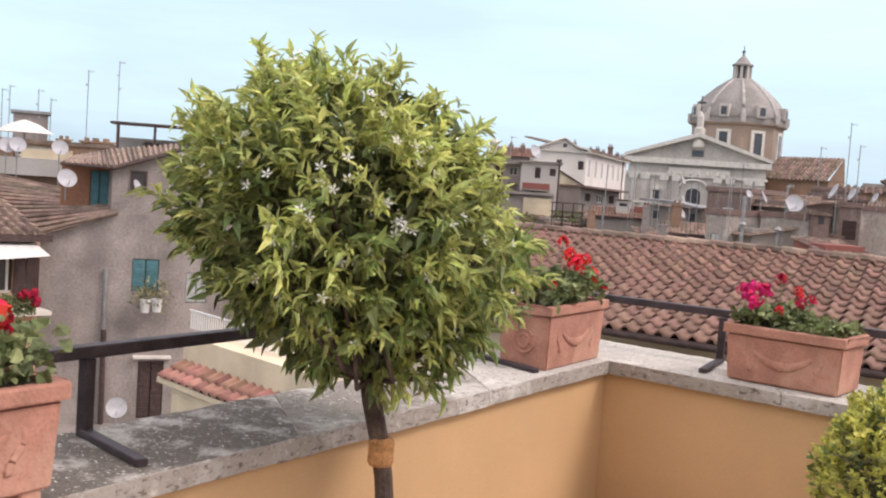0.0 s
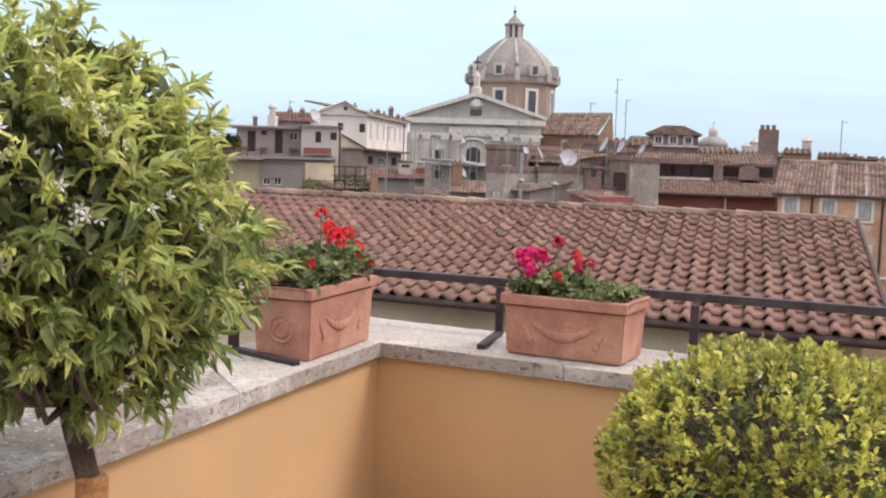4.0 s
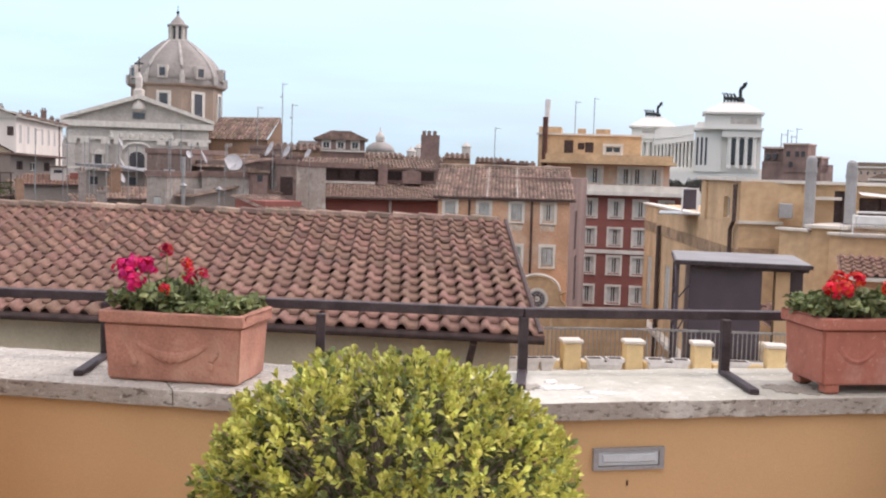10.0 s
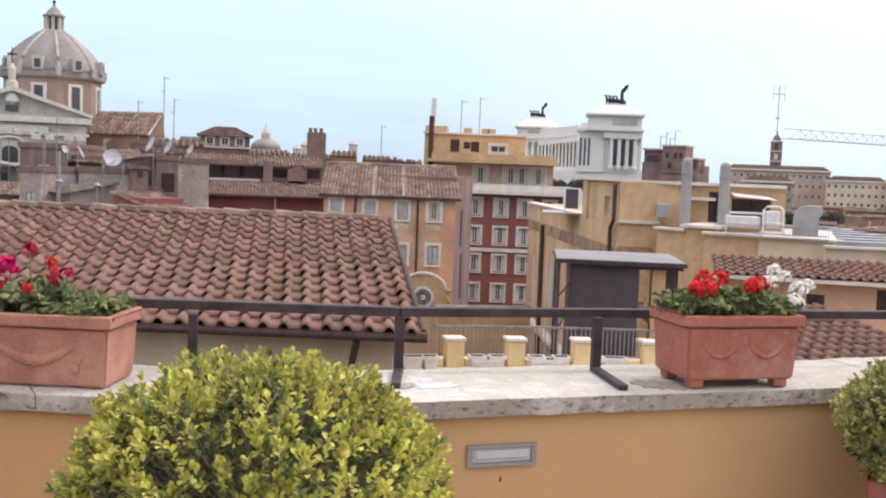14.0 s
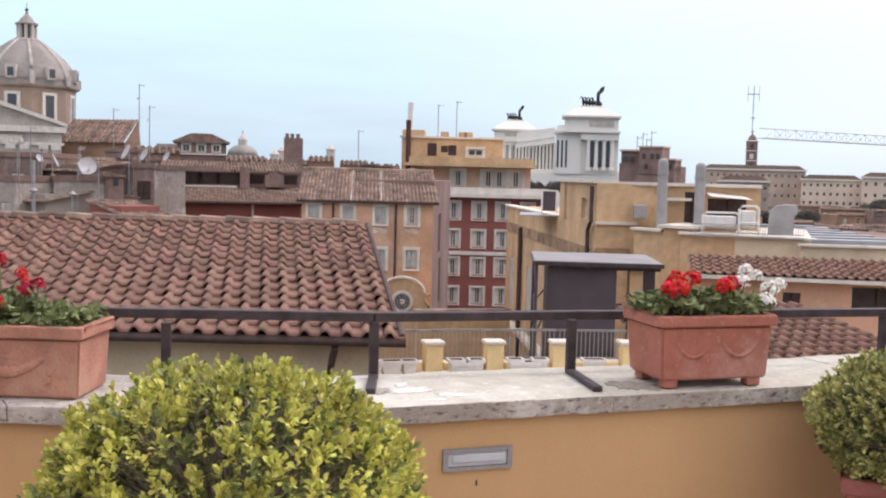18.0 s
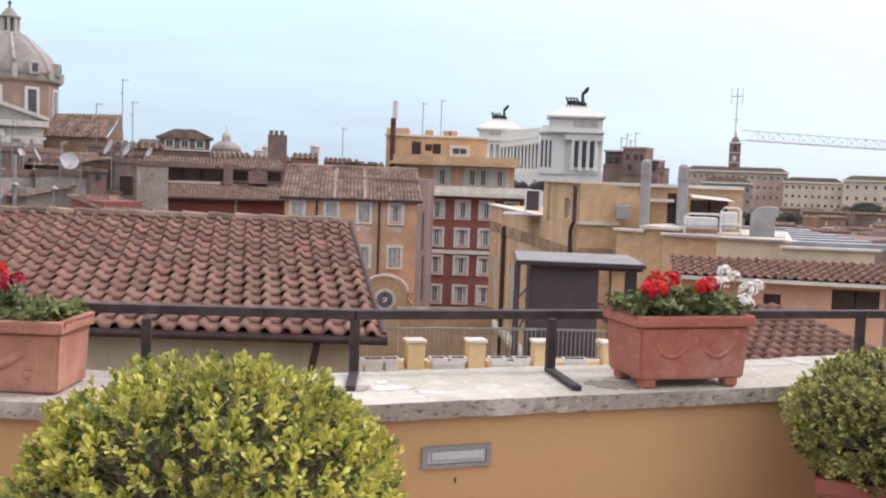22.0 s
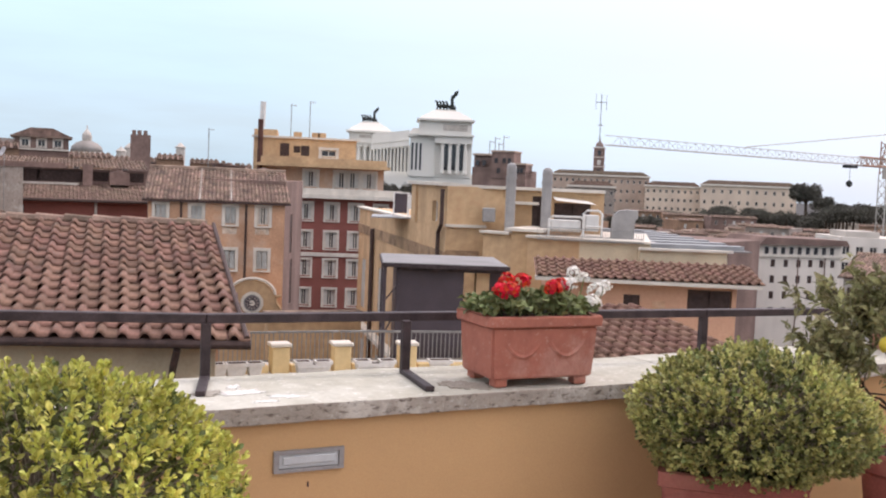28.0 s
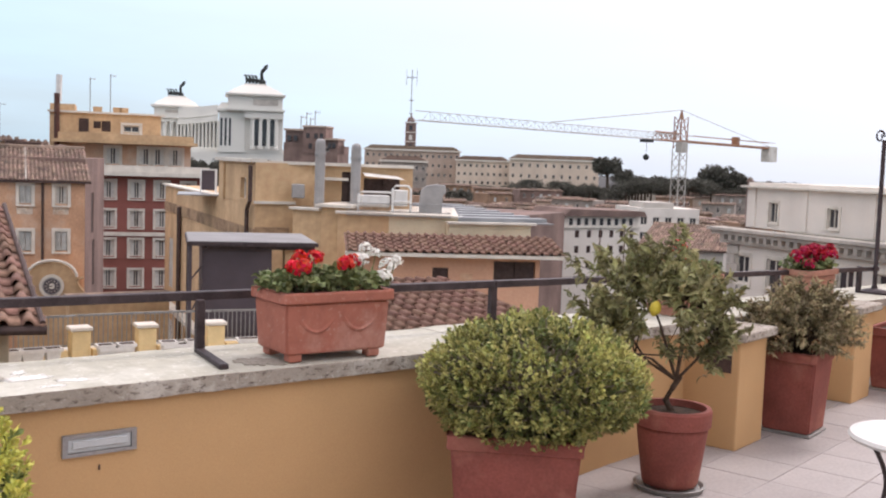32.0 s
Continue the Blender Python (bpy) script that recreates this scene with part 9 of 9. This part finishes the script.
def clump_tree(b, d, el0, el1, wid, kind, label):
    """A far tree: tapered trunk, limbs and a crown of many small leaf clumps."""
    p = spot(b, d)
    z0, z1 = high(d, el0), high(d, el1)
    h = z1 - z0
    ob = thing("pine_tree" if kind == "pine" else "tree", (*p, z0), 0, label, "tree", "trees on the hill")
    flat = 0.30 if kind == "pine" else 0.42
    lift = 0.78 if kind == "pine" else 0.58
    bm = tube(bmesh.new(), [(0, 0, -3), (0.02 * h, 0, h * 0.4), (0, 0, h * lift)], [0.05 * h, 0.035 * h, 0.02 * h], 6)
    lobes = []
    for k in range(16 if kind == "pine" else 9):
        a = WOODS.uniform(0, 6.28)
        r = wid * WOODS.uniform(0.15, 0.36)
        q = np.array([r * math.cos(a), r * math.sin(a), h * (lift + WOODS.uniform(-0.05, 0.10))])
        lobes.append(q)
        tube(bm, [(0, 0, h * lift * 0.75), tuple(q)], [0.018 * h, 0.008 * h], 4)
    part("trunk", bm, BARK, ob)
    cs, ds = [], []
    for q in lobes:
        dv = sphere_dirs(WOODS, 190)
        cs.append(q + dv * np.array([wid * 0.19, wid * 0.19, h * flat * 0.45]) * WOODS.uniform(0.5, 1.0, (190, 1)))
        ds.append(dv)
    v, f = leaf_mesh(WOODS, np.concatenate(cs), np.concatenate(ds), wid * (0.065 if kind == "pine" else 0.05), 0.8, spread=0.6)
    arr_part("crown", v, f, FAR_LEAF, ob)


clump_tree(39.6, 420, -1.9, 0.62, 13, "pine", "dark umbrella pine beside the palace")
clump_tree(40.4, 410, -1.9, 0.05, 9, "pine", "dark umbrella pine on the hill")
clump_tree(45.2, 380, -2.5, 0.42, 15, "pine", "broad umbrella pine with gaps of sky")
clump_tree(46.4, 380, -2.5, 0.05, 12, "pine", "broad umbrella pine on the hill")
for k in range(84):
    b = 34.4 + 14.6 * ((k * 0.618) % 1.0)
    e1 = WOODS.uniform(-0.5, 0.0) if b > 40.5 else WOODS.uniform(-0.9, -0.45)
    clump_tree(b, WOODS.uniform(350, 440), e1 - 1.5, e1, WOODS.uniform(7, 11), "wood", "dark dense tree on the hillside")
for k in range(10):
    b = WOODS.uniform(25, 34)
    clump_tree(b, WOODS.uniform(250, 380), -2.6, WOODS.uniform(-1.5, -1.1), WOODS.uniform(6, 9), "wood", "dark tree between the roofs")

for k in range(12):
    clump_tree(15.6 + 0.6 * k, WOODS.uniform(290, 320), -1.5, WOODS.uniform(-0.15, 0.25), WOODS.uniform(6, 9), "wood", "dark tree below the monument")

# -- houses on the slope --
HM = [ROSE_BROWN, OLD_BRICK, BEIGE, ROSE_BROWN, TAN_STONE, GREY_PLASTER, OLD_BRICK]
for k in range(74):
    d = 385 - 235 * (k + 0.5) / 74
    b = 25.8 + 21.5 * WOODS.uniform()
    e1 = -3.15 + 2.0 * (d - 150) / 235 + WOODS.uniform(-0.3, 0.3)
    wd = WOODS.uniform(1.2, 2.4)
    z = high(d, e1)
    n = max(2, int(d * math.radians(wd) / 2.4))
    wn_ = [((c + 0.5) / n, z - 2.4 - 2.9 * r, 0.9, 1.4, WOODS.choice(["pale", "shut"])) for c in range(n) for r in range(2)]
    ob, w = house("hill_house", b, d, b + wd, d + WOODS.uniform(-6, 6), z, -18, 9, HM[k % 7], WOODS.choice(["plain old house with a low tiled roof on the slope", "small plastered house among the roofs below the hill"]), wn_, group="houses on the slope")
    bm = tiled_slope(bmesh.new(), w + 0.6, -0.5, z - 0.1, 2.2, z + 0.45, 0.7, 1.0)
    bmesh.ops.translate(bm, verts=bm.verts[:], vec=(-0.3, 0, 0))
    part("roof", bm, TILE_OLD, ob)
D = 112.0
fr = lambda b: (b - 37.5) / (41.5 - 37.5)  # noqa: E731
wn_ = [(fr(b), high(D, e), 0.55, 0.78, "door") for b in (38.17, 38.8, 39.42, 40.0, 40.55, 41.1) for e in (-3.78, -4.63, -5.46, -6.3)]
wh, whw = house("white_house", 37.5, D, 41.5, D + 6, high(D, -2.6), -18, 10, PALAZZO, "white house with rows of dark shuttered windows", wn_)
part("roof", slab(bmesh.new(), [(-0.5, high(D, -2.6)), (whw + 0.5, high(D, -2.6)), (whw + 0.1, high(D, -2.3)), (0.3, high(D, -2.2))], -0.7, 6), ROSE_BROWN, wh, "dark low roof over the loggia")
for k in range(9):
    x = (0.06 + 0.1 * k) * whw
    part("loggia_opening", boxes((x, x + 0.45, -0.04, 0.05, high(D, -3.1), high(D, -2.72))), GLASS, wh, "dark loggia opening")
part("cornice", boxes((-0.2, whw + 0.2, -0.25, 0.1, high(D, -3.25), high(D, -3.15))), TRIM, wh)
for x in (0.47, 0.8):
    part("downpipe", tube(bmesh.new(), [(x * whw, -0.08, -16), (x * whw, -0.08, high(D, -3.2))], 0.06, 6), ROSE_BROWN, wh)
bs, _ = house("brown_gable_house", 34.9, 96, 37.5, D - 4, high(104, -2.5), -18, 9, ROSE_BROWN, "blank brown side wall of a house")
w2, w2w = house("white_step_house", 41.4, 135, 44.6, 138, high(135, -2.0), -18, 9, PALAZZO, "white house with a stepped roofline", [((c + 0.5) / 5, high(135, e), 0.9, 1.0, "pale") for c in range(5) for e in (-2.9, -3.7)])
part("step", boxes((w2w * 0.1, w2w * 0.6, 0.5, 6, high(135, -2.0), high(135, -1.7))), WHITEWASH, w2)
r3, r3w = house("tiled_house", 41.7, 95, 46.0, 93, high(95, -4.0), -18, 9, WHITEWASH, "pale house under a brown tiled roof", [((c + 0.5) / 5, high(95, -5.2), 0.8, 1.1, "door") for c in range(5)])
pitched(r3, r3w, high(95, -3.95), 1.75, 9, 0.4, TILE_OLD, 0.3, 0.5)

# -- pale palace with a great cornice to the east --
D = 60.0
rb, rbw = house("cream_palazzo", 46.3, D, 62, 46.5, high(D, -3.6), -18, 14, PALAZZO, "cream palazzo below a massive moulded cornice", [((c + 0.5) / 8, high(D, -5.6), 1.1, 1.5, "surround") for c in range(8)])
part("cornice", boxes((-0.9, rbw, -0.9, 0.2, high(D, -2.95), high(D, -2.8)), (-0.7, rbw, -0.7, 0.2, high(D, -3.15), high(D, -2.95)), (-0.35, rbw, -0.35, 0.2, high(D, -3.6), high(D, -3.15))), PALE_STONE, rb, "great stone cornice")
for k in range(34):
    x = 0.1 + k * 0.56
    part("bracket", boxes((x, x + 0.22, -0.62, -0.35, high(D, -3.42), high(D, -3.15))), PALE_STONE, rb)
for k in range(9):
    part("quoin", boxes((0, 0.9 - 0.25 * (k % 2), -0.12, 0.1, high(D, -4.15 - 0.5 * k), high(D, -3.68 - 0.5 * k))), PALE_STONE, rb, "rough stone quoin")
ra, raw = house("palazzo_attic", 47.1, D + 1.5, 62, D - 12.5, high(D, -0.68), high(D, -2.8), 9, PALAZZO, "cream attic storey with tall framed windows", [(0.115, high(D, -2.45), 0.75, 1.1, "surround"), (0.345, high(D, -2.45), 0.8, 1.0, "surround"), (0.60, high(D, -2.45), 0.8, 1.05, "surround")])
part("cornice", boxes((-0.2, raw, -0.35, 0.2, high(D, -0.68), high(D, -0.58))), TRIM, ra)
part("parapet", boxes((0.1, raw, 0.0, 9, high(D, -0.58), high(D, -0.4))), PALAZZO, ra)
for u in (0.02, 0.23, 0.47, 0.72):
    part("pilaster", boxes((raw * u, raw * u + 0.4, -0.08, 0.0, high(D, -2.75), high(D, -0.7))), PALAZZO, ra)
chimney(47.2, D + 3, -0.8, -0.15, 0.3, ROSE_BROWN)

# -- tower crane --
CZ = high(160, 1.62)
cr = thing("tower_crane", (*spot(43.4, 160), -18), 0, "orange and grey lattice tower crane above the roofs", "crane")
P0c = Vector((*spot(43.4, 160), 0))
tip = Vector((*spot(29.45, (CZ - HZ) / math.tan(radians(2.30))), 0)) - P0c
jd = tip.normalized()
rot = Matrix.Rotation(math.atan2(jd.y, jd.x), 4, "Z")


def lattice(bm, length, w, h, z0, x0, step, r, upright=False):
    """Three-chord truss along x, or a four-chord mast."""
    n = int(length / step)
    if upright:
        cs = [(-w, -w), (w, -w), (w, w), (-w, w)]
        for cx, cy in cs:
            tube(bm, [(cx, cy, z0), (cx, cy, z0 + length)], r, 4)
        for k in range(n):
            for i in range(4):
                a, b = cs[i], cs[(i + 1) % 4]
                tube(bm, [(*a, z0 + k * step), (*b, z0 + (k + 1) * step)], r * 0.6, 3)
    else:
        for cy, cz in ((-w, z0), (w, z0), (0, z0 + h)):
            tube(bm, [(x0, cy, cz), (x0 + length, cy, cz)], r, 4)
        for k in range(n):
            a = x0 + k * step
            tube(bm, [(a, -w, z0), (a + step / 2, 0, z0 + h), (a + step, -w, z0)], r * 0.6, 3)
            tube(bm, [(a, w, z0), (a + step / 2, 0, z0 + h)], r * 0.6, 3)
    return bm


zp = CZ + 18
part("mast", lattice(bmesh.new(), zp - 1.0, 0.75, 0, 0, 0, 1.5, 0.10, True), CRANE_G, cr, "grey lattice mast")
bm = lattice(bmesh.new(), 4.6, 0.7, 0, zp - 1.0, 0, 1.15, 0.11, True)
for cx in (-0.7, 0.7):
    for cy in (-0.7, 0.7):
        tube(bm, [(cx, cy, zp), (0, 0, zp + 4.6)], 0.12, 4)
part("tower_head", bm, CRANE_O, cr, "orange tower head")
JL = tip.length
bm = lattice(bmesh.new(), JL, 0.5, 1.0, zp, 0.8, 1.6, 0.042)
part("jib", bm, CRANE_G, cr, "long pale lattice jib").matrix_local = rot
part("jib_root", lattice(bmesh.new(), 7, 0.6, 1.15, zp - 0.02, 0.5, 1.4, 0.11), CRANE_O, cr).matrix_local = rot
cb = Vector((*spot(47.2, (CZ - HZ) / math.tan(radians(1.36))), 0)) - P0c
part("counter_jib", boxes((-cb.length, 0, -0.6, 0.6, zp - 0.15, zp + 0.2)), CRANE_O, cr, "orange counter jib").matrix_local = rot
part("counter_rail", boxes((-cb.length, -3, -0.6, -0.55, zp + 0.9, zp + 0.98), (-cb.length, -3, 0.55, 0.6, zp + 0.9, zp + 0.98)), CRANE_O, cr).matrix_local = rot
part("counterweight", boxes((-cb.length - 0.5, -cb.length + 2.8, -0.7, 0.7, zp - 2.3, zp + 0.3)), CONCRETE, cr, "grey counterweight blocks").matrix_local = rot
part("winch", boxes((-cb.length * 0.55 - 0.9, -cb.length * 0.55, -0.5, 0.5, zp + 0.2, zp + 1.4)), CRANE_O, cr).matrix_local = rot
bm = tube(bmesh.new(), [(0, 0, zp + 4.6), (JL * 0.58, 0, zp + 1.1)], 0.06, 4)
tube(bm, [(0, 0, zp + 4.6), (-cb.length + 1, 0, zp + 0.3)], 0.05, 4)
part("tie_rod", bm, CRANE_G, cr).matrix_local = rot
part("cab", boxes((0.8, 2.6, 0.7, 1.7, zp - 1.7, zp - 0.1)), CRANE_G, cr).matrix_local = rot
part("trolley", boxes((JL * 0.17 - 0.9, JL * 0.17 + 0.9, -0.6, 0.6, zp - 0.5, zp - 0.1)), BRONZE, cr).matrix_local = rot
bm = tube(bmesh.new(), [(JL * 0.17, 0, zp - 0.5), (JL * 0.17, 0, zp - 2.2)], 0.03, 4)
bmesh.ops.create_icosphere(bm, subdivisions=1, radius=0.5, matrix=Matrix.Translation((JL * 0.17, 0, zp - 2.6)))
part("hook_block", bm, BRONZE, cr).matrix_local = rot

# ---- pieces: coping stones, floor tiles, roof tiles ----
rng = np.random.default_rng(77)
for k, wob in enumerate(wall_obs):
    a, b, c, d = (Vector((*p, 0)) for p in (EDGE[k], EDGE[k + 1], LIP[k + 1] if k else WEST_LIP[1], LIP[k] if k else WEST_LIP[0]))
    L = (b - a).length
    n = max(1, round(L / 1.15))
    for j in range(n):
        s0, s1 = j / n, (j + 1) / n
        g = 0.0001 / L
        q = [a.lerp(b, s0 + g), a.lerp(b, s1 - g), d.lerp(c, s1 - g), d.lerp(c, s0 + g)]
        bm = prism(bmesh.new(), [(v.x, v.y) for v in q], COPE - 0.068 + rng.uniform(-0.002, 0.002), COPE + rng.uniform(-0.003, 0.0))
        bmesh.ops.bevel(bm, geom=bm.edges[:], offset=0.002, segments=1, affect="EDGES")
        bmesh.ops.subdivide_edges(bm, edges=[e for e in bm.edges if e.calc_length() > 0.7], cuts=26, use_grid_fill=True)
        bm.normal_update()
        for f in bm.faces:
            f.material_index = 1 if f.normal.z > 0.8 else 0
        for v in bm.verts:
            rag = 0.0035 * noise.noise(v.co * 9) + 0.003 * noise.noise(v.co * 31)
            v.co += v.normal * rag
            v.co.z -= fall(v.co.x) if k == 3 else 0.0
        mid = a.y + (b.y - a.y) * (s0 + s1) / 2
        part("coping_stone", bm, (TRAVERTINE, COPING_OLD if k == 0 and mid < 3.1 else COPING_FADE if k == 0 and mid < 4.2 else (COPING_MID, COPING_MID, COPING_TOP, COPING_TOP)[k]), wob)


def flake(wob, x, y, rx, ry, yaw, seed, material, label):
    """A thin ragged patch lying on the coping."""
    bm = bmesh.new()
    pts = []
    for k in range(90):
        a = 2 * math.pi * k / 90
        r = 0.75 + 0.55 * noise.noise(Vector((math.cos(a) * 2.2, math.sin(a) * 2.2, seed))) + 0.45 * noise.noise(Vector((math.cos(a) * 7, math.sin(a) * 7, seed)))
        u, v = rx * r * math.cos(a), ry * r * math.sin(a)
        c, sn = math.cos(radians(yaw)), math.sin(radians(yaw))
        pts.append((x + u * c - v * sn, y + u * sn + v * c))
    part("flake", prism(bm, pts, COPE - 0.004, COPE + 0.0008), material, wob, label)


PEELED = stone("peeled_white_paint", (0.74, 0.73, 0.70), (0.80, 0.79, 0.76), 0.5, (0.36, 0.32, 0.27), 0.7, (0.5, 0.46, 0.4), 0.6, scale=9.0, bump=0.4)
DIRT = stone("dry_dirt", (0.33, 0.295, 0.245), (0.43, 0.40, 0.34), 0.5, (0.17, 0.135, 0.11), 0.6, (0.45, 0.42, 0.37), 0.7, scale=12.0, bump=0.6)
flake(wall_obs[2], 0.98, 4.97, 0.11, 0.05, 12, 1.0, PEELED, "curling white paint")
flake(wall_obs[2], 1.14, 4.88, 0.08, 0.035, -14, 2.0, PEELED, "curling white paint")
flake(wall_obs[2], 1.05, 4.80, 0.06, 0.02, 6, 5.0, PEELED, "curling white paint")
flake(wall_obs[2], 0.97, 5.08, 0.05, 0.03, 60, 6.0, PEELED, "curling white paint")
flake(wall_obs[2], 0.86, 4.98, 0.07, 0.06, 40, 3.0, DIRT, "dark dirt round the post foot")
flake(wall_obs[2], 1.93, 4.98, 0.14, 0.10, -20, 4.0, DIRT, "dark dirt beside the flower box")
fl = bevelled(boxes((0.002, 0.398, 0.002, 0.398, -0.012, 0.0)), 0.003, 1)
first = part("floor_tile", fl, FLOOR, floor)
fme = first.data
first.matrix_local = pose(2.2, 1.2, 0, 0, 0, 20)
for i in range(24):
    for j in range(12):
        u, v = 0.4 * i, 0.4 * j
        x, y = 2.2 + u * 0.9397 - v * 0.3420, 1.2 + u * 0.3420 + v * 0.9397
        if y > 4.9 + 0.30 * (x - 3.15) - 0.05 or x > 11.5 or (i == 0 and j == 0):
            continue
        t = new("floor_tile", fme)
        t.parent = floor
        t.matrix_local = pose(x, y, rng.uniform(-0.001, 0.001), 0, 0, 20)
GROUND = EDGE + [(11.6, 8.1), (11.6, -4.0)]


def inside(x, y):
    c = False
    for (x0, y0), (x1, y1) in zip(GROUND, GROUND[1:] + GROUND[:1]):
        if (y0 > y) != (y1 > y) and x < x0 + (x1 - x0) * (y - y0) / (y1 - y0):
            c = not c
    return c


bm = bmesh.new()
for i in range(-20, 28):
    for j in range(-24, 18):
        if 0 <= i < 24 and 0 <= j < 12:
            continue
        u, v = 0.4 * i, 0.4 * j
        x, y = 2.2 + u * 0.9397 - v * 0.3420, 1.2 + u * 0.3420 + v * 0.9397
        if inside(x + 0.12, y + 0.256):
            box(bm, 0.003, 0.397, 0.003, 0.397, -0.012, rng.uniform(-0.001, 0.001), pose(x, y, 0, 0, 0, 20))
part("plain_tiles", bm, FLOOR, floor)["kind"] = "stuff"
for k, m in TILES:
    if k < 7:
        t = new("tile", tile_me)
        t.parent = sheet
        t.matrix_local = m
